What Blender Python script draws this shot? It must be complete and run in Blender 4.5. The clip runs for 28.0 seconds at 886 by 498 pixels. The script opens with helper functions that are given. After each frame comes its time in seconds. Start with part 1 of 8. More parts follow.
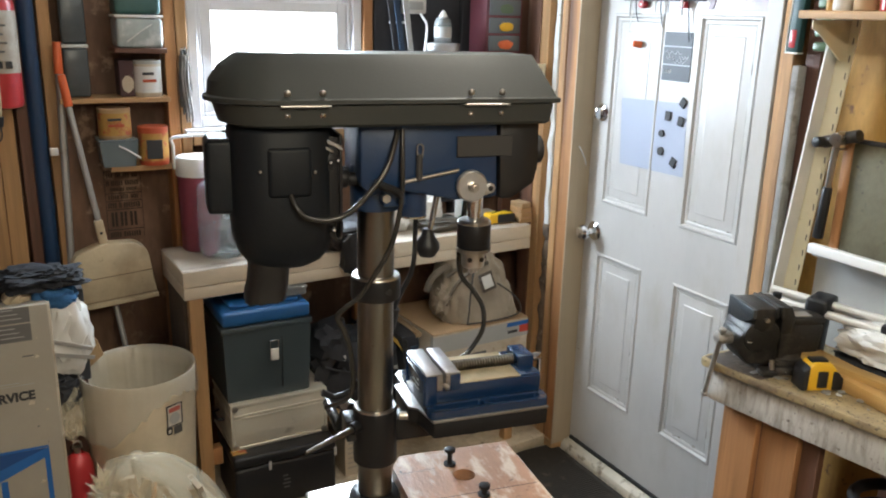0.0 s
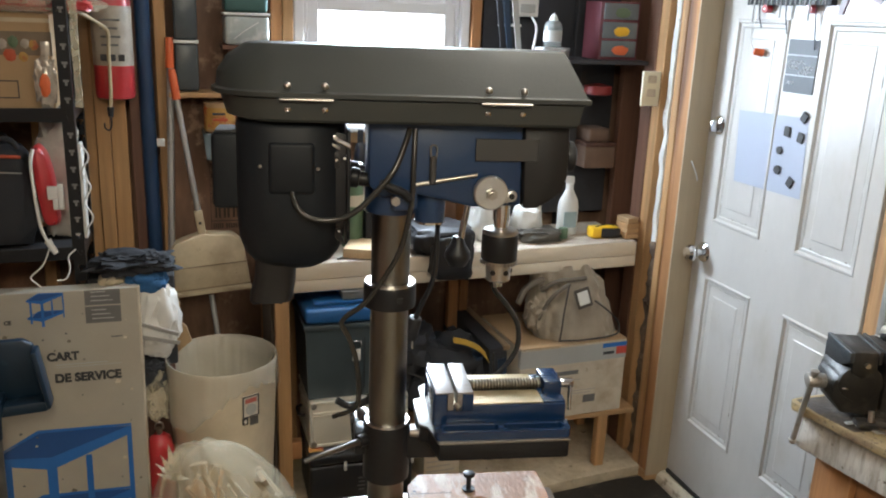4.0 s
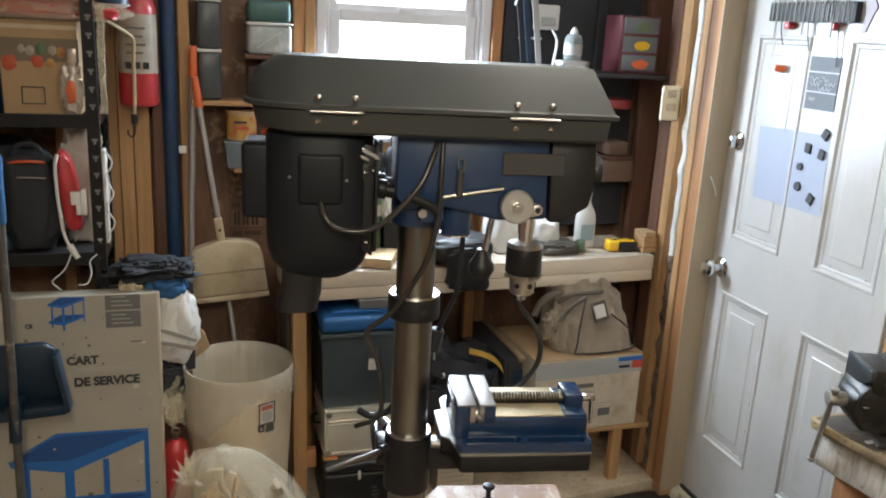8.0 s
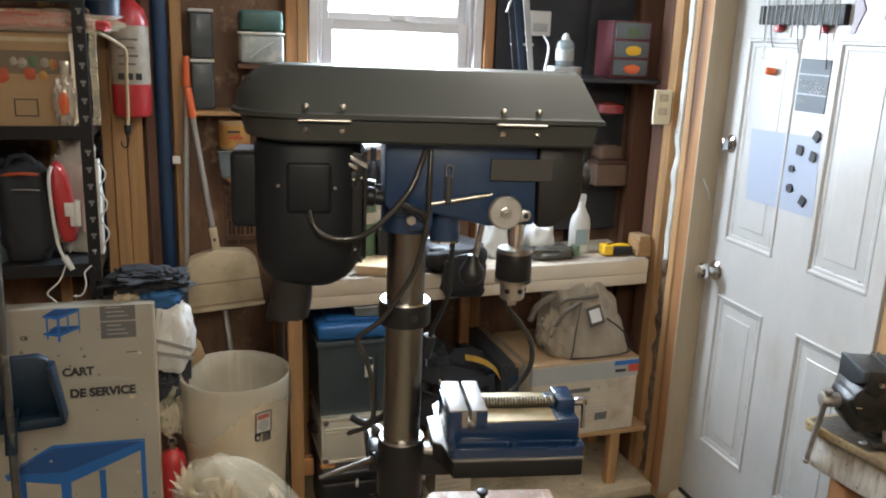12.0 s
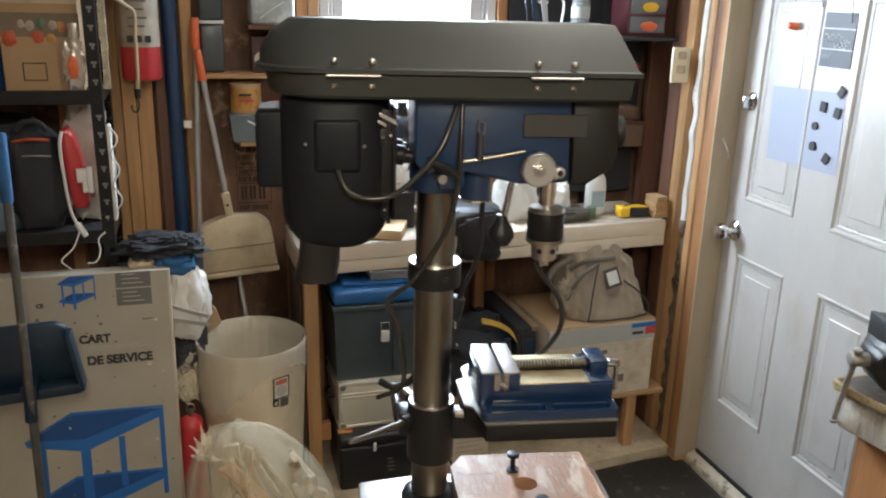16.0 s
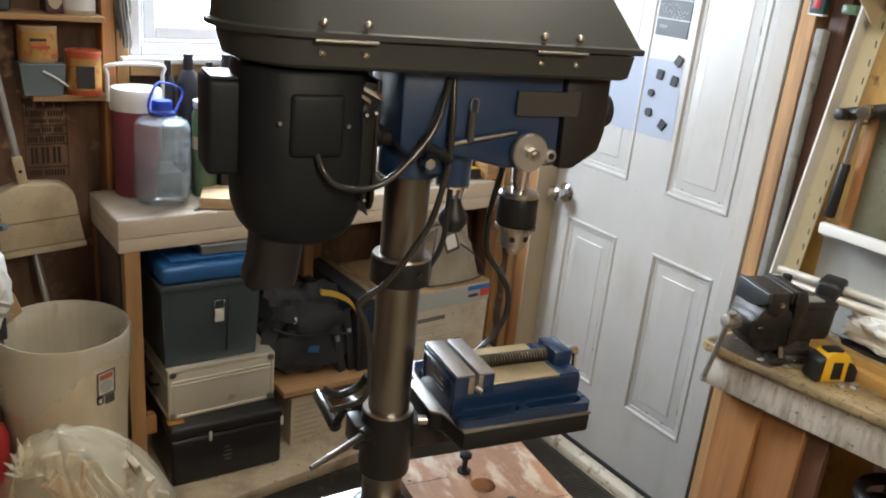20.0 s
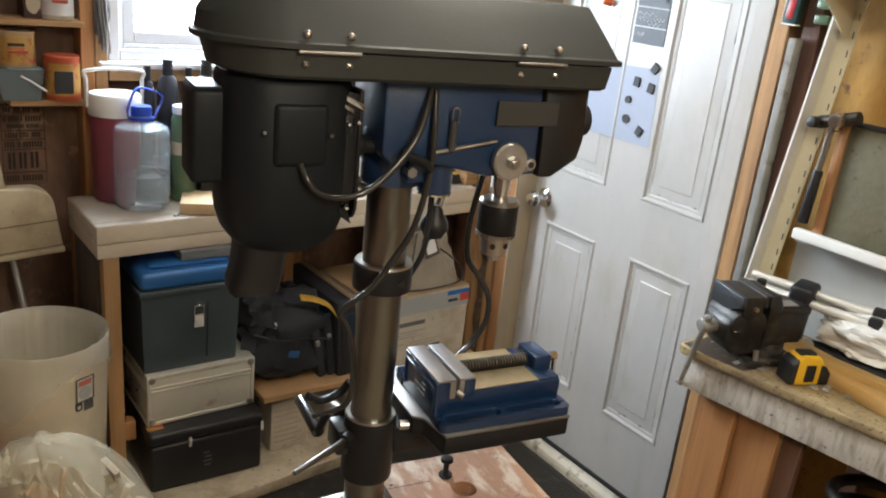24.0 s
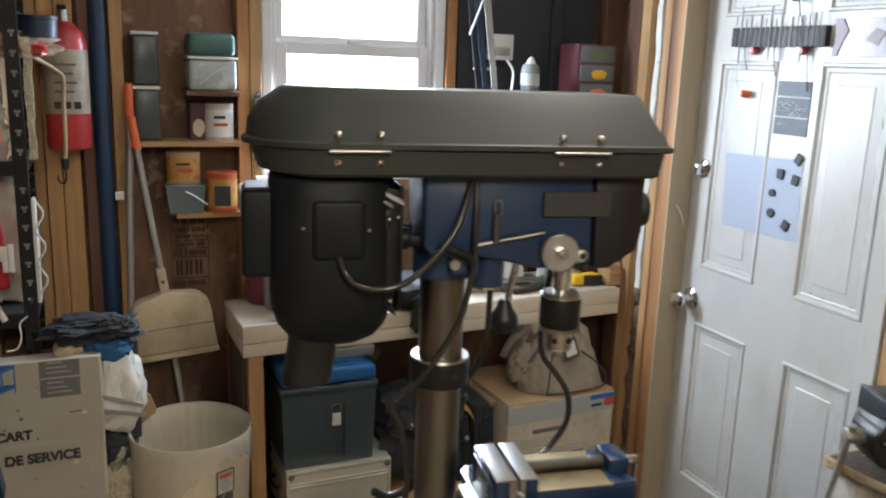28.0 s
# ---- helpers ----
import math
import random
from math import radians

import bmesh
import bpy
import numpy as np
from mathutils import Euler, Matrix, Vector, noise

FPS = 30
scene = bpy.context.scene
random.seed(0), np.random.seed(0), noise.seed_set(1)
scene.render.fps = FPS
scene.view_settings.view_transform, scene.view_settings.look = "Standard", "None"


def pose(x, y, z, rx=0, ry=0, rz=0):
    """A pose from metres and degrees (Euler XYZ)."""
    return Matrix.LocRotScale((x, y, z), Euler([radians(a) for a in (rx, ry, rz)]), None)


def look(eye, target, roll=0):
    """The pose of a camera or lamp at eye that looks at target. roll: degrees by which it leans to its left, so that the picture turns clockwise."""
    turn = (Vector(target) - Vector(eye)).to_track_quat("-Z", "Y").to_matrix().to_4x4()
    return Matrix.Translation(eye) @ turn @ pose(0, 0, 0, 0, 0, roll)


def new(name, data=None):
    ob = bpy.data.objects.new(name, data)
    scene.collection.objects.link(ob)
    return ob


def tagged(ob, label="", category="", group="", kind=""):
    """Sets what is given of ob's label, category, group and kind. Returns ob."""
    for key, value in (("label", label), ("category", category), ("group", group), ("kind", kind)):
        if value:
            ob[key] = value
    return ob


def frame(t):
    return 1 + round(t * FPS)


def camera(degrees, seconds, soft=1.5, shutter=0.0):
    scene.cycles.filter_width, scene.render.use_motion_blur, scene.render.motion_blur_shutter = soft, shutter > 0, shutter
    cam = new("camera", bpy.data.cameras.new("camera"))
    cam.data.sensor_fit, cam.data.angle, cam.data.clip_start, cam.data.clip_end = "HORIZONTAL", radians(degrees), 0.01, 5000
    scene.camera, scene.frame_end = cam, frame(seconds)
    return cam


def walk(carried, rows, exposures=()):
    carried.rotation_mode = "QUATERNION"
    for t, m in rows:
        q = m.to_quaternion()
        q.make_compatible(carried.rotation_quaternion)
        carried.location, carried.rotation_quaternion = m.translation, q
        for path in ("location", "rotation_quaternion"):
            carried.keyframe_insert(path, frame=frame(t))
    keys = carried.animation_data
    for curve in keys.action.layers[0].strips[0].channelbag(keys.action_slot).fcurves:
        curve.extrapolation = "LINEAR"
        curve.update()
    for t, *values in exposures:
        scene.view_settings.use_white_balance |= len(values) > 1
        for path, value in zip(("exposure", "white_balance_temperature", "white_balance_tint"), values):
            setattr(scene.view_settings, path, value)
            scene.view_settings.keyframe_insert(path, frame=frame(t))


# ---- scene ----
cam = camera(56.2, 28.0, soft=2.0, shutter=0.5)
METRES, EYE, TILT, LEAN, TURN = 1.356, 1.734, 0.0, 0.0, -29.0
ROWS = [
    (0.0, 0.0, 0.0, 0.0, 0.42, -16.02, -1.45),
    (0.5, 0.031, 0.0116, -0.0087, 0.76, -16.0, -1.26),
    (1.0, 0.0836, 0.0253, -0.0235, 3.48, -15.85, -1.09),
    (1.5, 0.1246, 0.0521, -0.0202, 8.53, -16.03, -1.76),
    (2.0, 0.1325, 0.0582, -0.0173, 10.4, -15.98, -2.56),
    (2.5, 0.1392, 0.0607, -0.0161, 10.81, -15.84, -2.8),
    (4.5, 0.1416, 0.0835, -0.0114, 11.45, -15.84, -2.11),
    (5.0, 0.1406, 0.087, -0.0139, 11.48, -15.96, -2.1),
    (5.5, 0.139, 0.0851, -0.0109, 11.64, -15.93, -2.09),
    (6.0, 0.1333, 0.0827, -0.0092, 11.85, -15.9, -2.1),
    (6.5, 0.1351, 0.0818, -0.009, 11.94, -15.91, -2.08),
    (7.0, 0.1359, 0.081, -0.0083, 12.0, -15.72, -2.11),
    (7.5, 0.1347, 0.0733, -0.0067, 12.19, -15.45, -2.27),
    (8.0, 0.1296, 0.07, -0.0082, 12.37, -15.2, -2.94),
    (8.5, 0.1247, 0.0663, -0.0079, 12.43, -15.1, -3.54),
    (9.0, 0.1212, 0.0666, -0.0095, 12.57, -15.1, -3.77),
    (9.5, 0.1197, 0.0661, -0.0085, 12.74, -15.12, -4.05),
    (10.0, 0.1192, 0.0625, -0.0064, 12.85, -15.06, -4.21),
    (10.5, 0.1261, 0.0638, -0.0048, 12.81, -15.02, -3.89),
    (11.0, 0.1375, 0.0722, -0.0075, 12.34, -14.88, -2.43),
    (11.5, 0.1325, 0.0751, -0.011, 12.49, -14.78, -2.53),
    (12.0, 0.14, 0.0686, -0.0071, 12.08, -14.73, -2.24),
    (12.5, 0.1441, 0.0669, -0.0081, 12.1, -14.78, -1.76),
    (14.5, 0.1399, 0.0842, -0.0018, 12.12, -14.96, -1.52),
    (15.0, 0.1334, 0.0807, -0.0143, 12.32, -15.11, -1.42),
    (15.5, 0.1283, 0.0743, -0.0154, 12.29, -16.81, -1.42),
    (16.0, 0.1077, 0.083, -0.0203, 12.2, -17.1, -1.59),
    (16.5, -0.0288, 0.1088, -0.0106, 11.56, -17.17, -1.73),
    (17.0, -0.1299, 0.1376, -0.0167, 5.28, -17.23, -3.86),
    (17.5, -0.1208, 0.1503, -0.0184, -1.04, -17.47, -4.72),
    (18.0, -0.115, 0.161, -0.0239, -3.5, -18.6, -4.7),
    (18.5, -0.1186, 0.172, -0.0262, -3.95, -19.26, -4.85),
    (19.0, -0.1244, 0.1752, -0.0238, -4.21, -19.33, -5.12),
    (19.5, -0.1246, 0.1751, -0.0237, -4.45, -19.37, -5.37),
    (20.0, -0.1284, 0.1798, -0.0258, -4.66, -19.53, -5.58),
    (20.5, -0.1326, 0.1841, -0.0265, -4.91, -19.6, -5.73),
    (21.0, -0.1311, 0.1855, -0.0265, -5.17, -19.65, -5.82),
    (21.5, -0.1307, 0.1812, -0.0244, -5.4, -19.64, -5.92),
    (23.5, -0.1345, 0.1696, -0.0188, -6.1, -19.25, -6.17),
    (24.0, -0.1326, 0.1702, -0.0192, -6.07, -19.13, -5.99),
    (24.5, -0.1298, 0.1733, -0.0219, -5.73, -19.19, -5.68),
    (25.0, -0.1248, 0.1713, -0.0188, -5.52, -19.22, -4.76),
    (25.5, -0.1213, 0.1571, -0.0129, -4.94, -19.19, -3.86),
    (26.0, -0.1214, 0.1471, -0.014, -3.51, -18.26, -3.23),
    (26.5, -0.115, 0.1517, -0.028, -3.86, -18.0, -3.33),
    (27.0, -0.0089, 0.1028, -0.0005, -1.93, -12.43, -3.82),
    (27.5, 0.058, 0.0978, -0.0066, 6.2, -12.6, -2.93),
    (28.0, -0.0005, 0.1664, -0.0221, 6.32, -12.67, -2.03),
]
walk(cam, [(t, pose(0, 0, EYE, TILT, LEAN, TURN) @ pose(METRES * x, METRES * y, METRES * z, 90 + pitch, roll, yaw)) for t, x, y, z, yaw, pitch, roll in ROWS],
     [(0.0, 0.22, 6100, 9), (2.5, 0.22, 6050, 9), (12.0, 0.24, 6050, 9), (16.0, 0.24, 6050, 9), (17.0, 0.40, 6200, 10), (18.0, 0.20, 6300, 10), (21.0, 0.18, 6300, 10), (26.0, 0.18, 6300, 10), (27.0, 0.32, 6200, 10), (28.0, 0.03, 6050, 9)])

# ---- light ----
world = bpy.data.worlds.new("sky")
scene.world = world
world.use_nodes = True
wn = world.node_tree
sky = wn.nodes.new("ShaderNodeTexSky")
sky.sky_type, sky.sun_disc, sky.sun_elevation, sky.sun_rotation = "NISHITA", False, radians(40), radians(30)
wn.nodes["Background"].inputs["Strength"].default_value = 0.12
wn.links.new(sky.outputs[0], wn.nodes["Background"].inputs["Color"])


def lamp(name, kind, energy, color, m, sx=1.0, sy=1.0):
    data = bpy.data.lights.new(name, kind)
    data.energy, data.color = energy, color
    if kind == "AREA":
        data.shape, data.size, data.size_y = "RECTANGLE", sx, sy
    else:
        data.angle = radians(12)
    ob = new(name, data)
    ob.matrix_world = m
    return ob


# neither tube is in view; the second is a fill added for the fronts
TUBES = ((0.88, 1.30, 8.5, (1.0, 0.90, 0.72)), (0.20, -0.70, 38, (1.0, 0.865, 0.63)))
lamp("sun", "SUN", 0.8, (1.0, 0.96, 0.9), look((3, 9, 7), (0.9, 3, 1.2)))
lamp("window_daylight", "AREA", 50, (0.80, 0.91, 1.0), look((0.95, 2.955, 1.74), (0.95, 0.0, 1.1)), 0.5, 0.75)
for x, y, watts, tint in TUBES:
    lamp("ceiling_tube_light", "AREA", watts, tint, pose(x, y, 2.345), 0.16, 1.15)


# ---- materials ----
def surf(name, color, rough=0.55, metal=0.0, var=0.14, scale=7.0, fine=70.0, bump=0.06, dirt=None, amount=0.0, dirt_scale=6.0, stretch=(1, 1, 1), rnd=0.06, coat=0.0, alpha=1.0, sheen=0.0, edge=0.1, patch=None):
    m = bpy.data.materials.new(name)
    m.use_nodes = True
    t = m.node_tree
    n, L = t.nodes, t.links.new
    bsdf = n["Principled BSDF"]
    co = n.new("ShaderNodeTexCoord")
    mp = n.new("ShaderNodeMapping")
    mp.inputs["Scale"].default_value = stretch
    L(co.outputs["Object"], mp.inputs["Vector"])

    def tex(s, detail, vec):
        k = n.new("ShaderNodeTexNoise")
        k.inputs["Scale"].default_value, k.inputs["Detail"].default_value, k.inputs["Roughness"].default_value = s, detail, 0.6
        L(vec, k.inputs["Vector"])
        return k

    def mix(fac, a, b, mode="MIX"):
        k = n.new("ShaderNodeMix")
        k.data_type, k.blend_type = "RGBA", mode
        for sock, v in ((k.inputs[0], fac), (k.inputs[6], a), (k.inputs[7], b)):
            if hasattr(v, "links"):
                L(v, sock)
            else:
                sock.default_value = v
        return k.outputs[2]

    def ramp(v, lo, hi):
        k = n.new("ShaderNodeMapRange")
        k.inputs[1].default_value, k.inputs[2].default_value = lo, hi
        L(v, k.inputs[0])
        return k.outputs[0]

    lo = tuple(c * (1 - var) for c in color) + (1,)
    hi = tuple(min(1.0, c * (1 + var)) for c in color) + (1,)
    big, small = tex(scale, 4, mp.outputs[0]), tex(fine, 3, mp.outputs[0])
    col = mix(ramp(big.outputs[0], 0.3, 0.7), lo, hi)
    col = mix(ramp(small.outputs[0], 0.25, 0.75), mix(0.6 * var, col, (0, 0, 0, 1)), col)
    if rnd:
        oi = n.new("ShaderNodeObjectInfo")
        dark = tuple(c * (1 - 3 * rnd) for c in color) + (1,)
        k = n.new("ShaderNodeMath")
        k.operation = "MULTIPLY"
        k.inputs[1].default_value = 0.5
        L(oi.outputs["Random"], k.inputs[0])
        col = mix(k.outputs[0], col, dark)
    rsock = ramp(big.outputs[0], 0.2, 0.8)
    rr = n.new("ShaderNodeMapRange")
    rr.inputs[3].default_value, rr.inputs[4].default_value = max(0.02, rough * 0.85), min(1, rough * 1.15)
    L(rsock, rr.inputs[0])
    if dirt:
        spots = tex(dirt_scale, 8, mp.outputs[0])
        f = ramp(spots.outputs[0], 0.77 - 0.4 * amount - edge / 2, 0.77 - 0.4 * amount + edge / 2)
        col = mix(f, col, tuple(dirt) + (1,))
    if patch:
        shade, share, size = patch
        marks = tex(size, 10, co.outputs["Object"])
        col = mix(ramp(marks.outputs[0], 0.72 - 0.4 * share, 0.80 - 0.4 * share), col, tuple(shade) + (1,))
    L(col, bsdf.inputs["Base Color"])
    L(rr.outputs[0], bsdf.inputs["Roughness"])
    bsdf.inputs["Metallic"].default_value = metal
    bsdf.inputs["Coat Weight"].default_value = coat
    bsdf.inputs["Sheen Weight"].default_value = sheen
    bsdf.inputs["Alpha"].default_value = alpha
    if bump:
        b = n.new("ShaderNodeBump")
        b.inputs["Strength"].default_value, b.inputs["Distance"].default_value = min(1, bump * 4), 0.002
        L(small.outputs[0], b.inputs["Height"])
        L(b.outputs[0], bsdf.inputs["Normal"])
    return m


def clear(name, color, rough=0.03, ior=1.45, weight=1.0, alpha=1.0):
    m = bpy.data.materials.new(name)
    m.use_nodes = True
    bsdf = m.node_tree.nodes["Principled BSDF"]
    bsdf.inputs["Base Color"].default_value = tuple(color) + (1,)
    bsdf.inputs["Roughness"].default_value, bsdf.inputs["IOR"].default_value = rough, ior
    bsdf.inputs["Transmission Weight"].default_value, bsdf.inputs["Alpha"].default_value = weight, alpha
    return m


def glow(name, color, strength):
    m = bpy.data.materials.new(name)
    m.use_nodes = True
    bsdf = m.node_tree.nodes["Principled BSDF"]
    bsdf.inputs["Emission Color"].default_value, bsdf.inputs["Emission Strength"].default_value = tuple(color) + (1,), strength
    bsdf.inputs["Base Color"].default_value = (0.8, 0.8, 0.8, 1)
    return m


def wood(name, color, axis, rough=0.65, var=0.3, dirt=None, amount=0.0, dirt_scale=7):
    s = [1, 1, 1]
    s[axis] = 0.05
    return surf(name, color, rough, 0, var, 26, 160, 0.1, dirt, amount, dirt_scale, tuple(s), 0.1)


STUD_Z = wood("pine_upright", (0.50, 0.285, 0.125), 2, dirt=(0.22, 0.11, 0.05), amount=0.35)
STUD_X = wood("pine_lengthwise", (0.50, 0.30, 0.14), 0, dirt=(0.2, 0.1, 0.05), amount=0.3)
STUD_Y = wood("pine_crosswise", (0.50, 0.30, 0.14), 1, dirt=(0.2, 0.1, 0.05), amount=0.3)
ORANGE_Z = wood("orange_pine", (0.43, 0.205, 0.08), 2, dirt=(0.13, 0.06, 0.028), amount=0.45)
DARK_WOOD_Z = wood("dark_wood", (0.16, 0.075, 0.045), 2)
BROWN_Z = wood("brown_wood", (0.10, 0.045, 0.03), 2)
PLANK_Z = wood("plank_pine", (0.50, 0.28, 0.12), 2, dirt=(0.25, 0.12, 0.05), amount=0.15)
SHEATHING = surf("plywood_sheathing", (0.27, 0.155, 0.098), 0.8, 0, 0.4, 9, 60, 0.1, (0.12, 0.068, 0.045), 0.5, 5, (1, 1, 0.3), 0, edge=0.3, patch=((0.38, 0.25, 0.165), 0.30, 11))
# lit copy of the sheathing: warm yellow light put into its base colour
SHEATH_LIT = surf("ochre_lit_plywood", (0.50, 0.28, 0.06), 0.7, 0, 0.35, 8, 60, 0.1, (0.22, 0.10, 0.03), 0.45, 8, (1, 1.6, 0.5), 0, edge=0.25, patch=((0.15, 0.07, 0.03), 0.22, 24))
BLACK_BOARD = surf("flat_black_board", (0.035, 0.036, 0.042), 0.7, 0, 0.3, 5, 60, 0.06, (0.08, 0.06, 0.05), 0.25, 5)
# south wall and ceiling colours, raised so these unseen faces reflect light
PALE_BOARD = surf("pale_bounce_board", (0.62, 0.58, 0.52), 0.8, 0, 0.12)
CEIL = surf("ceiling_board", (0.62, 0.57, 0.50), 0.85, 0, 0.2)
FLOOR = surf("worn_painted_floor", (0.60, 0.50, 0.35), 0.75, 0, 0.22, 6, 60, 0.08, (0.30, 0.235, 0.155), 0.48, 10, edge=0.3, patch=((0.12, 0.09, 0.06), 0.24, 38))
RUBBER = surf("black_rubber", (0.034, 0.028, 0.022), 0.7, 0, 0.3, 12, 90, 0.2, (0.09, 0.07, 0.05), 0.35, 18)
DOOR_WHITE = surf("white_door_paint", (0.483, 0.466, 0.445), 0.36, 0, 0.07, 4, 40, 0.012, (0.40, 0.37, 0.32), 0.26, 7, (1, 1, 0.5), 0, edge=0.25, patch=((0.27, 0.24, 0.19), 0.06, 40))
JAMB = wood("painted_jamb", (0.45, 0.36, 0.245), 2, var=0.15, dirt=(0.3, 0.2, 0.12), amount=0.3)
FOAM = surf("white_foam", (0.78, 0.77, 0.74), 0.8, 0, 0.08, 18, 60, 0.3, (0.4, 0.33, 0.26), 0.25, 20)
VINYL = surf("white_vinyl", (0.72, 0.72, 0.74), 0.4, 0, 0.04, 5, 40, 0.02, rnd=0)
SILL = surf("cream_threshold", (0.62, 0.56, 0.45), 0.55, 0, 0.12, 9, 60, 0.08, (0.2, 0.16, 0.11), 0.4, 14)
BENCH_WHITE = surf("worn_white_bench_paint", (0.68, 0.59, 0.46), 0.6, 0, 0.1, 10, 70, 0.08, (0.42, 0.33, 0.24), 0.32, 9, (0.4, 1, 1))
BENCH_TOP = surf("dirty_bench_top", (0.46, 0.39, 0.31), 0.65, 0, 0.2, 9, 70, 0.1, (0.22, 0.17, 0.13), 0.45, 12, (0.4, 1, 1))
OLD_TOP = surf("stained_bench_top", (0.46, 0.355, 0.18), 0.6, 0, 0.3, 14, 90, 0.18, (0.16, 0.115, 0.075), 0.60, 13, (1, 0.6, 1), edge=0.35, patch=((0.075, 0.055, 0.04), 0.36, 120))
OLD_WHITE = surf("chipped_white_paint", (0.58, 0.55, 0.50), 0.7, 0, 0.2, 14, 90, 0.2, (0.30, 0.26, 0.215), 0.50, 70, (1, 1, 0.22), edge=0.25, patch=((0.15, 0.12, 0.095), 0.26, 55))
HOOD = surf("charcoal_powder_coat", (0.036, 0.040, 0.038), 0.5, 0.0, 0.1, 9, 260, 0.02)
BLACK = surf("black_plastic", (0.014, 0.014, 0.016), 0.45, 0, 0.15, 9, 120, 0.04)
BLACK_METAL = surf("black_enamel", (0.016, 0.016, 0.018), 0.38, 0.0, 0.15, 9, 120, 0.05)
NAVY_METAL = surf("dark_blue_grey_enamel", (0.010, 0.013, 0.018), 0.5, 0.0, 0.15, 9, 120, 0.05)
BLACK_METAL.node_tree.nodes["Principled BSDF"].inputs["Specular IOR Level"].default_value = 0.26
NAVY_METAL.node_tree.nodes["Principled BSDF"].inputs["Specular IOR Level"].default_value = 0.28
BLUE = surf("blue_machine_paint", (0.018, 0.048, 0.125), 0.36, 0.0, 0.16, 8, 90, 0.05, coat=0.25)
VISE_BLUE = surf("royal_blue_enamel", (0.007, 0.026, 0.078), 0.24, 0.0, 0.14, 8, 90, 0.05, coat=0.3)
STEEL = surf("ground_steel", (0.50, 0.48, 0.45), 0.30, 1.0, 0.1, 12, 240, 0.04, (0.35, 0.30, 0.25), 0.25, 14)
DULL_STEEL = surf("dull_table_steel", (0.36, 0.35, 0.335), 0.46, 1.0, 0.15, 12, 160, 0.05, (0.24, 0.20, 0.16), 0.35, 16)
COLUMN = surf("turned_steel_column", (0.27, 0.272, 0.262), 0.30, 1.0, 0.16, 9, 200, 0.04, (0.20, 0.17, 0.14), 0.50, 7, (2.5, 2.5, 0.5), edge=0.25)
LEVER = surf("dull_lever_steel", (0.20, 0.19, 0.18), 0.34, 1.0, 0.1, 9, 100, 0.02)
JAW_STEEL = surf("brushed_jaw_steel", (0.34, 0.32, 0.31), 0.45, 0.7, 0.15, 12, 240, 0.05, (0.24, 0.2, 0.17), 0.35, 14)
MILKY = surf("milky_plastic", (0.40, 0.44, 0.43), 0.35, 0, 0.2, 14, 60, 0.05, (0.58, 0.6, 0.58), 0.45, 16)
CHROME = surf("chrome", (0.75, 0.75, 0.76), 0.12, 1.0, 0.04, 9, 100, 0.01)
ALU = surf("cast_aluminium", (0.60, 0.60, 0.60), 0.35, 0.9, 0.1, 12, 160, 0.05)
GREY_PLATE = surf("grey_plate", (0.055, 0.055, 0.056), 0.5, 0, 0.1)
BRASSY = surf("oiled_steel_bed", (0.55, 0.45, 0.28), 0.35, 0.8, 0.25, 20, 120, 0.06)
CORD = surf("glossy_black_cable", (0.030, 0.029, 0.027), 0.22, 0, 0.15, 9, 90, 0.02)
LINE = surf("black_cable", (0.016, 0.016, 0.018), 0.5, 0, 0.1, 9, 90, 0.02)
PINK_WOOD = surf("worn_red_board", (0.42, 0.225, 0.13), 0.5, 0, 0.45, 12, 140, 0.16, (0.64, 0.52, 0.41), 0.50, 34, (1.0, 0.35, 1), edge=0.14, patch=((0.20, 0.115, 0.075), 0.24, 48))
TOTE = surf("slate_tote_plastic", (0.055, 0.075, 0.085), 0.5, 0, 0.1, 6, 120, 0.05)
TOTE_LID = surf("blue_lid_plastic", (0.025, 0.13, 0.36), 0.4, 0, 0.1, 6, 100, 0.04)
CASE_ALU = surf("brushed_case_panel", (0.68, 0.64, 0.54), 0.42, 0.25, 0.06, 6, 120, 0.04, (0.4, 0.36, 0.3), 0.2, 8)
CASE_EDGE = surf("aluminium_edge", (0.80, 0.76, 0.66), 0.4, 0.5, 0.06)
CARTON = surf("brown_cardboard", (0.42, 0.28, 0.15), 0.8, 0, 0.12, 6, 120, 0.05, (0.3, 0.2, 0.1), 0.3, 7)
CARTON_GREY = surf("printed_white_cardboard", (0.40, 0.365, 0.30), 0.65, 0, 0.09, 6, 120, 0.04, (0.33, 0.295, 0.235), 0.4, 5, edge=0.35)
CARTON_WHITE = surf("white_cardboard", (0.58, 0.505, 0.39), 0.7, 0, 0.14, 8, 120, 0.05, (0.40, 0.31, 0.21), 0.46, 9, edge=0.25, patch=((0.27, 0.195, 0.125), 0.22, 30))
CANVAS = surf("taupe_canvas", (0.30, 0.25, 0.19), 0.9, 0, 0.15, 14, 300, 0.15, sheen=0.2)
NYLON = surf("black_nylon", (0.022, 0.024, 0.03), 0.75, 0, 0.25, 10, 200, 0.15)
YELLOW = surf("yellow_plastic", (0.80, 0.48, 0.02), 0.4, 0, 0.06, 6, 90, 0.03)
BIN_WHITE = surf("off_white_plastic", (0.62, 0.53, 0.385), 0.5, 0, 0.10, 4, 60, 0.03, (0.40, 0.33, 0.23), 0.40, 5, edge=0.4, patch=((0.34, 0.28, 0.2), 0.10, 30))
POLY = surf("clear_poly_bag", (0.84, 0.76, 0.57), 0.12, 0, 0.12, 9, 26, 0.6, alpha=0.34)
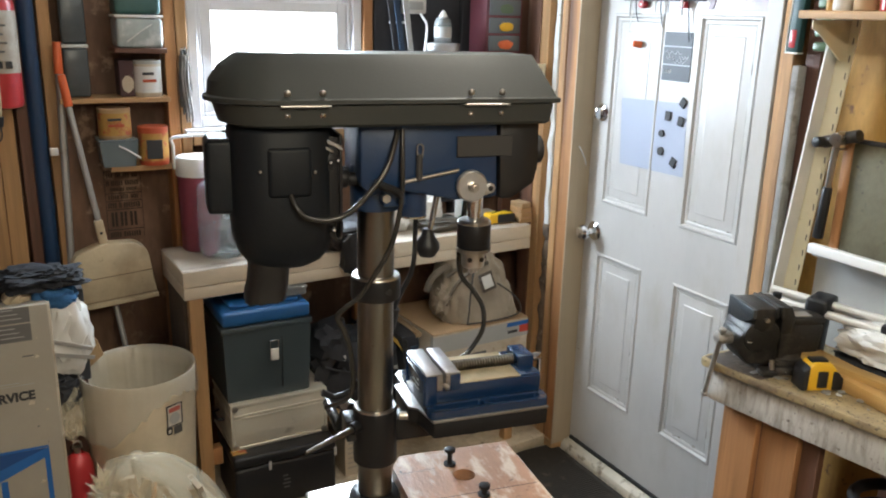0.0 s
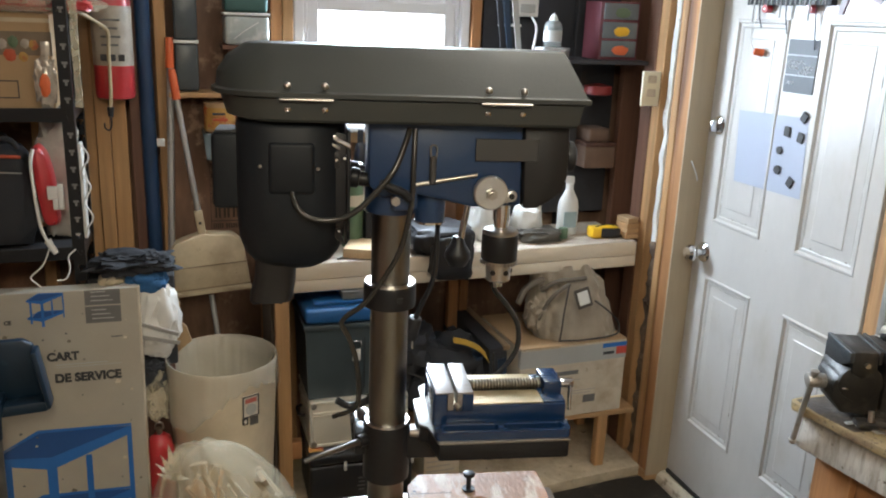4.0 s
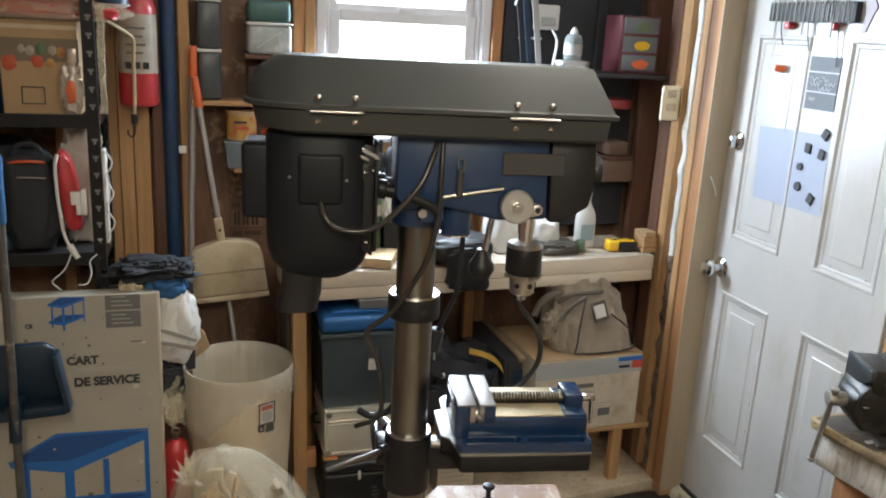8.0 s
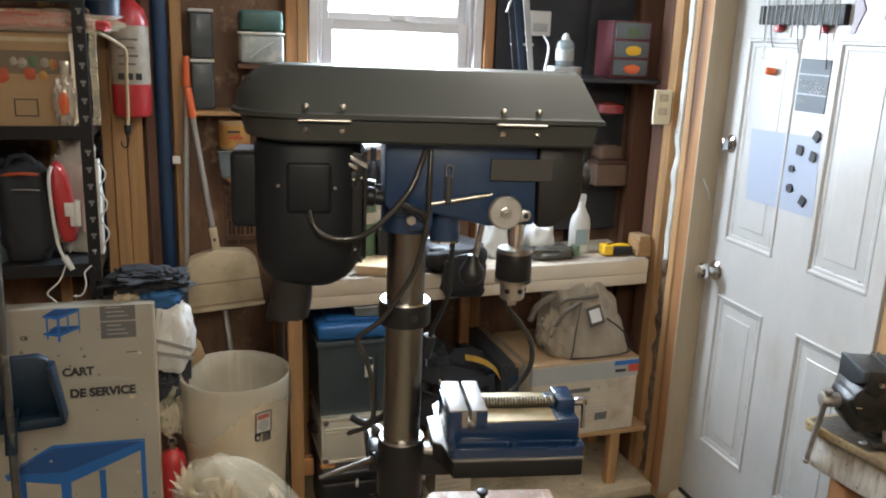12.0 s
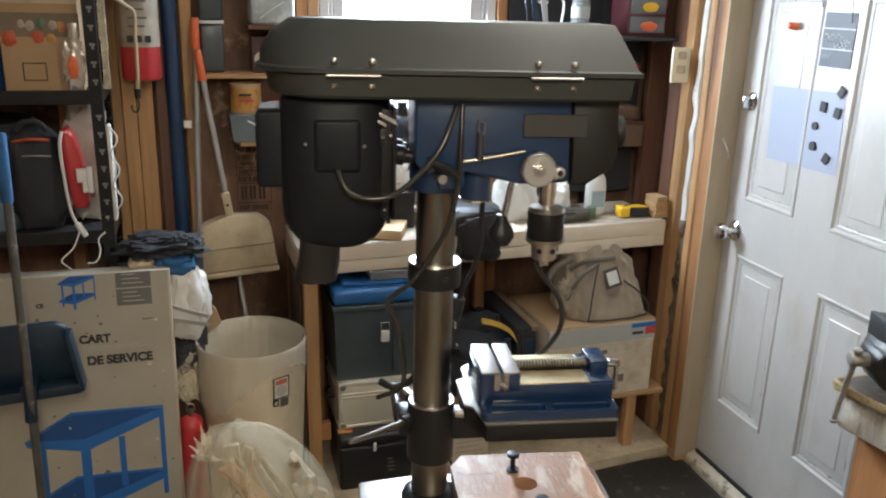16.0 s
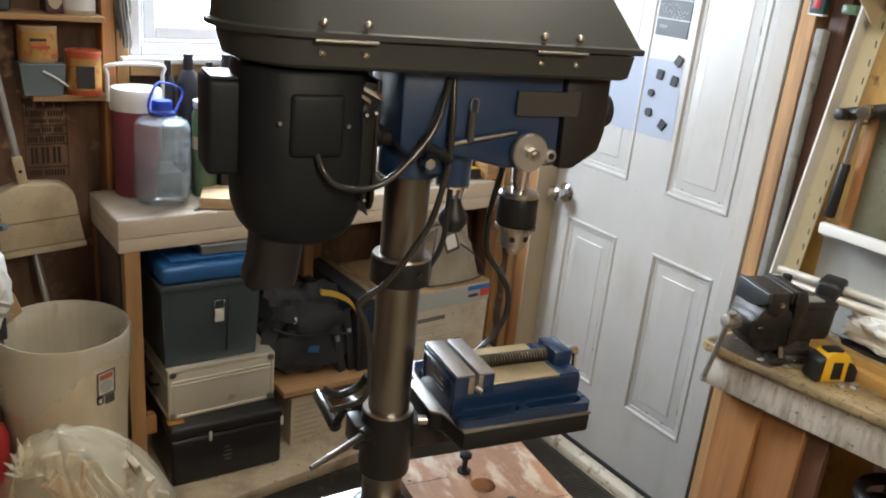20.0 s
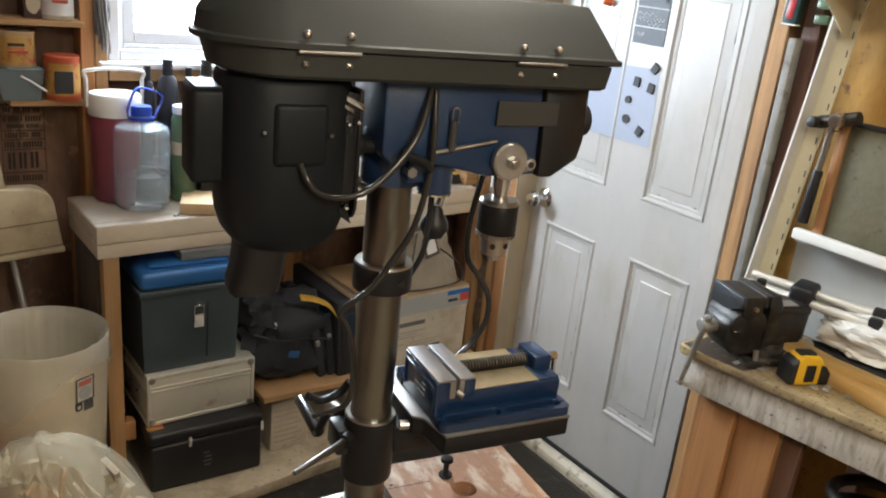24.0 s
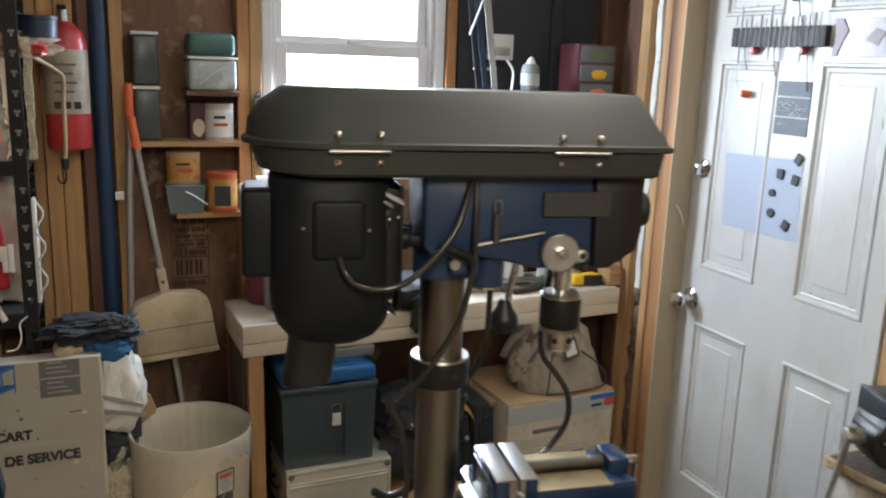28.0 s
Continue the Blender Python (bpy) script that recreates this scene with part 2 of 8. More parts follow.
LINER = surf("cloudy_liner_film", (0.80, 0.75, 0.64), 0.2, 0, 0.08, 9, 30, 0.5, alpha=0.42, coat=0.2)
RED = surf("red_paint", (0.45, 0.03, 0.035), 0.35, 0, 0.1, 6, 60, 0.02, coat=0.3)
RED_DULL = surf("maroon_plastic", (0.24, 0.05, 0.075), 0.45, 0, 0.1)
ORANGE = surf("orange_plastic", (0.72, 0.15, 0.045), 0.45, 0, 0.06)
PLASTIC_WHITE = surf("white_plastic", (0.70, 0.69, 0.66), 0.45, 0, 0.05, 6, 60, 0.02)
CREAM_METAL = surf("cream_enamel", (0.82, 0.76, 0.56), 0.4, 0, 0.06, 6, 60, 0.02, (0.45, 0.36, 0.22), 0.15, 12)
WHITE_METAL = surf("white_enamel", (0.78, 0.77, 0.74), 0.38, 0, 0.04)
TAN_PLASTIC = surf("dusty_beige_plastic", (0.58, 0.48, 0.32), 0.6, 0, 0.14, 6, 70, 0.05, (0.33, 0.25, 0.16), 0.42, 7, edge=0.3, patch=((0.25, 0.19, 0.12), 0.16, 26))
GREY_STEEL = surf("grey_pole", (0.42, 0.41, 0.39), 0.4, 0.5, 0.12, 12, 60, 0.03, (0.2, 0.17, 0.15), 0.25, 10)
NAVY = surf("navy_plastic", (0.012, 0.03, 0.06), 0.42, 0, 0.12)
CLOTH_BLUE = surf("blue_cloth", (0.03, 0.11, 0.26), 0.9, 0, 0.2, 16, 200, 0.2)
PAPER = surf("pale_blue_paper", (0.33, 0.36, 0.445), 0.6, 0, 0.03, 3, 60, 0.01, rnd=0)
INK = surf("dark_ink", (0.03, 0.03, 0.033), 0.6, 0, 0.1, rnd=0)
SLATE = surf("slate_note", (0.105, 0.115, 0.13), 0.6, 0, 0.12, rnd=0)
CHALK = surf("chalk_marks", (0.55, 0.57, 0.6), 0.8, 0, 0.1, rnd=0)
PRINT_BLUE = surf("blue_print", (0.02, 0.13, 0.42), 0.5, 0, 0.08, rnd=0)
GREY_INK = surf("grey_print", (0.13, 0.125, 0.12), 0.6, 0, 0.1, rnd=0)
CONCRETE = surf("grey_green_slab", (0.17, 0.153, 0.088), 0.75, 0, 0.5, 11, 60, 0.15, (0.075, 0.06, 0.033), 0.58, 11, edge=0.3, patch=((0.05, 0.04, 0.028), 0.26, 38))
GREY_PANEL = surf("grey_panel", (0.40, 0.40, 0.38), 0.55, 0, 0.08)
SILVER = surf("silver_anodised", (0.72, 0.72, 0.70), 0.35, 0.35, 0.06)
POLE_DARK = surf("dark_mottled_pole", (0.13, 0.125, 0.115), 0.45, 0.5, 0.3, 20, 60, 0.05, (0.30, 0.27, 0.23), 0.35, 30)
DEEP_NAVY = surf("deep_navy_plastic", (0.006, 0.022, 0.045), 0.42, 0, 0.15, 6, 80, 0.03, (0.03, 0.06, 0.09), 0.3, 8)
LABEL_GREY = surf("aged_label", (0.40, 0.355, 0.29), 0.5, 0, 0.14, 12, 80, 0.02, (0.26, 0.21, 0.16), 0.4, 16, edge=0.3)
DARK_JAR = surf("dark_smoky_jar", (0.075, 0.088, 0.094), 0.25, 0, 0.2)
DARK_IRON = surf("dark_vise_iron", (0.026, 0.025, 0.024), 0.42, 0.3, 0.3, 12, 120, 0.15, (0.09, 0.075, 0.06), 0.36, 16, edge=0.25, patch=((0.20, 0.185, 0.165), 0.10, 60))
GLASS = clear("window_glass", (1, 1, 1), 0.0, 1.45)
WATER = surf("water_jug_plastic", (0.70, 0.83, 1.0), 0.06, 0, 0.12, 14, 45, 0.3, alpha=0.29, rnd=0)
POND = clear("jug_water_fill", (0.86, 0.93, 1.0), 0.01, 1.33)
JUG_BLUE = surf("blue_jug_plastic", (0.02, 0.07, 0.5), 0.35, 0, 0.05)
GREEN = surf("green_bottle", (0.10, 0.16, 0.09), 0.35, 0, 0.15)
TIN_YELLOW = surf("yellow_label", (0.46, 0.26, 0.06), 0.5, 0, 0.12, dirt=(0.38, 0.10, 0.04), amount=0.55, dirt_scale=32)
TIN_RED = surf("red_label", (0.45, 0.08, 0.03), 0.45, 0, 0.12)
SMOKE = clear("smoky_plastic", (0.35, 0.42, 0.45), 0.2, 1.2, 0.5, 0.8)
OUTSIDE = glow("bright_overcast", (1.0, 1.0, 1.0), 6.0)
TUBE_GLOW = glow("lit_tube", (1.0, 0.95, 0.87), 8.0)


# ---- mesh helpers ----
def merge(dst, src, m=None):
    vs = [dst.verts.new((m @ v.co) if m else v.co) for v in src.verts]
    for fc in src.faces:
        dst.faces.new([vs[v.index] for v in fc.verts])
    src.free()
    return dst


def settle(bm):
    bm.verts.index_update()
    bm.verts.ensure_lookup_table()
    return bm


def box(a, b, bevel=0.0, seg=2, bm=None, m=None):
    k = bmesh.new()
    lo, hi = [min(p, q) for p, q in zip(a, b)], [max(p, q) for p, q in zip(a, b)]
    mm = Matrix.Translation([(p + q) / 2 for p, q in zip(lo, hi)]) @ Matrix.Diagonal([q - p for p, q in zip(lo, hi)] + [1])
    bmesh.ops.create_cube(k, size=1, matrix=mm)
    if bevel:
        bmesh.ops.bevel(k, geom=k.edges[:], offset=bevel, segments=seg, affect="EDGES", profile=0.5)
    settle(k)
    if bm is None and m is None:
        return k
    return merge(bm if bm is not None else bmesh.new(), k, m)


def rod(p, q, r, r2=None, seg=20, bevel=0.0, bm=None):
    p, q = Vector(p), Vector(q)
    k = bmesh.new()
    bmesh.ops.create_cone(k, cap_ends=True, segments=seg, radius1=r, radius2=r if r2 is None else r2, depth=(q - p).length)
    if bevel:
        es = [e for e in k.edges if abs(abs(e.verts[0].co.z) - abs(e.verts[1].co.z)) < 1e-6 and e.verts[0].co.z * e.verts[1].co.z > 0]
        bmesh.ops.bevel(k, geom=es, offset=bevel, segments=2, affect="EDGES", profile=0.5)
    settle(k)
    m = Matrix.Translation((p + q) / 2) @ (q - p).to_track_quat("Z", "Y").to_matrix().to_4x4()
    return merge(bm if bm is not None else bmesh.new(), k, m)


def lathe(profile, seg=28, m=None, bm=None, close=True):
    """profile: (radius, height) from bottom to top, turned round z."""
    k = bmesh.new()
    rings = []
    for r, z in profile:
        rings.append([k.verts.new((r * math.cos(2 * math.pi * i / seg), r * math.sin(2 * math.pi * i / seg), z)) for i in range(seg)])
    for a, b in zip(rings, rings[1:]):
        for i in range(seg):
            k.faces.new((a[i], a[(i + 1) % seg], b[(i + 1) % seg], b[i]))
    if close:
        k.faces.new(rings[0][::-1])
        k.faces.new(rings[-1])
    settle(k)
    return merge(bm if bm is not None else bmesh.new(), k, m)


def prism(poly, a, b, axis="y", bevel=0.0, bm=None, m=None):
    """An outline drawn out from a to b along an axis; the outline holds the other two coordinates in order."""
    k = bmesh.new()

    def at(p, d):
        return {"x": (d, p[0], p[1]), "y": (p[0], d, p[1]), "z": (p[0], p[1], d)}[axis]
    v0, v1 = [k.verts.new(at(p, a)) for p in poly], [k.verts.new(at(p, b)) for p in poly]
    k.faces.new(v0), k.faces.new(v1[::-1])
    for i in range(len(poly)):
        j = (i + 1) % len(poly)
        k.faces.new((v0[i], v1[i], v1[j], v0[j]))
    bmesh.ops.recalc_face_normals(k, faces=k.faces[:])
    if bevel:
        bmesh.ops.bevel(k, geom=k.edges[:], offset=bevel, segments=2, affect="EDGES", profile=0.5)
    settle(k)
    return merge(bm if bm is not None else bmesh.new(), k, m)


def spline(points, steps=8):
    pts = [Vector(p) for p in points]
    pts = [2 * pts[0] - pts[1]] + pts + [2 * pts[-1] - pts[-2]]
    out = []
    for i in range(1, len(pts) - 2):
        p0, p1, p2, p3 = pts[i - 1:i + 3]
        for s in range(steps):
            t = s / steps
            out.append(0.5 * ((2 * p1) + (p2 - p0) * t + (2 * p0 - 5 * p1 + 4 * p2 - p3) * t * t + (3 * p1 - p0 - 3 * p2 + p3) * t ** 3))
    return out + [pts[-2]]


def tube(points, r, seg=10, steps=8, bm=None, straight=False):
    pts = [Vector(p) for p in points] if straight else spline(points, steps)
    k = bmesh.new()
    rings, side = [], None
    for i, p in enumerate(pts):
        d = (pts[min(i + 1, len(pts) - 1)] - pts[max(i - 1, 0)]).normalized()
        ref = side if side is not None else (Vector((0, 0, 1)) if abs(d.z) < 0.9 else Vector((1, 0, 0)))
        side = (ref - d * ref.dot(d)).normalized()
        up = d.cross(side)
        rings.append([k.verts.new(p + r * (math.cos(2 * math.pi * j / seg) * side + math.sin(2 * math.pi * j / seg) * up)) for j in range(seg)])
    for a, b in zip(rings, rings[1:]):
        for j in range(seg):
            k.faces.new((a[j], a[(j + 1) % seg], b[(j + 1) % seg], b[j]))
    k.faces.new(rings[0][::-1]), k.faces.new(rings[-1])
    bmesh.ops.recalc_face_normals(k, faces=k.faces[:])
    settle(k)
    return merge(bm if bm is not None else bmesh.new(), k)


def lump(center, size, rough=0.18, freq=2.2, sub=4, seed=0, flat=None, power=1.0, bm=None, crease=0.0):
    """A soft, folded body round center; flat: the height under which it is pressed level."""
    k = bmesh.new()
    bmesh.ops.create_icosphere(k, subdivisions=sub, radius=1)
    for v in k.verts:
        n = v.co.normalized()
        q = n * freq + Vector((seed * 7.3, seed * 3.1, seed))
        d = 1 + rough * noise.noise(q) + 0.45 * rough * noise.noise(q * 2.6)
        if crease:
            d -= crease * (1 - abs(noise.noise(q * 1.7 + Vector((5, 9, 2))))) ** 6
        c = Vector([math.copysign(abs(a) ** power, a) for a in n]) * d
        v.co = Vector((c.x * size[0], c.y * size[1], c.z * size[2])) + Vector(center)
        if flat is not None and v.co.z < flat:
            v.co.z = flat
    settle(k)
    return merge(bm if bm is not None else bmesh.new(), k)


def loft(rings, bm=None, caps=True):
    k = bmesh.new()
    vs = [[k.verts.new(p) for p in ring] for ring in rings]
    n = len(vs[0])
    for a, b in zip(vs, vs[1:]):
        for i in range(n):
            k.faces.new((a[i], a[(i + 1) % n], b[(i + 1) % n], b[i]))
    if caps:
        k.faces.new(vs[0][::-1]), k.faces.new(vs[-1])
    bmesh.ops.recalc_face_normals(k, faces=k.faces[:])
    settle(k)
    return merge(bm if bm is not None else bmesh.new(), k)


def part(name, bm, material, parent=None, label="", m=None, angle=38):
    me = bpy.data.meshes.new(name)
    bm.to_mesh(me)
    bm.free()
    me.materials.append(material)
    me.polygons.foreach_set("use_smooth", [True] * len(me.polygons))
    me.set_sharp_from_angle(angle=radians(angle))
    ob = new(name, me)
    if parent is not None:
        ob.parent = parent
    if m is not None:
        ob.matrix_basis = m
    if label:
        ob["label"] = label
    return ob


def thing(name, label, category, m=None, group="", kind=""):
    ob = new(name)
    ob.empty_display_size = 0.05
    if m is not None:
        ob.matrix_basis = m
    return tagged(ob, label, category, group, kind)


def solo(name, bm, material, label, category, m=None, group="", kind="", angle=38):
    return tagged(part(name, bm, material, None, "", m, angle), label, category, group, kind)


def setting(name, bm, material, label="", category=""):
    return tagged(part(name, bm, material), label or name.replace("_", " "), category or name.split("_")[0], "", "structure")


def words(text, size, m, material, parent, name="lettering", width=None):
    """Flat lettering as a thin mesh."""
    cu = bpy.data.curves.new(name, "FONT")
    cu.body, cu.size, cu.extrude, cu.offset = text, size, 0.0004, size * 0.05
    ob = bpy.data.objects.new(name, cu)
    scene.collection.objects.link(ob)
    bpy.context.view_layer.update()
    me = bpy.data.meshes.new_from_object(ob.evaluated_get(bpy.context.evaluated_depsgraph_get()))
    bpy.data.objects.remove(ob)
    me.materials.clear()
    me.materials.append(material)
    k = new(name, me)
    k.parent, k.matrix_basis = parent, m
    return k


# ---- the setting ----
BACK, RIGHT, STUD_F, STUD_R = 3.05, 1.99, 2.961, 1.90
setting("floor", box((-1.5, -2.6, -0.1), (2.1, 3.2, 0.0)), FLOOR, "dirty off-white painted plywood floor", "floor")
setting("ceiling", box((-1.5, -2.6, 2.44), (2.1, 3.2, 2.54)), CEIL, "unseen ceiling boards, made pale to bounce light", "ceiling")
setting("wall_left", box((-1.4, -2.6, 0.0), (-1.3, 3.2, 2.44)), SHEATHING, "bare brown plywood wall", "wall")
setting("wall_south", box((-1.3, -2.6, 0.0), (2.1, -2.5, 2.44)), PALE_BOARD, "unseen wall boards, made pale to bounce light", "wall")

WX0, WX1, WZ0, WZ1 = 0.63, 1.275, 1.315, 2.18
bm = box((-1.3, BACK, 0), (WX0, BACK + 0.09, 2.44))
box((WX1, BACK, 0), (2.1, BACK + 0.09, 2.44), bm=bm)
box((WX0, BACK, 0), (WX1, BACK + 0.09, WZ0), bm=bm)
box((WX0, BACK, WZ1), (WX1, BACK + 0.09, 2.44), bm=bm)
wall_back = setting("wall_north", bm, SHEATHING, "unfinished wall of brown plywood between open studs", "wall")

DY0, DY1, DZ0, DZ1 = 1.642, 2.453, 0.05, 2.082
bm = box((RIGHT, DY1 + 0.02, 0), (RIGHT + 0.09, BACK, 2.44))
box((RIGHT, 1.0, 0), (RIGHT + 0.09, DY0 - 0.02, 2.44), bm=bm)
box((RIGHT, DY0 - 0.02, DZ1 + 0.02), (RIGHT + 0.09, DY1 + 0.02, 2.44), bm=bm)
box((RIGHT, -2.5, 0), (RIGHT + 0.09, 1.0, 2.44), bm=bm)
wall_right = setting("wall_east", bm, SHEATHING, "unfinished wall of brown plywood between open studs", "wall")


def stud(parent, x0, x1, y0, y1, z0, z1, material, m=None):
    return part("stud", box((x0, y0, z0), (x1, y1, z1), 0.003, 1), material, parent, m=m)


# the stud at 1.70 takes the same black as the backing board
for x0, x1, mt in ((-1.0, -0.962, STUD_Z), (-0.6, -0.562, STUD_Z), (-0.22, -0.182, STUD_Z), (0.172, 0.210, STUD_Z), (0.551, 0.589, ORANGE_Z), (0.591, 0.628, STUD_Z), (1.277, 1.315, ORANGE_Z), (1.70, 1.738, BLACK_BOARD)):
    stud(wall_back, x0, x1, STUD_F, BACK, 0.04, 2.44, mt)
part("bottom_plate", box((-1.3, STUD_F, 0), (STUD_R, BACK, 0.038), 0.003, 1), STUD_X, wall_back)
part("header", box((0.63, STUD_F, 2.185), (1.275, BACK, 2.30), 0.003, 1), STUD_X, wall_back)
part("window_cripple", box((0.63, STUD_F, 1.255), (1.275, BACK, 1.295), 0.003, 1), STUD_X, wall_back)
part("backing_board", box((1.33, 2.985, 0.96), (1.895, 2.997, 2.40), 0.002, 1), BLACK_BOARD, wall_back, "black board over the back wall")
for y0, y1, mt in ((2.462, 2.528, ORANGE_Z), (2.533, 2.572, STUD_Z), (2.648, 2.70, STUD_Z), (2.705, 2.775, DARK_WOOD_Z), (2.92, 2.957, DARK_WOOD_Z)):
    stud(wall_right, STUD_R, RIGHT, y0, y1, 0.04, 2.44, mt)
for y0, y1, mt in ((1.535, 1.582, STUD_Z), (1.452, 1.474, BROWN_Z), (1.06, 1.098, DARK_WOOD_Z), (0.65, 0.688, STUD_Z), (0.2, 0.238, STUD_Z), (-0.4, -0.362, STUD_Z), (-1.0, -0.962, STUD_Z)):
    stud(wall_right, STUD_R, RIGHT, y0, y1, 0.04, 2.44, mt)
part("bottom_plate", box((STUD_R - 0.002, 2.462, 0), (RIGHT, BACK, 0.038), 0.003, 1), STUD_Y, wall_right)
# rough line of hardened foam in the gap beside the door frame
k = bmesh.new()
rings = []
for i in range(70):
    z = 0.93 + i * 1.50 / 69
    w = 0.020 + 0.008 * noise.noise((z * 9, 1, 0)) + 0.006 * noise.noise((z * 31, 2, 0))
    xo = 1.912 + 0.010 * noise.noise((z * 14, 5, 0))
    yo = 2.612 + 0.008 * noise.noise((z * 6, 8, 0))
    rings.append([(xo + 0.03, yo - w, z), (xo, yo - 0.7 * w, z), (xo - 0.007, yo, z), (xo, yo + 0.7 * w, z), (xo + 0.03, yo + w, z)])
part("foam_seam", loft(rings, k), FOAM, wall_right, "white hardened foam squeezed between two studs")
OLD_FOAM = surf("dirty_old_foam", (0.20, 0.14, 0.095), 0.85, 0, 0.4, 30, 80, 0.3, (0.06, 0.04, 0.03), 0.5, 18, edge=0.2, patch=((0.52, 0.46, 0.38), 0.22, 34))
rings = []
for i in range(70):
    z = 0.05 + i * 0.885 / 69
    w = 0.026 + 0.007 * noise.noise((z * 11, 3, 0)) + 0.006 * noise.noise((z * 41, 6, 0))
    xo = 1.918 + 0.014 * noise.noise((z * 17, 9, 0)) + 0.008 * noise.noise((z * 47, 2, 0))
    rings.append([(xo + 0.03, 2.612 - w, z), (xo, 2.612 - 0.7 * w, z), (xo - 0.006, 2.612, z), (xo, 2.612 + 0.7 * w, z), (xo + 0.03, 2.612 + w, z)])
part("foam_seam", loft(rings), OLD_FOAM, wall_right, "brown dirty foam and torn paper in the gap")

# ---- window ----
win = thing("window_1", "white vinyl double hung window with bright daylight behind", "window", kind="structure")


def frame_of(x0, x1, z0, z1, w, y0, y1, bm=None, bv=0.003):
    bm = bm if bm is not None else bmesh.new()
    box((x0, y0, z0), (x0 + w, y1, z1), bv, 1, bm)
    box((x1 - w, y0, z0), (x1, y1, z1), bv, 1, bm)
    box((x0 + w, y0, z0), (x1 - w, y1, z0 + w), bv, 1, bm)
    box((x0 + w, y0, z1 - w), (x1 - w, y1, z1), bv, 1, bm)
    return bm


part("window_frame", frame_of(0.632, 1.273, 1.317, 2.178, 0.034, 2.972, 3.10), VINYL, win)
part("inner_stop", frame_of(0.667, 1.238, 1.352, 2.143, 0.014, 2.99, 3.05), VINYL, win)
lower = part("lower_sash", frame_of(0.682, 1.223, 1.366, 1.752, 0.037, 2.998, 3.03), VINYL, win)
upper = part("upper_sash", frame_of(0.682, 1.223, 1.745, 2.128, 0.030, 3.035, 3.062), VINYL, win)
for sash, x0, x1, z0, z1, y in ((lower, 0.716, 1.189, 1.40, 1.718, 3.012), (upper, 0.71, 1.195, 1.773, 2.10, 3.047)):
    p = part("pane", box((x0, y, z0), (x1, y + 0.005, z1)), GLASS, sash)
    p.visible_shadow = False
part("sash_lock", box((0.93, 2.992, 1.752), (0.985, 3.02, 1.768), 0.004), VINYL, win)
part("window_sill", box((0.60, 2.93, 1.297), (1.30, 2.99, 1.316), 0.004), VINYL, win, "narrow white sill")
tagged(part("backdrop", box((-4.0, 6.5, -3.0), (6.0, 6.52, 7.0)), OUTSIDE), "bright white overcast sky outside the window", "sky", "", "structure")

# ---- door ----
door = thing("door_1", "white six-panel steel door, closed, scuffed near its foot", "door", kind="structure")
DX = 1.985
PAN = [(1.720, 1.966), (2.122, 2.372)]
PZ = [(0.298, 0.868), (1.062, 1.742), (1.876, 2.02)]
bm = bmesh.new()
ys = [DY0] + [v for ab in PAN for v in ab] + [DY1]
box((DX, ys[0], DZ0), (DX + 0.044, ys[1], DZ1), bm=bm)
box((DX, ys[2], DZ0), (DX + 0.044, ys[3], DZ1), bm=bm)
box((DX, ys[4], DZ0), (DX + 0.044, ys[5], DZ1), bm=bm)
zs = [DZ0] + [v for ab in PZ for v in ab] + [DZ1]
for a, b in PAN:
    for i in range(0, len(zs), 2):
        box((DX, a, zs[i]), (DX + 0.044, b, zs[i + 1]), bm=bm)
part("door_slab", bm, DOOR_WHITE, door)


def door_panel(a, b, c, d):
    """A pressed panel: moulding down, a flat, then a raised field."""
    rings = []
    for inset, dep in ((0.0, 0.0), (0.004, -0.0045), (0.010, -0.004), (0.015, 0.004), (0.024, 0.0045), (0.0275, 0.0068), (0.031, 0.0068), (0.060, 0.0026), (0.063, 0.0005)):
        rings.append([(DX + dep, a + inset, c + inset), (DX + dep, b - inset, c + inset), (DX + dep, b - inset, d - inset), (DX + dep, a + inset, d - inset)])
    rings.insert(0, [(DX + 0.02, p[1], p[2]) for p in rings[0]])
    return loft(rings)


for a, b in PAN:
    for c, d in PZ:
        part("door_panel", door_panel(a, b, c, d), DOOR_WHITE, door, angle=15)
SOOT = surf("caked_dirt", (0.17, 0.145, 0.11), 0.8, 0, 0.4, 40, 120, 0.1, rnd=0.0)
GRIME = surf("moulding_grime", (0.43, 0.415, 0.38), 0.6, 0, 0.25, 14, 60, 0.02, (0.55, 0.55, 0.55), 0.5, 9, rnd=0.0)
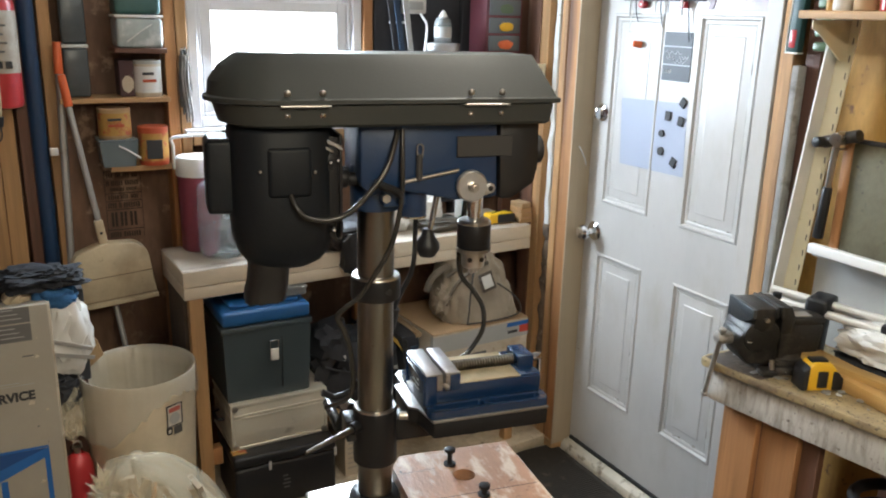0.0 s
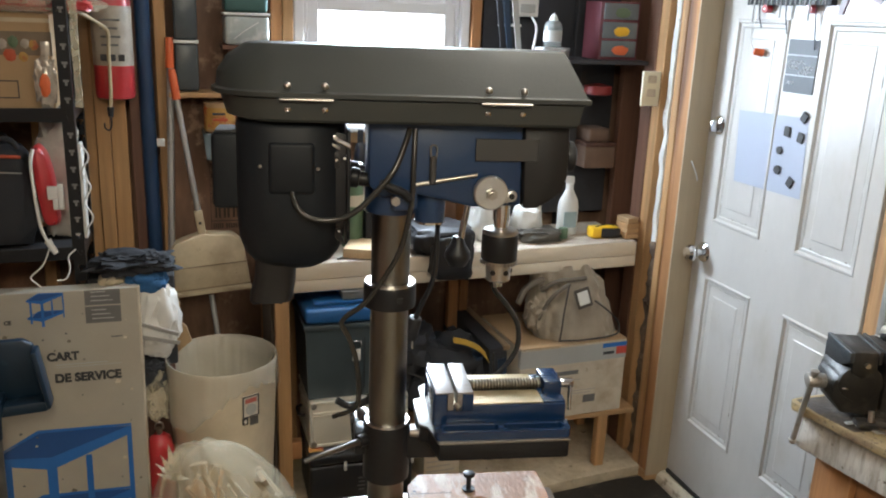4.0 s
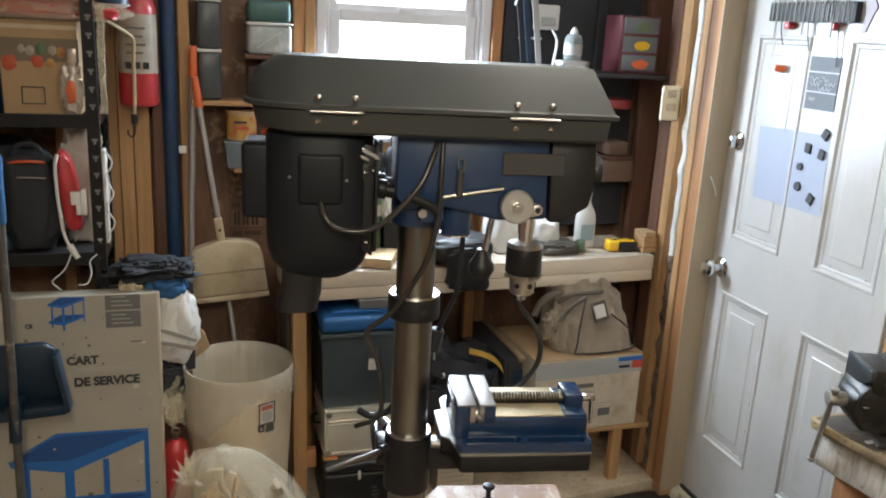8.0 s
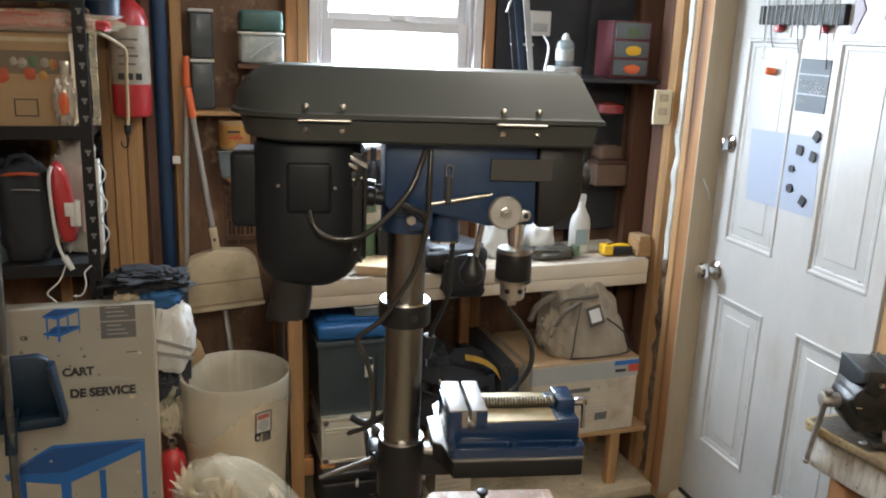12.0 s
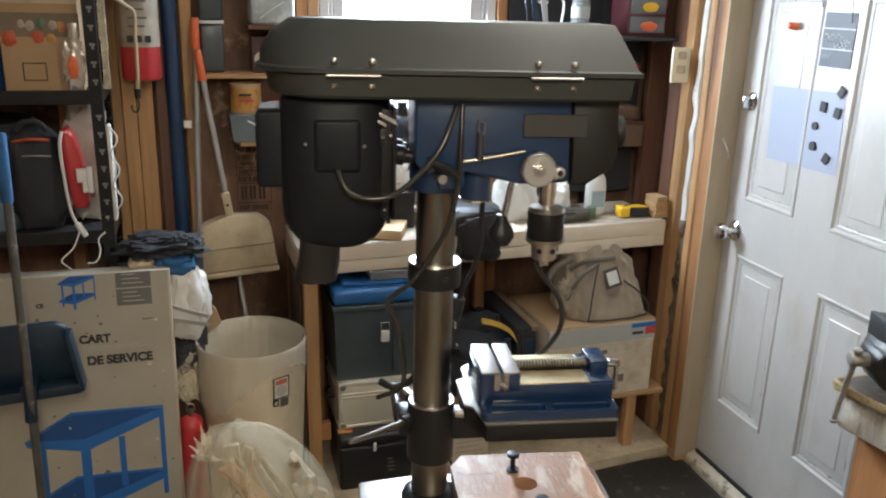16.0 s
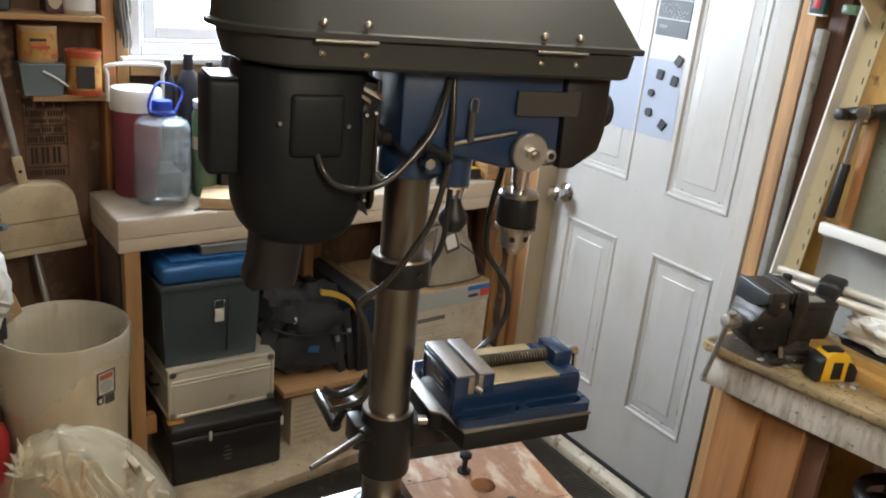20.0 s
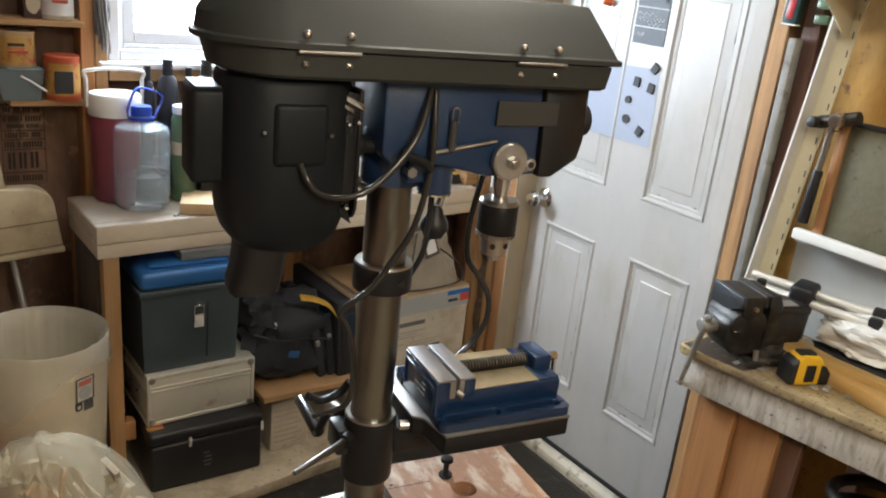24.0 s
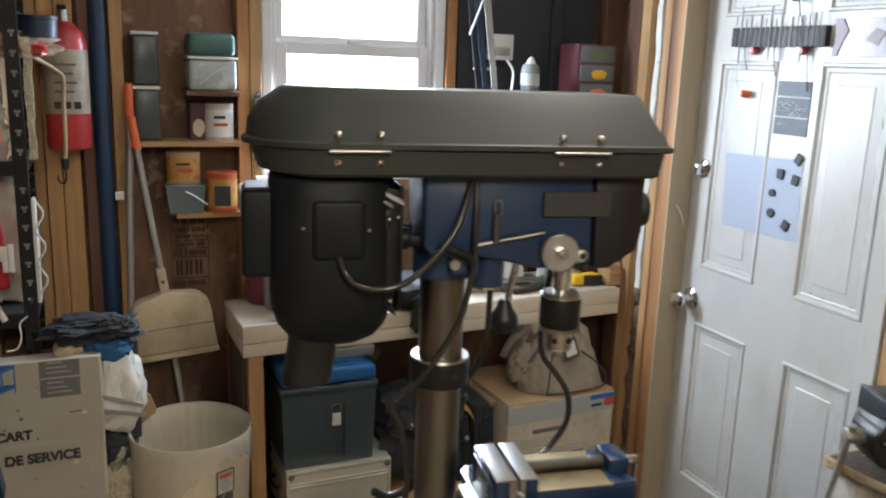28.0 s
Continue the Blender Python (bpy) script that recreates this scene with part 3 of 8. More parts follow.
for a, b in PAN:
    for c, d in PZ:
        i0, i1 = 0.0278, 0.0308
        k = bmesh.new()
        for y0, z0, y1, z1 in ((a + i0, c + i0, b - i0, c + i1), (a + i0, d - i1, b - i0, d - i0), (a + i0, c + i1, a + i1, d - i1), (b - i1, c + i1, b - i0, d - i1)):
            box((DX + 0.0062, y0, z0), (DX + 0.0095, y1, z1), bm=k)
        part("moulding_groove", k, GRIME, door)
        k = bmesh.new()
        for i in range(15 if c < 0.9 else 9):
            y, w = a + 0.02 + (b - a - 0.05) * random.random(), 0.004 + 0.014 * random.random() ** 2
            z = c + 0.022 + 0.010 * random.random() ** 2
            prism([(y, z), (y + 0.5 * w, z - 0.0012), (y + w, z + 0.0006), (y + 0.7 * w, z + 0.003), (y + 0.2 * w, z + 0.0024)], DX + 0.0058, DX + 0.0122, "x", bm=k)
        for i in range(2):
            z = c + 0.03 + (d - c) * 0.8 * random.random() ** 1.5
            y, s = a + 0.024 + 0.004 * random.random(), 0.006 + 0.03 * random.random()
            prism([(y, z), (y + 0.003, z + 0.2 * s), (y + 0.0025, z + s), (y + 0.0005, z + 0.8 * s)], DX + 0.0058, DX + 0.0122, "x", bm=k)
        part("dirt_flecks", k, SOOT, door, "dark dirt caught in the moulding")
for i in range(7):
    y, z = 1.70 + 0.70 * random.random(), 0.16 + 0.75 * random.random() ** 2
    if any(a - 0.01 < y < b + 0.01 for a, b in PAN) and z > 0.28:
        continue
    w = 0.004 + 0.008 * random.random()
    part("scuff_mark", prism([(y, z), (y + w, z + 0.3 * w), (y + 1.2 * w, z + 0.5 * w), (y + 0.2 * w, z + 0.35 * w)], DX - 0.0004, DX + 0.001, "x"), GRIME, door)
m_in = pose(DX, 2.395, 0.945, 0, -90, 0)
knob = part("door_knob", lathe([(0.036, 0), (0.036, 0.004), (0.029, 0.010), (0.013, 0.015), (0.012, 0.036), (0.022, 0.042), (0.030, 0.052), (0.030, 0.063), (0.022, 0.072), (0.0, 0.074)], 28, m_in, close=False), CHROME, door, "satin chrome round knob")
part("deadbolt", lathe([(0.032, 0), (0.031, 0.006), (0.022, 0.012), (0.010, 0.014), (0.0, 0.014)], 28, pose(DX, 2.395, 1.392, 0, -90, 0), close=False), CHROME, door, "chrome deadbolt with a thumb turn")
part("thumb_turn", box((1.945, 2.388, 1.37), (1.975, 2.402, 1.41), 0.005), CHROME, door)
part("door_jamb", box((STUD_R - 0.004, DY1 + 0.003, 0.03), (2.07, DY1 + 0.009, 2.10)), JAMB, door, "tan unpainted jamb")
part("door_jamb", box((STUD_R - 0.004, DY0 - 0.055, 0.03), (2.07, DY0 - 0.003, 2.10), 0.002, 1), DOOR_WHITE, door, "white painted jamb")
part("head_jamb", box((STUD_R, DY0 - 0.003, DZ1 + 0.003), (2.07, DY1 + 0.003, DZ1 + 0.02)), JAMB, door)
part("threshold", prism([(1.942, 0.0), (2.05, 0.0), (2.05, 0.047), (1.985, 0.047), (1.962, 0.042), (1.946, 0.030), (1.942, 0.015)], DY0 - 0.003, DY1 + 0.003, "y", 0.002), SILL, door, "worn cream threshold")
part("weather_strip", box((1.975, DY0 + 0.01, 0.047), (1.984, DY1 - 0.01, 0.06)), BLACK, door)

# floor mats in front of the door
mat_thing = thing("floor_mat", "black ribbed rubber mat with dust in its ribs", "mat", pose(0.85, 1.40, 0.0, 0, 0, -0.4))
part("mat_base", box((-1.2, -1.9, 0.001), (1.082, 1.105, 0.006), 0.002, 1), RUBBER, mat_thing)
bm = bmesh.new()
for i in range(188):
    y = -1.15 + i * 0.012
    box((-0.95, y, 0.006), (1.06, y + 0.006, 0.0088), bm=bm)
tagged(part("rib", bm, RUBBER, mat_thing), kind="stuff")

# ---- tube lights on the ceiling, out of view; the second an added fill ----
for lx, ly, watts, tint in TUBES:
    cl = thing("unseen_tube_light", "long tube light in a white metal tray, added out of view on the ceiling", "light", pose(lx, ly, 2.375), "tube lights")
    part("tray", prism([(-0.10, 0.0), (0.10, 0.0), (0.06, 0.03), (-0.06, 0.03)], -0.62, 0.62, "y", 0.003), WHITE_METAL, cl)
    for x in (-0.045, 0.045):
        part("tube", rod((x, -0.58, -0.012), (x, 0.58, -0.012), 0.012), TUBE_GLOW, cl)
    for y in (-0.4, 0.36):
        part("hanger", box((-0.03, y, 0.03), (0.03, y + 0.04, 0.065)), WHITE_METAL, cl)

# ---- the drill press ----
press = thing("drill_press", "blue and charcoal bench drill press with its belt cover closed", "drill press", pose(0.526, 1.172, 0.90, 0, 0, -9.8))


def h(z):
    return z - 0.90


part("base", prism([(-0.115, -0.10), (0.30, -0.10), (0.30, 0.06), (-0.02, 0.06), (-0.115, 0.045)], h(0.885), h(0.914), "z", 0.005), STEEL, press, "cast base with a bare ground top")
part("column_foot", lathe([(0.046, h(0.914)), (0.044, h(0.921)), (0.036, h(0.926)), (0.029, h(0.927))], 32), BLACK_METAL, press)
part("column", rod((0, 0, h(0.915)), (0, 0, h(1.45)), 0.0295, seg=40), COLUMN, press)
ring = part("stop_ring", lathe([(0.029, h(1.284)), (0.040, h(1.284)), (0.0405, h(1.287)), (0.0405, h(1.315)), (0.039, h(1.319)), (0.029, h(1.319))], 36), BLACK_METAL, press, "black stop ring with a bright upper edge")
part("set_screw", rod((0.012, -0.0385, h(1.302)), (0.012, -0.0415, h(1.302)), 0.005), BLACK, ring)
part("ring_edge", lathe([(0.030, h(1.319)), (0.0395, h(1.319)), (0.0385, h(1.322)), (0.030, h(1.322))], 36), STEEL, ring)


def hood_outline(inset, end, left, z):
    """Round at the motor end, square at the front."""
    r = 0.092 - inset
    pts = []
    for i in range(17):
        a = math.pi / 2 + math.pi * i / 16
        pts.append((-0.160 + (r - left + inset) * math.cos(a), r * math.sin(a), h(z)))
    return pts + [(0.262 - end, -r, h(z)), (0.262 - end, r, h(z))]


rings = [hood_outline(0.010, 0.016, 0.028, 1.571), hood_outline(0.006, 0.010, 0.016, 1.575), hood_outline(0.004, 0.006, 0.008, 1.602)]
cover = part("lower_cover", loft(rings), HOOD, press, angle=25)
rings = [hood_outline(0.0, 0.0, 0.0, 1.6035), hood_outline(-0.003, -0.003, -0.004, 1.605), hood_outline(-0.003, -0.003, -0.004, 1.6105), hood_outline(0.002, 0.001, 0.002, 1.6125),
         hood_outline(0.016, 0.009, 0.004, 1.632), hood_outline(0.032, 0.018, 0.018, 1.653), hood_outline(0.0448, 0.0255, 0.042, 1.6698), hood_outline(0.047, 0.0275, 0.047, 1.6715)]
lid = part("belt_cover_lid", loft(rings), HOOD, press, angle=16)
for u0 in (-0.158, 0.111):
    hinge = part("hinge", rod((u0, -0.096, h(1.6025)), (u0 + 0.070, -0.096, h(1.6025)), 0.0022, seg=10), STEEL, press)
    for du in (0.010, 0.059):
        part("screw", lathe([(0.0042, 0), (0.0040, 0.0012), (0.0022, 0.0028), (0, 0.0032)], 14, pose(u0 + du, -0.0888, h(1.589), 90, 0, 0), close=False), CHROME, hinge)
        part("screw", lathe([(0.0050, 0), (0.0046, 0.002), (0.0025, 0.004), (0, 0.0045)], 14, pose(u0 + du, -0.0895, h(1.620), 100, 0, 0), close=False), STEEL, hinge)

head = part("head", prism([(-0.040, h(1.574)), (0.180, h(1.574)), (0.184, h(1.453)), (0.112, h(1.450)), (0.060, h(1.462)), (0.020, h(1.470)), (-0.02, h(1.462)), (-0.038, h(1.48))], -0.056, 0.056, "y", 0.006), BLUE, press)
part("column_clamp", lathe([(0.0295, h(1.433)), (0.039, h(1.433)), (0.0405, h(1.437)), (0.0405, h(1.50)), (0.0295, h(1.52))], 32), BLUE, head)
part("clamp_ear", box((-0.005, -0.062, h(1.445)), (0.032, -0.035, h(1.475)), 0.006), BLUE, head)
part("clamp_bolt", rod((0.0, -0.066, h(1.46)), (0.0, -0.05, h(1.46)), 0.007, seg=6), STEEL, head)
part("gear_boss", rod((0.055, -0.018, h(1.421)), (0.055, -0.018, h(1.49)), 0.0225, seg=28, bevel=0.003), BLUE, head)
part("boss_rim", lathe([(0.018, h(1.4185)), (0.0226, h(1.4195)), (0.0230, h(1.4225)), (0.018, h(1.4235))], 28, pose(0.055, -0.018, 0)), CHROME, head)
part("depth_rod", rod((0.024, -0.060, h(1.483)), (0.116, -0.060, h(1.499)), 0.0032, seg=10), STEEL, head)
clip = part("key_holder", rod((0.052, -0.061, h(1.486)), (0.052, -0.061, h(1.525)), 0.005, seg=12), GREY_PLATE, head)
part("chuck_key", tube([(0.048, -0.063, h(1.525)), (0.0475, -0.064, h(1.538)), (0.052, -0.064, h(1.541)), (0.0565, -0.064, h(1.537)), (0.056, -0.063, h(1.522))], 0.0012, 6), STEEL, clip)
part("name_plate", box((0.112, -0.0615, h(1.519)), (0.203, -0.0585, h(1.551)), 0.001, 1), GREY_PLATE, head, "blank dark grey plate")
fc = part("front_cover", prism([(0.182, h(1.571)), (0.248, h(1.571)), (0.250, h(1.500)), (0.244, h(1.474)), (0.207, h(1.450)), (0.186, h(1.450))], -0.060, 0.060, "y", 0.004), BLACK, press, "black plastic front cover")
part("side_knob", lathe([(0.022, 0), (0.023, 0.004), (0.022, 0.011), (0.016, 0.014), (0, 0.015)], 24, pose(0.250, -0.035, h(1.524), 0, 90, 0), close=False), BLACK, fc)
hub = part("spring_cap", lathe([(0.0235, 0), (0.0250, 0.002), (0.0250, 0.010), (0.0225, 0.0125), (0.0, 0.0125)], 36, pose(0.136, -0.058, h(1.474), 90, 0, 0), close=False), ALU, press, "dull aluminium return spring cap")
part("nut", rod((0.136, -0.070, h(1.474)), (0.136, -0.079, h(1.474)), 0.0085, seg=6), STEEL, hub)
part("stud_end", rod((0.136, -0.079, h(1.474)), (0.136, -0.085, h(1.474)), 0.0045, seg=12), STEEL, hub)
part("stop_nut", rod((0.160, -0.056, h(1.467)), (0.160, -0.068, h(1.467)), 0.0078, seg=6), STEEL, press)
part("stop_nut", rod((0.166, -0.056, h(1.470)), (0.166, -0.070, h(1.470)), 0.0085, seg=18, bevel=0.002), ALU, press)
part("stop_screw", rod((0.166, -0.0698, h(1.470)), (0.166, -0.0712, h(1.470)), 0.0042, seg=12), BLACK, press)
feed = part("feed_lever", rod((0.140, 0.090, h(1.470)), (0.121, 0.100, h(1.345)), 0.0055, seg=14), CHROME, press, "chrome feed lever with a black ball grip")
part("ball_grip", lathe([(0, -0.022), (0.014, -0.018), (0.0220, -0.004), (0.0210, 0.006), (0.012, 0.020), (0.0085, 0.032), (0.0, 0.033)], 22, pose(0.120, 0.1005, h(1.333)), close=False), BLACK, feed)
part("feed_hub", rod((0.140, 0.055, h(1.474)), (0.140, 0.10, h(1.474)), 0.020, bevel=0.003), BLACK_METAL, feed)

quill = part("quill", rod((0.168, 0, h(1.418)), (0.168, 0, h(1.455)), 0.0125, 0.0135, 28), CHROME, press)
part("quill_nose", rod((0.168, 0, h(1.392)), (0.168, 0, h(1.426)), 0.011, seg=20), CHROME, quill)
chuck = part("chuck", lathe([(0.010, h(1.402)), (0.0255, h(1.401)), (0.0280, h(1.397)), (0.0282, h(1.358)), (0.0265, h(1.3555)), (0.012, h(1.3555))][::-1], 36, pose(0.168, 0, 0)), BLACK_METAL, press, "keyed drill chuck with a black sleeve")
part("sleeve_rim", lathe([(0.010, h(1.3995)), (0.0278, h(1.3975)), (0.0280, h(1.4000)), (0.0250, h(1.4040)), (0.010, h(1.4055))], 36, pose(0.168, 0, 0)), STEEL, chuck, "bright upper rim")
teeth = bmesh.new()
lathe([(0.016, h(1.350)), (0.0262, h(1.350)), (0.0275, h(1.3555)), (0.016, h(1.3555))], 36, pose(0.168, 0, 0), teeth)
for i in range(30):
    a = 2 * math.pi * i / 30
    box((-0.0011, -0.0292, 0), (0.0011, -0.024, 0.0055), bm=teeth, m=pose(0.168, 0, h(1.350), 0, 0, math.degrees(a)))
part("gear_ring", teeth, STEEL, chuck)
part("chuck_nose", lathe([(0.008, h(1.3215)), (0.0165, h(1.322)), (0.0195, h(1.325)), (0.0190, h(1.328)), (0.0205, h(1.350)), (0.010, h(1.350))], 32, pose(0.168, 0, 0)), STEEL, chuck)
for a in (-35, 25, 85, 205):
    part("key_hole", rod((0, -0.0188, 0.012), (0, -0.0212, 0.012), 0.0042, seg=14), BLACK, chuck, m=pose(0.168, 0, h(1.326), 0, 0, a))
for i in range(3):
    a = radians(120 * i + 20)
    part("jaw", box((-0.003, 0.001, 0), (0.003, 0.008, 0.012), 0.001, 1, bmesh.new(), pose(0.168, 0, h(1.311), 0, 0, math.degrees(a))), STEEL, chuck)

MOX, MOY = -0.147, 0.005
rings = []
for z, wu, wv in ((1.350, 0.026, 0.026), (1.353, 0.040, 0.040), (1.364, 0.058, 0.058), (1.378, 0.069, 0.068), (1.398, 0.0755, 0.075), (1.42, 0.077, 0.078), (1.56, 0.077, 0.078), (1.567, 0.074, 0.074), (1.571, 0.060, 0.060)):
    ring = []
    for i in range(48):
        a = 2 * math.pi * i / 48
        c, q = math.cos(a), math.sin(a)
        ring.append((MOX + wu * abs(c) ** 0.72 * (1 if c > 0 else -1), MOY + wv * abs(q) ** 0.72 * (1 if q > 0 else -1), h(z)))
    rings.append(ring)
motor = part("motor", loft(rings), NAVY_METAL, press, "dark blue-black motor body", angle=50)
# ragged black sleeve hanging from the motor's lower end
rings = []
for i, (z, u0, u1, v0, v1) in enumerate(((1.392, -0.196, -0.136, -0.046, 0.042), (1.368, -0.2005, -0.1385, -0.044, 0.040), (1.345, -0.2015, -0.1415, -0.041, 0.037), (1.325, -0.2035, -0.143, -0.039, 0.035), (1.310, -0.2085, -0.1445, -0.038, 0.034), (1.299, -0.2095, -0.1475, -0.037, 0.033))):
    ring = []
    for j in range(40):
        a = 2 * math.pi * j / 40
        c, q = math.cos(a), math.sin(a)
        w = 1 + 0.05 * noise.noise((c * 3, q * 3, i * 0.9)) * (i > 0)
        x = (u0 + u1) / 2 + (u1 - u0) / 2 * w * abs(c) ** 0.6 * (1 if c > 0 else -1)
        y = (v0 + v1) / 2 + (v1 - v0) / 2 * w * abs(q) ** 0.6 * (1 if q > 0 else -1)
        ring.append((x, y, h(z) + (0.007 * noise.noise((c * 5, q * 5, 7.0)) if i == 5 else 0.0)))
    rings.append(ring)
part("motor_sleeve", loft(rings), BLACK, motor, "ragged black sleeve under the motor", angle=50)
part("name_plate", box((-0.176, -0.0765, h(1.470)), (-0.113, -0.060, h(1.543)), 0.007, 3), NAVY_METAL, motor)
for du, dz in ((-0.1865, 1.5095), (-0.1085, 1.507)):
    part("plate_rivet", lathe([(0.0028, 0), (0.002, 0.002), (0, 0.0022)], 10, pose(du, -0.0735, h(dz), 90, 0, 0), close=False), STEEL, motor)
part("capacitor_box", box((-0.257, -0.024, h(1.438)), (-0.205, 0.046, h(1.5475)), 0.007, 3), NAVY_METAL, motor, "slate capacitor box, paler on top for the window's reflection")
# thin paler strip paints the window's reflection along the box top
part("box_lid", box((-0.253, -0.020, h(1.547)), (-0.222, 0.042, h(1.550)), 0.001, 1), GREY_PLATE, motor)
mount = part("motor_mount", prism([(-0.050, h(1.556)), (0.060, h(1.556)), (0.075, h(1.530)), (0.078, h(1.440)), (0.098, h(1.395)), (0.094, h(1.352)), (0.074, h(1.366)), (0.030, h(1.392)), (-0.028, h(1.392)), (-0.044, h(1.399)), (-0.052, h(1.412))], -0.0685, -0.0635, "x", 0.0015), BLACK_METAL, press, "bent black motor mounting plate")
part("mount_lip", prism([(-0.1005, h(1.551)), (-0.0975, h(1.556)), (-0.064, h(1.540)), (-0.063, h(1.532))], -0.056, -0.048, "y", 0.001), CHROME, mount, "bright worn folded edge")
part("mount_lip", prism([(-0.098, h(1.541)), (-0.096, h(1.5445)), (-0.078, h(1.5345)), (-0.078, h(1.530))], -0.058, -0.050, "y", 0.001), STEEL, mount)
part("mount_flange", prism([(-0.092, h(1.556)), (-0.0695, h(1.552)), (-0.0695, h(1.440)), (-0.076, h(1.410)), (-0.0695, h(1.392)), (-0.084, h(1.402)), (-0.092, h(1.430))], -0.052, -0.047, "y", 0.0015), BLACK_METAL, mount)
part("adjust_slot", box((-0.088, -0.0545, h(1.505)), (-0.078, -0.0515, h(1.527)), 0.0014), BLACK, mount)
for u, z in ((-0.083, 1.5175), (-0.072, 1.520), (-0.0795, 1.4155)):
    nut = part("mount_nut", rod((u, -0.052, h(z)), (u, -0.057, h(z)), 0.0042, seg=6), BLACK_METAL, mount)
    part("bolt_end", rod((u, -0.057, h(z)), (u, -0.061, h(z)), 0.0022, seg=10), CHROME, nut)
for v in (-0.020, 0.034):
    bar = part("mount_bar", rod((-0.064, v, h(1.486)), (0.0, v, h(1.478)), 0.0105, seg=18), BLACK_METAL, mount)
    part("bar_collar", rod((-0.063, v, h(1.4865)), (-0.050, v, h(1.4845)), 0.0145, seg=20, bevel=0.002), BLACK_METAL, bar)
tee = part("clamp_handle", rod((0.004, -0.066, h(1.476)), (-0.010, -0.078, h(1.483)), 0.0065, seg=14), BLACK_METAL, press, "black cast clamp handle")
part("handle_wing", tube([(-0.024, -0.080, h(1.489)), (-0.008, -0.080, h(1.483)), (0.010, -0.079, h(1.475)), (0.019, -0.078, h(1.466))], 0.0058, 10), BLACK_METAL, tee)
part("motor_cord", tube([(-0.144, -0.074, h(1.474)), (-0.138, -0.084, h(1.458)), (-0.125, -0.088, h(1.444)), (-0.103, -0.088, h(1.438)), (-0.076, -0.088, h(1.441)), (-0.052, -0.088, h(1.455)), (-0.022, -0.084, h(1.485)), (-0.002, -0.078, h(1.512)), (0.012, -0.066, h(1.545)), (0.018, -0.058, h(1.562))], 0.0042, 12), CORD, press, "black cord looped from the motor to the head")
part("power_cord", tube([(0.026, -0.054, h(1.562)), (0.024, -0.066, h(1.51)), (0.022, -0.068, h(1.455)), (0.009, -0.067, h(1.392)), (-0.012, -0.064, h(1.350)), (-0.040, -0.060, h(1.308)), (-0.068, -0.055, h(1.284)), (-0.074, -0.052, h(1.270)), (-0.062, -0.050, h(1.245)), (-0.051, -0.046, h(1.20)), (-0.050, -0.034, h(1.13)), (-0.085, 0.0, h(1.094))], 0.0040, 12), CORD, press, "black power cord hanging along the column")
drop = part("plug_cord", tube([(0.075, 0.02, h(1.50)), (0.074, 0.025, h(1.40)), (0.072, 0.03, h(1.32)), (0.055, 0.05, h(1.262)), (0.048, 0.06, h(1.235))], 0.0042, 10), LINE, press)
part("plug", rod((0.048, 0.06, h(1.238)), (0.040, 0.066, h(1.200)), 0.011, 0.013, 12, 0.002), BLACK, drop, "black plug with bare blades")
for du in (-0.005, 0.005):
    part("blade", box((0.039 + du, 0.066, h(1.180)), (0.041 + du, 0.071, h(1.202))), STEEL, drop)
part("lamp_cord", tube([(0.174, 0.050, h(1.455)), (0.182, 0.085, h(1.40)), (0.180, 0.10, h(1.33)), (0.184, 0.10, h(1.277)), (0.209, 0.10, h(1.243)), (0.230, 0.10, h(1.208)), (0.232, 0.10, h(1.165)), (0.210, 0.10, h(1.127)), (0.180, 0.095, h(1.1035))], 0.0046, 12), CORD, press, "thick black cord curling behind the chuck")

# table and its bracket
brk = part("table_bracket", lathe([(0.0295, h(0.988)), (0.037, h(0.988)), (0.0375, h(0.992)), (0.0375, h(1.082)), (0.036, h(1.086)), (0.0295, h(1.086))], 36), BLACK_METAL, press)
part("bracket_rim", lathe([(0.0295, h(1.086)), (0.0365, h(1.086)), (0.0355, h(1.089)), (0.0295, h(1.089))], 36), STEEL, brk)
part("bracket_arm", box((0.03, -0.022, h(1.025)), (0.10, 0.022, h(1.068)), 0.006), BLACK_METAL, brk)
part("clamp_lug", box((-0.052, -0.012, h(1.03)), (-0.03, 0.032, h(1.07)), 0.004), BLACK_METAL, brk)
part("gear_case", rod((-0.030, 0.030, h(1.058)), (0.02, 0.055, h(1.058)), 0.022, bevel=0.003), BLACK_METAL, brk)
lock = part("lock_lever", rod((-0.036, -0.018, h(1.061)), (-0.131, -0.070, h(1.056)), 0.0058, 0.0036, 14, 0.001), LEVER, brk, "dull steel lock lever")
part("lever_pivot", rod((-0.046, -0.024, h(1.061)), (-0.026, -0.010, h(1.061)), 0.010), BLACK_METAL, lock)
crank = part("crank_arm", tube([(-0.031, 0.070, h(1.058)), (-0.037, 0.088, h(1.034)), (-0.043, 0.100, h(1.004))], 0.0065, 10), BLACK_METAL, brk, "table crank with a black grip")
part("crank_handle", rod((-0.043, 0.098, h(1.002)), (-0.045, 0.192, h(1.008)), 0.0098, seg=18, bevel=0.002), CORD, crank)
part("crank_hub", rod((-0.025, 0.050, h(1.06)), (-0.035, 0.075, h(1.06)), 0.012), STEEL, crank)
part("hook_handle", tube([(-0.018, 0.046, h(1.115)), (-0.030, 0.05, h(1.096)), (-0.058, 0.05, h(1.087)), (-0.080, 0.05, h(1.098))], 0.006, 10), BLACK_METAL, brk)
part("angle_bolt", rod((0.036, -0.024, h(1.075)), (0.062, -0.03, h(1.075)), 0.007, seg=12), STEEL, brk)
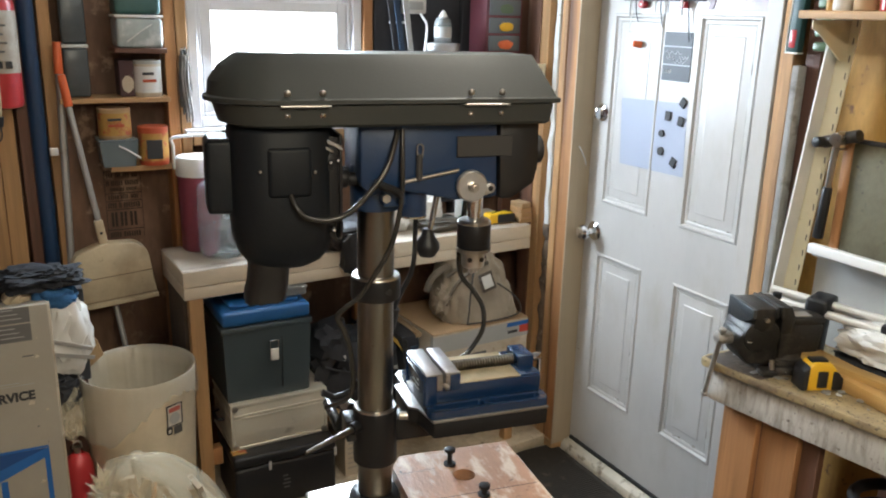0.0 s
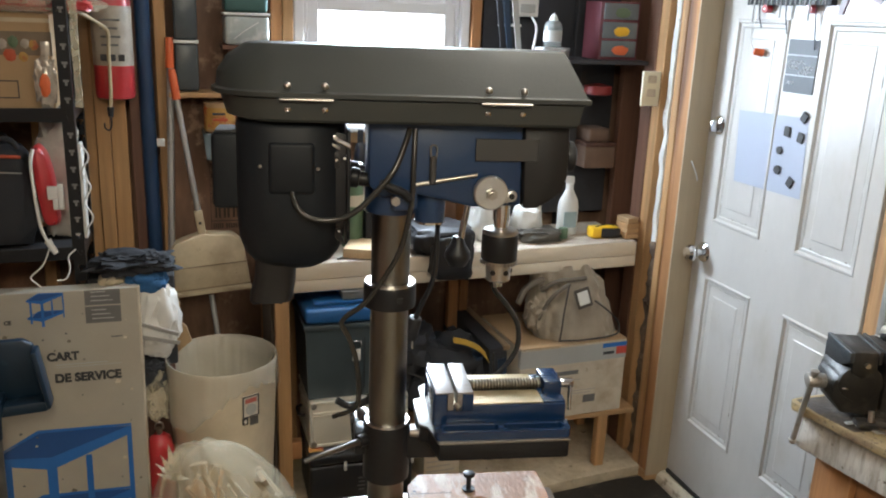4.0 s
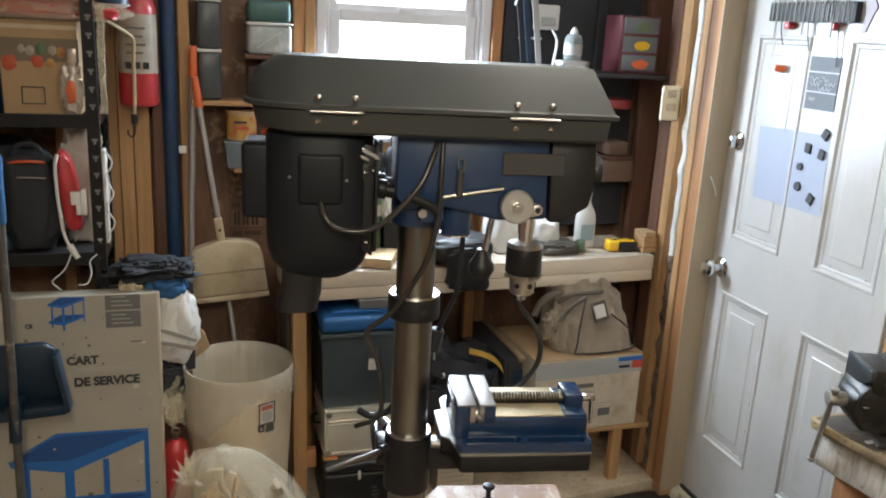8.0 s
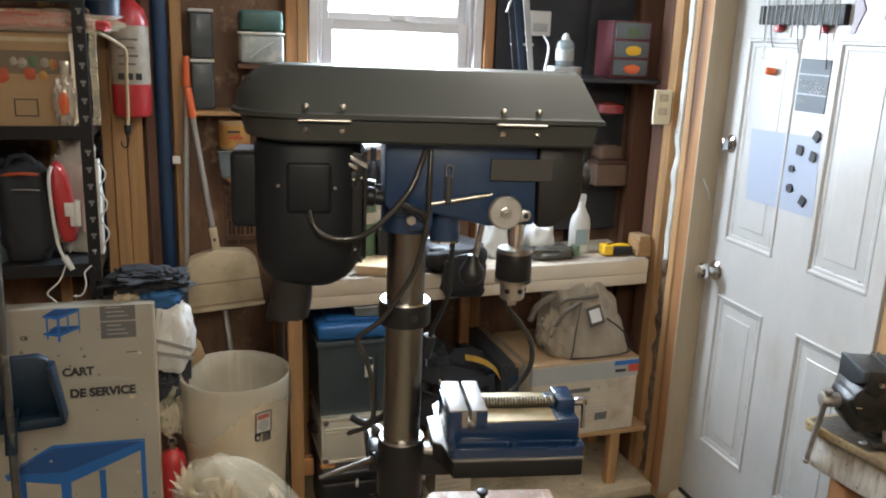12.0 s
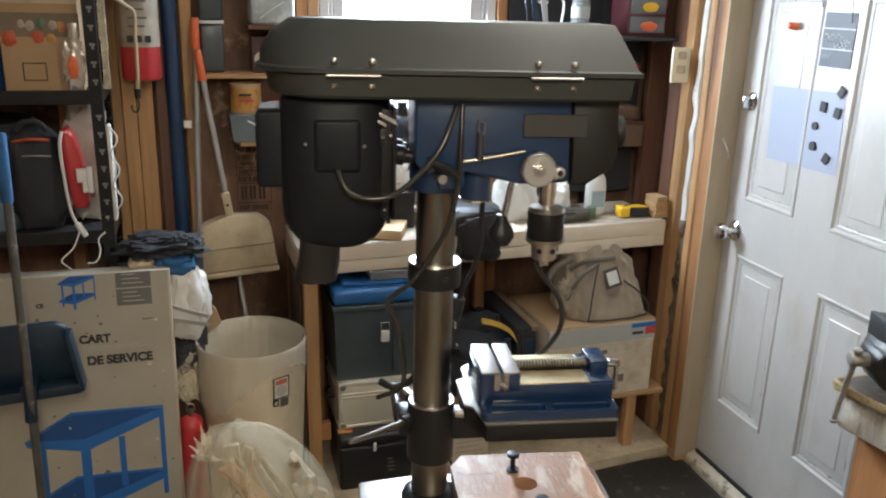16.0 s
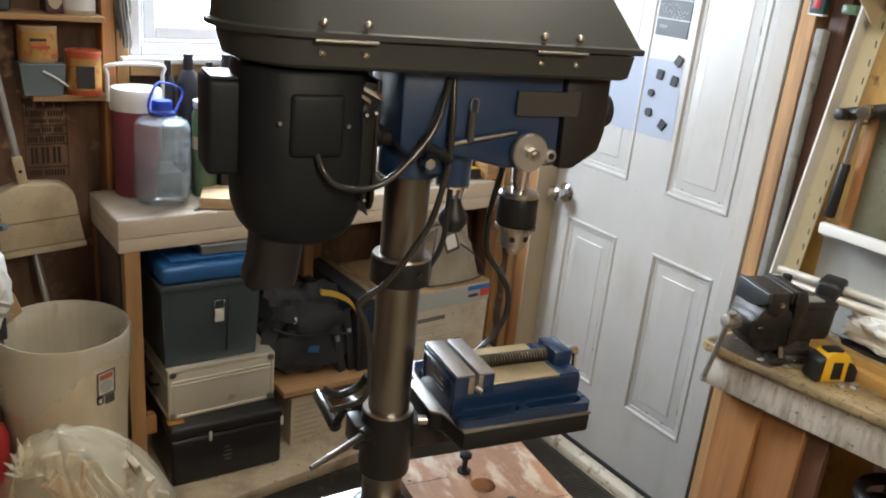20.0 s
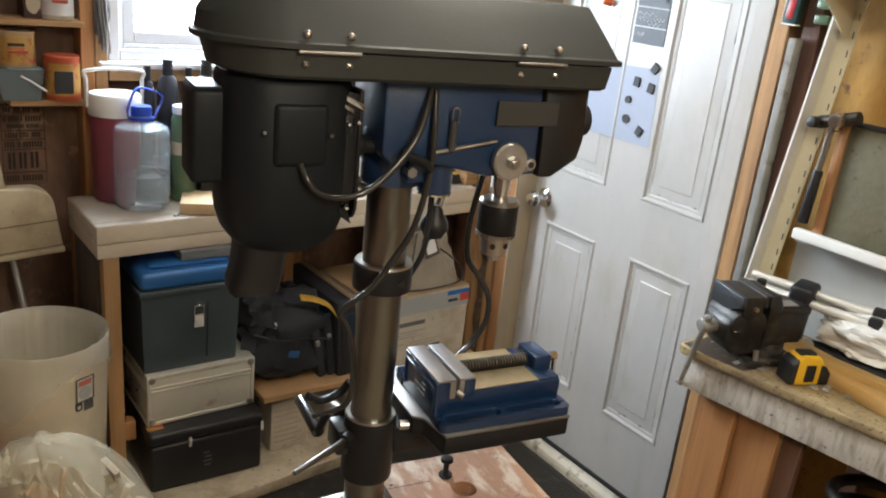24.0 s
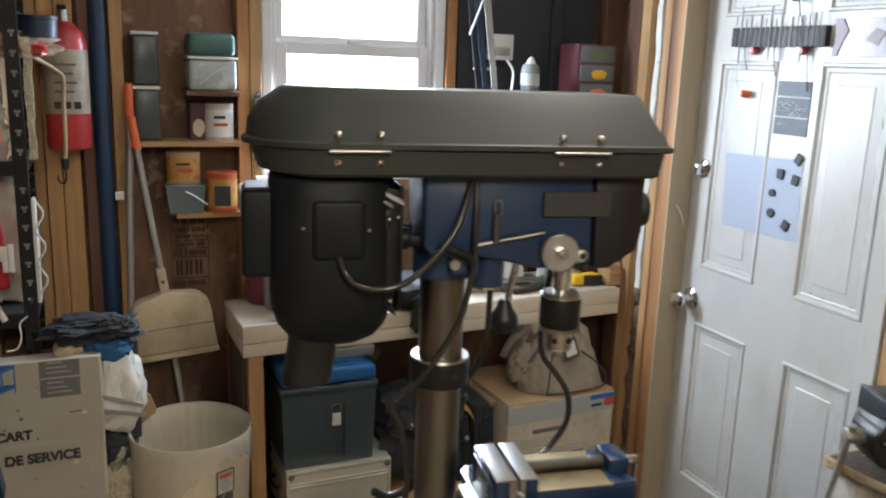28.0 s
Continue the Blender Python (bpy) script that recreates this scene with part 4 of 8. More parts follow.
part("angle_bolt_head", rod((0.058, -0.029, h(1.075)), (0.068, -0.031, h(1.075)), 0.010, seg=6), STEEL, brk)
table = part("work_table", prism([(0.071, -0.103), (0.274, -0.103), (0.274, 0.103), (0.071, 0.103), (0.062, 0.09), (0.062, 0.05), (0.048, 0.045), (0.048, -0.04), (0.062, -0.05)], h(1.066), h(1.0945), "z", 0.004), BLACK_METAL, press, "black cast table with a bare steel top")
part("table_top", prism([(0.070, -0.104), (0.2745, -0.104), (0.2745, 0.104), (0.070, 0.104), (0.060, 0.091), (0.060, 0.051), (0.046, 0.046), (0.046, -0.041), (0.060, -0.051)], h(1.0945), h(1.0985), "z", 0.001), DULL_STEEL, table)
part("table_boss", rod((0.165, 0, h(1.025)), (0.165, 0, h(1.066)), 0.035, bevel=0.004), BLACK_METAL, table)
part("boss_rod", rod((0.19, 0.02, h(1.045)), (0.285, 0.02, h(1.045)), 0.006, seg=12), BLACK_METAL, table)

# stand that carries the press
stand = thing("press_stand", "dark steel stand under the drill press", "stand", pose(0.526, 1.172, 0.0, 0, 0, -9.8))
part("stand_top", box((-0.10, -0.09, 0.862), (0.285, 0.05, 0.8845), 0.003, 1), BLACK_METAL, stand)
for u in (-0.09, 0.275):
    for v in (-0.08, 0.04):
        part("leg", box((u - 0.012 if u > 0 else u, v, 0.0), (u if u > 0 else u + 0.012, v + 0.012, 0.862)), BLACK_METAL, stand)
part("brace", box((-0.078, -0.078, 0.25), (0.263, -0.072, 0.275)), BLACK_METAL, stand)
part("brace", box((-0.078, 0.044, 0.25), (0.263, 0.050, 0.275)), BLACK_METAL, stand)

# board bolted on the base
board = thing("base_board", "worn red-brown board with a drilled hole bolted on the base", "board", pose(0.526, 1.172, 0.9145, 0, 0, -9.8))
k = bmesh.new()
outline = [(0.040, -0.16), (0.276, -0.16), (0.272, 0.062), (0.062, 0.064), (0.040, 0.030)]
HX, HY, HR = 0.156, -0.029, 0.019
tmp = bmesh.new()
for z0, z1 in ((0.0, 0.030),):
    ring = [(HX + HR * math.cos(2 * math.pi * i / 40), HY + HR * math.sin(2 * math.pi * i / 40)) for i in range(40)]

    def edge_point(a):
        d = Vector((math.cos(a), math.sin(a)))
        best = 9
        for i in range(len(outline)):
            p, q = Vector(outline[i]), Vector(outline[(i + 1) % len(outline)])
            e = q - p
            den = d.x * e.y - d.y * e.x
            if abs(den) > 1e-9:
                w = p - Vector((HX, HY))
                s, t = (w.x * e.y - w.y * e.x) / den, (w.x * d.y - w.y * d.x) / den
                if s > 0 and -1e-6 <= t <= 1 + 1e-6:
                    best = min(best, s)
        return HX + best * d.x, HY + best * d.y
    angles = sorted([2 * math.pi * i / 40 for i in range(40)] + [math.atan2(p[1] - HY, p[0] - HX) % (2 * math.pi) for p in outline])
    inner = [(HX + HR * math.cos(a), HY + HR * math.sin(a)) for a in angles]
    outer = [edge_point(a) for a in angles]
    n = len(angles)
    rows = [[tmp.verts.new((p[0], p[1], z)) for p in pts] for pts, z in ((inner, z0), (outer, z0), (outer, z1), (inner, z1))]
    for a, b in zip(rows, rows[1:] + rows[:1]):
        for i in range(n):
            tmp.faces.new((a[i], a[(i + 1) % n], b[(i + 1) % n], b[i]))
    bmesh.ops.recalc_face_normals(tmp, faces=tmp.faces[:])
    settle(tmp)
part("board_plank", merge(k, tmp), PINK_WOOD, board, angle=30)
# black disc paints the shade down in the drilled hole
part("hole_bottom", rod((HX, HY, 0.0006), (HX, HY, 0.003), HR - 0.0005, seg=32), BLACK, board)
part("nail_hole", rod((0.050, 0.012, 0.0292), (0.050, 0.012, 0.0304), 0.0028, seg=10), INK, board)
for v in (-0.088, 0.004):
    part("plank_joint", box((0.041, v, 0.0292), (0.112 if v > -0.05 else 0.272, v + 0.0012, 0.0303)), INK, board)
for x, y, tall in ((0.142, 0.012, 0.030), (0.166, -0.098, 0.018)):
    bolt = part("bolt", rod((x, y, 0.030), (x, y, 0.030 + tall), 0.0045, seg=12), BLACK_METAL, board, "dark carriage bolt")
    part("bolt_head", rod((x, y, 0.026 + tall), (x, y, 0.032 + tall), 0.010, seg=14, bevel=0.001), BLACK_METAL, bolt)
    part("washer", rod((x, y, 0.030), (x, y, 0.033), 0.011, seg=16), BLACK_METAL, bolt)

# vise on the table
vise = thing("drill_press_vise", "blue drill press vise with bright steel jaws", "vise", pose(0.526, 1.172, 1.0985, 0, 0, -9.8))


def flange(v0, v1, outer):
    """A plate with two long round-ended slots; outer: the side whose corners are rounded."""
    u0, u1, vc, w, r = 0.066, 0.277, (v0 + v1) / 2, 0.0085, 0.009
    us = sorted({u0 + (u1 - u0) * i / 120 for i in range(121)} | {0.0755, 0.166, 0.174, 0.2675})

    def slot(u):
        for a, b in ((0.0755, 0.166), (0.174, 0.2675)):
            if a < u < b:
                d = min(u - a, b - u)
                return w if d > w else math.sqrt(max(0.0, w * w - (w - d) ** 2))
        return 0.0

    def corner(u):
        d = min(u - u0, u1 - u)
        return 0.0 if d > r else r - math.sqrt(max(0.0, r * r - (r - d) ** 2))
    k = bmesh.new()
    for lo in (True, False):
        rings = []
        for u in us:
            a, b = (v0 + (corner(u) if outer < 0 else 0.0), vc - slot(u)) if lo else (vc + slot(u), v1 - (corner(u) if outer > 0 else 0.0))
            rings.append([(u, a, 0.0), (u, b, 0.0), (u, b, 0.0115), (u, b + (-0.0012 if lo else 0.0), 0.013), (u, a + (0.0 if lo else 0.0012), 0.013), (u, a, 0.0115)])
        loft(rings, k)
    return k


GREASED = surf("greasy_screw_steel", (0.20, 0.18, 0.15), 0.4, 1.0, 0.2, 20, 160, 0.05)
# black fill stands in for the shade inside the open slots
for v in (-0.0815, 0.062):
    for a, b in ((0.078, 0.1635), (0.1765, 0.265)):
        part("slot_bottom", box((a, v - 0.0078, 0.0002), (b, v + 0.0078, 0.0045), 0.0018, 2), BLACK, vise)
part("flange", flange(-0.099, -0.064, -1), VISE_BLUE, vise, "slotted blue flange")
part("flange", flange(0.046, 0.078, 1), VISE_BLUE, vise)
part("body_side", box((0.069, -0.064, 0.0), (0.276, -0.040, 0.040), 0.003), VISE_BLUE, vise)
part("body_side", box((0.069, 0.024, 0.0), (0.276, 0.046, 0.040), 0.003), VISE_BLUE, vise)
part("bed", box((0.075, -0.040, 0.004), (0.240, 0.024, 0.036), 0.001, 1), BLACK, vise, "dark channel under the screw")
for v0, v1 in ((-0.0615, -0.016), (0.004, 0.0435)):
    part("bed_plate", box((0.097, v0, 0.0402), (0.2395, v1, 0.0426), 0.0008, 1), BRASSY, vise, "oily bare steel slide")
fj = part("fixed_jaw", box((0.066, -0.070, 0.0), (0.0865, 0.042, 0.062), 0.002), VISE_BLUE, vise)
part("cast_border", box((0.0645, -0.066, 0.050), (0.0665, 0.038, 0.054), 0.0008), VISE_BLUE, fj)
for v in (-0.066, 0.0345):
    part("cast_border", box((0.0645, v, 0.010), (0.0665, v + 0.0035, 0.050), 0.0008), VISE_BLUE, fj)
for i, (v, w) in enumerate(((-0.034, 0.010), (-0.034, 0.034), (-0.034, 0.026))):
    part("print_bar", box((0.0655, v, 0.040 - 0.008 * i), (0.0662, v + w, 0.0425 - 0.008 * i)), GREY_STEEL, fj)
part("jaw_plate", box((0.0868, -0.070, 0.036), (0.096, 0.042, 0.0619), 0.0005, 1), JAW_STEEL, fj, "ground steel jaw plate")
part("jaw_cap", box((0.0675, -0.0695, 0.0622), (0.096, 0.0415, 0.0655), 0.0012, 2), JAW_STEEL, fj, "bright ground jaw top")
mj = part("moving_jaw", box((0.109, -0.070, 0.034), (0.127, 0.042, 0.062), 0.002), VISE_BLUE, vise)
part("jaw_plate", box((0.1015, -0.070, 0.036), (0.109, 0.042, 0.0619), 0.0005, 1), JAW_STEEL, mj)
part("jaw_cap", box((0.1015, -0.0695, 0.0622), (0.1265, 0.0415, 0.0653), 0.0012, 2), JAW_STEEL, mj, "bright ground jaw top")
part("jaw_screw", rod((0.098, -0.0705, 0.046), (0.104, -0.078, 0.042), 0.004, seg=10), STEEL, mj)
k = bmesh.new()
rod((0.126, -0.006, 0.048), (0.250, -0.006, 0.048), 0.0072, seg=18, bm=k)
for i in range(24):
    u = 0.131 + i * 0.005
    lathe([(0.0070, -0.0018), (0.0100, -0.0006), (0.0100, 0.0006), (0.0070, 0.0018)], 16, pose(u, -0.006, 0.048, 0, 90, 0), k)
part("lead_screw", k, GREASED, vise, "threaded steel screw")
part("end_block", box((0.246, -0.034, 0.030), (0.276, 0.020, 0.064), 0.003), VISE_BLUE, vise)
part("end_bridge", box((0.240, -0.060, 0.036), (0.276, 0.042, 0.043), 0.002), VISE_BLUE, vise)
part("screw_head", rod((0.276, -0.006, 0.048), (0.302, -0.006, 0.048), 0.0078, seg=18, bevel=0.001), CHROME, vise)
part("tommy_bar", rod((0.297, -0.010, 0.050), (0.297, -0.014, 0.004), 0.0035, seg=10), CHROME, vise)


# ---- the bench along the back wall ----
bench = thing("workbench", "white painted wooden workbench with a worn top", "workbench", pose(0.505, 2.608, 0.0, 0, -0.6, 1.6))
part("benchtop", box((0, 0, 0.853), (1.372, 0.315, 0.905), 0.003), BENCH_WHITE, bench, "thick worn white top")
part("top_skin", box((0.002, 0.002, 0.905), (1.370, 0.313, 0.9075), 0.001, 1), BENCH_TOP, bench)
part("apron", box((0, 0.001, 0.810), (1.372, 0.038, 0.8515), 0.003), BENCH_WHITE, bench)
part("end_apron", box((0.001, 0.039, 0.810), (0.038, 0.314, 0.8515), 0.003), BENCH_WHITE, bench)
part("leg", box((0.015, 0.004, 0.05), (0.061, 0.042, 0.810), 0.003), STUD_Z, bench)
part("leg", box((0.002, 0.270, 0.05), (0.066, 0.308, 0.810), 0.003), ORANGE_Z, bench)
part("leg", box((0.72, 0.270, 0.05), (0.76, 0.308, 0.810), 0.003), ORANGE_Z, bench)
part("leg", box((1.25, 0.262, 0.05), (1.29, 0.30, 0.810), 0.003), STUD_Z, bench)
part("end_panel", box((0.004, 0.044, 0.05), (0.020, 0.268, 0.808), 0.002, 1), surf("weathered_grey_brown", (0.13, 0.095, 0.07), 0.8, 0, 0.35, 12, 90, 0.12, (0.05, 0.04, 0.032), 0.5, 7, (1, 1, 0.25), edge=0.3), bench, "dark weathered end panel")
part("gusset", box((0.061, 0.010, 0.19), (0.095, 0.048, 0.255), 0.003), ORANGE_Z, bench)
solo("floor_platform", prism([(0.54, 2.362), (1.895, 2.505), (1.895, 2.955), (0.54, 2.955)], 0.007, 0.05, "z", 0.003), FLOOR, "low platform of dirty off-white plywood under the bench", "platform", kind="structure")
shelf = thing("under_shelf", "plain plywood shelf on posts under the bench", "shelf")
part("shelf_board", box((0.985, 2.53, 0.268), (1.86, 2.90, 0.288), 0.002, 1), STUD_X, shelf)
for x, y in ((1.715, 2.54), (1.30, 2.86), (1.0, 2.86), (1.80, 2.86)):
    part("post", box((x, y, 0.05), (x + 0.04, y + 0.035, 0.268), 0.002, 1), STUD_Z, shelf)

# hard black case at the bottom
bc = thing("tool_case", "black plastic tool case with hand marks on its face", "case", pose(0.608, 2.508, 0.05, 0, 0, -1.5))
part("case_body", box((0, 0, 0), (0.360, 0.26, 0.165), 0.012, 3), BLACK, bc)
part("case_lid", box((-0.003, -0.003, 0.168), (0.363, 0.263, 0.208), 0.012, 3), BLACK, bc)
part("lid_inset", box((0.05, 0.07, 0.2075), (0.30, 0.20, 0.2100), 0.004), surf("brown_insert", (0.10, 0.055, 0.04), 0.5), bc, "brown insert in the lid")
part("sticker", box((0.0, 0.03, 0.2079), (0.05, 0.065, 0.2092)), TIN_YELLOW, bc, "worn yellow sticker")
for x in (0.115, 0.352):
    part("latch", box((x, -0.007, 0.145), (x + 0.010, -0.002, 0.180), 0.003), PLASTIC_WHITE, bc, "white worn latch")
for i, (x, z, w) in enumerate(((0.165, 0.105, 0.018), (0.168, 0.090, 0.022), (0.163, 0.075, 0.028), (0.168, 0.060, 0.020))):
    part("scribble", box((x, -0.0006, z), (x + w, 0.002, z + 0.006)), GREY_INK, bc)
alu = thing("aluminium_case", "pale aluminium case with steel corners", "case", pose(0.615, 2.56, 0.2602, 0, 0, 0.5))
part("case_shell", box((0.004, 0.004, 0.002), (0.343, 0.246, 0.170), 0.003), CASE_ALU, alu)
for z0, z1 in ((0.0, 0.012), (0.112, 0.120), (0.124, 0.132), (0.160, 0.172)):
    part("edge_strip", box((0, 0, z0), (0.347, 0.25, z1), 0.003), CASE_EDGE, alu)
for x in (0.0, 0.335):
    part("corner_strip", box((x, -0.001, 0.002), (x + 0.012, 0.012, 0.170), 0.003), CASE_EDGE, alu)
for x in (0.014, 0.333):
    for z in (0.014, 0.158):
        part("corner_cap", rod((x, 0.002, z), (x, -0.004, z), 0.011, seg=18, bevel=0.001), STEEL, alu)
part("handle", tube([(-0.002, 0.08, 0.09), (-0.020, 0.09, 0.088), (-0.022, 0.12, 0.086), (-0.020, 0.15, 0.088), (-0.002, 0.16, 0.09)], 0.005), BLACK, alu)

tote = thing("tote_box", "slate plastic tool tote with a blue lid and metal latch", "box", pose(0.608, 2.575, 0.4325))
part("tote_body", loft([[(0.008, 0.010, 0), (0.292, 0.010, 0), (0.292, 0.26, 0), (0.008, 0.26, 0)], [(0.006, 0.006, 0.008), (0.294, 0.006, 0.008), (0.294, 0.264, 0.008), (0.006, 0.264, 0.008)], [(-0.004, -0.004, 0.27), (0.300, -0.004, 0.27), (0.300, 0.272, 0.27), (-0.004, 0.272, 0.27)]]), TOTE, tote)
part("body_rim", box((-0.010, -0.010, 0.255), (0.306, 0.278, 0.275), 0.005), TOTE, tote)
part("tote_lid", box((-0.004, -0.006, 0.277), (0.300, 0.274, 0.330), 0.014, 3), TOTE_LID, tote, "faded blue lid")
part("lid_ridge", box((0.03, 0.03, 0.330), (0.27, 0.24, 0.343), 0.006), TOTE_LID, tote)
latch = part("latch_frame", frame_of(0.152, 0.184, 0.152, 0.212, 0.003, -0.012, -0.003, bv=0.001), CHROME, tote, "wire latch")
part("latch_tongue", box((0.154, -0.014, 0.140), (0.182, -0.003, 0.180), 0.002), PLASTIC_WHITE, latch, "white latch tongue")
part("body_seam", box((0.196, -0.002, 0.03), (0.199, 0.004, 0.24)), BLACK, tote)
tray = thing("parts_tray", "flat grey plastic tray on the tote lid", "tray", pose(0.735, 2.61, 0.7758))
part("tray_body", box((0, 0, 0), (0.175, 0.16, 0.030), 0.006), surf("grey_tray_plastic", (0.19, 0.20, 0.20), 0.5), tray)
part("tray_rim", box((-0.004, -0.004, 0.026), (0.179, 0.164, 0.034), 0.003), surf("grey_rim_plastic", (0.24, 0.25, 0.25), 0.5), tray)

wb = thing("paper_box", "small white carton standing under the shelf", "box", pose(1.03, 2.565, 0.051, 0, 0, 2))
part("carton", box((0, 0, 0), (0.14, 0.16, 0.185), 0.002, 1), CARTON_WHITE, wb)
for i in range(7):
    part("print_bar", box((0.012, -0.0006, 0.03 + i * 0.02), (0.10 + 0.02 * (i % 2), 0.002, 0.036 + i * 0.02)), surf("pale_print", (0.42, 0.38, 0.33), 0.7) if i == 0 else bpy.data.materials["pale_print"], wb)

DARK_CANVAS_EDGE = surf("worn_brown_edge", (0.20, 0.13, 0.075), 0.7, 0, 0.25)
# black duffel bag
duf = thing("duffel_bag", "slumped black duffel bag with a yellow strap", "bag")
part("bag_body", lump((1.13, 2.70, 0.43), (0.19, 0.13, 0.165), 0.30, 2.0, 4, 3, 0.289, 0.85, crease=0.10), NYLON, duf)
part("bag_flap", lump((1.02, 2.68, 0.55), (0.085, 0.10, 0.085), 0.35, 2.4, 3, 5, None, 0.9, crease=0.1), NYLON, duf)
webbing = []
for i, (x, y, z) in enumerate(spline([(1.135, 2.600, 0.592), (1.180, 2.586, 0.583), (1.225, 2.578, 0.560), (1.256, 2.572, 0.525), (1.268, 2.570, 0.495)], 6)):
    webbing.append([(x, y - 0.003, z), (x + 0.004, y + 0.001, z + 0.003), (x + 0.010, y + 0.026, z + 0.010), (x + 0.006, y + 0.024, z + 0.006)])
part("strap", loft(webbing), surf("ochre_webbing", (0.48, 0.29, 0.04), 0.75, 0, 0.2, 20, 160, 0.1), duf, "broad yellow webbing strap")
part("duffel_seam", tube([(0.965, 2.585, 0.50), (1.05, 2.568, 0.47), (1.15, 2.566, 0.46), (1.25, 2.575, 0.44)], 0.004, 8), LINE, duf)
part("blue_badge", box((-0.020, -0.003, -0.012), (0.020, 0.0, 0.012), 0.002), CLOTH_BLUE, duf, "small blue cloth badge", m=pose(1.10, 2.562, 0.415, 0, 12, 0))
part("pull_tab", box((1.03, 2.572, 0.515), (1.040, 2.580, 0.535), 0.002), PLASTIC_WHITE, duf)
pf = thing("flat_case", "dark flat case standing with a scuffed tan edge", "case", pose(1.322, 2.565, 0.2895, 0, -4, 1))
part("case_board", box((-0.045, 0, 0.0), (0.028, 0.42, 0.285), 0.008), NYLON, pf)
part("case_edge", box((0.012, -0.003, 0.270), (0.036, 0.41, 0.289), 0.003), surf("scuffed_tan_edge", (0.30, 0.21, 0.12), 0.7), pf)
part("case_rib", box((-0.032, -0.006, 0.02), (-0.024, 0.002, 0.27), 0.002), DARK_IRON, pf)
part("case_label", box((-0.012, -0.003, 0.17), (0.020, 0.002, 0.24)), NAVY, pf)
part("case_sticker", box((0.0, -0.003, 0.11), (0.022, 0.002, 0.14)), RED_DULL, pf)

for i, (x, lean, hh, mt, edge_mt, text) in enumerate(((1.268, -9, 0.245, NYLON, NAVY, "thin black case leaning beside a carton"), (1.232, -13, 0.215, BLACK_BOARD, DARK_CANVAS_EDGE, "low dark case leaning beside a black bag"))):
    fc2 = thing("flat_case", text, "case", pose(x, 2.585, 0.2895, 0, lean, 1))
    part("case_board", box((-0.016, 0, 0.0), (0.014, 0.36, hh), 0.006), mt, fc2)
    part("case_edge", box((-0.012, -0.002, hh - 0.010), (0.016, 0.35, hh + 0.003), 0.003), edge_mt, fc2)
    part("case_latch", box((-0.008, -0.006, hh * 0.6), (0.006, 0.001, hh * 0.6 + 0.022), 0.002), GREY_STEEL, fc2)

# white carton with a grey band, and the canvas bag on it
cb = thing("carton_box", "white printed carton with a grey band and red mark", "box", pose(1.362, 2.512, 0.289, 0, 0, 3))
part("carton", box((0, 0, 0), (0.438, 0.36, 0.288), 0.003, 1), CARTON_WHITE, cb)
part("grey_band", box((-0.001, -0.001, 0.215), (0.439, 0.02, 0.280)), GREY_PANEL, cb)
part("red_mark", box((0.395, -0.0022, 0.232), (0.4385, 0.01, 0.262)), surf("red_print", (0.55, 0.07, 0.04), 0.6), cb)
part("blue_mark", box((0.335, -0.0020, 0.262), (0.4385, 0.01, 0.279)), PRINT_BLUE, cb)
part("black_mark", box((0.34, -0.0022, 0.235), (0.385, 0.01, 0.246)), INK, cb)
part("top_flap", box((0.0, 0.0, 0.288), (0.436, 0.358, 0.291)), CARTON, cb, "brown cardboard flap")
for i, (x, z, w, hh) in enumerate(((0.10, 0.170, 0.14, 0.016), (0.05, 0.145, 0.20, 0.004), (0.05, 0.134, 0.16, 0.004), (0.05, 0.123, 0.18, 0.004), (0.05, 0.100, 0.10, 0.004), (0.20, 0.100, 0.12, 0.004), (0.20, 0.089, 0.10, 0.004), (0.05, 0.089, 0.08, 0.004), (0.27, 0.05, 0.05, 0.03))):
    part("print_bar", box((x, -0.0012, z), (x + w, 0.01, z + hh)), GREY_INK if i in (0, 8) else bpy.data.materials["pale_print"], cb)
bag = thing("canvas_bag", "slouched taupe canvas tool bag on a carton", "bag", pose(0.005, -0.035, 0.0))
rings = []
for i in range(22):
    t = i / 21
    wx, wy = 0.166 * (1 - 0.27 * t ** 2.0), 0.130 * (1 - 0.74 * t ** 1.25)
    ring = []
    for j in range(80):
        a = 2 * math.pi * j / 80
        c, q = math.cos(a), math.sin(a)
        x = wx * abs(c) ** 0.62 * (1 if c > 0 else -1)
        y = wy * abs(q) ** 0.62 * (1 if q > 0 else -1)
        fold = 0.016 * noise.noise((x * 34 - 2.2 * t, y * 30, t * 1.3)) + 0.010 * noise.noise((x * 80 + 3 * t, y * 60, t * 2.5 + 3))
        sag = 0.030 * t * max(0.0, (-0.02 - x) / 0.10) + 0.030 * t * max(0.0, (x - 0.07) / 0.06)
        ring.append((1.622 - 0.038 * t + x + fold * c, 2.71 + y + fold * q * 1.5, 0.583 + 0.258 * t - sag + 0.5 * fold * t))
    rings.append(ring)
part("bag_body", loft(rings), CANVAS, bag, angle=70)
DARK_CANVAS = surf("dark_canvas", (0.13, 0.11, 0.085), 0.9)
part("side_strap", tube([(1.452, 2.64, 0.640), (1.470, 2.625, 0.700), (1.505, 2.615, 0.755), (1.560, 2.612, 0.792)], 0.007, 8), DARK_CANVAS, bag)
part("strap_end", tube([(1.475, 2.660, 0.800), (1.430, 2.650, 0.790), (1.395, 2.645, 0.765), (1.375, 2.645, 0.720)], 0.012, 8), DARK_CANVAS, bag, "dark webbing handle fallen to one side")
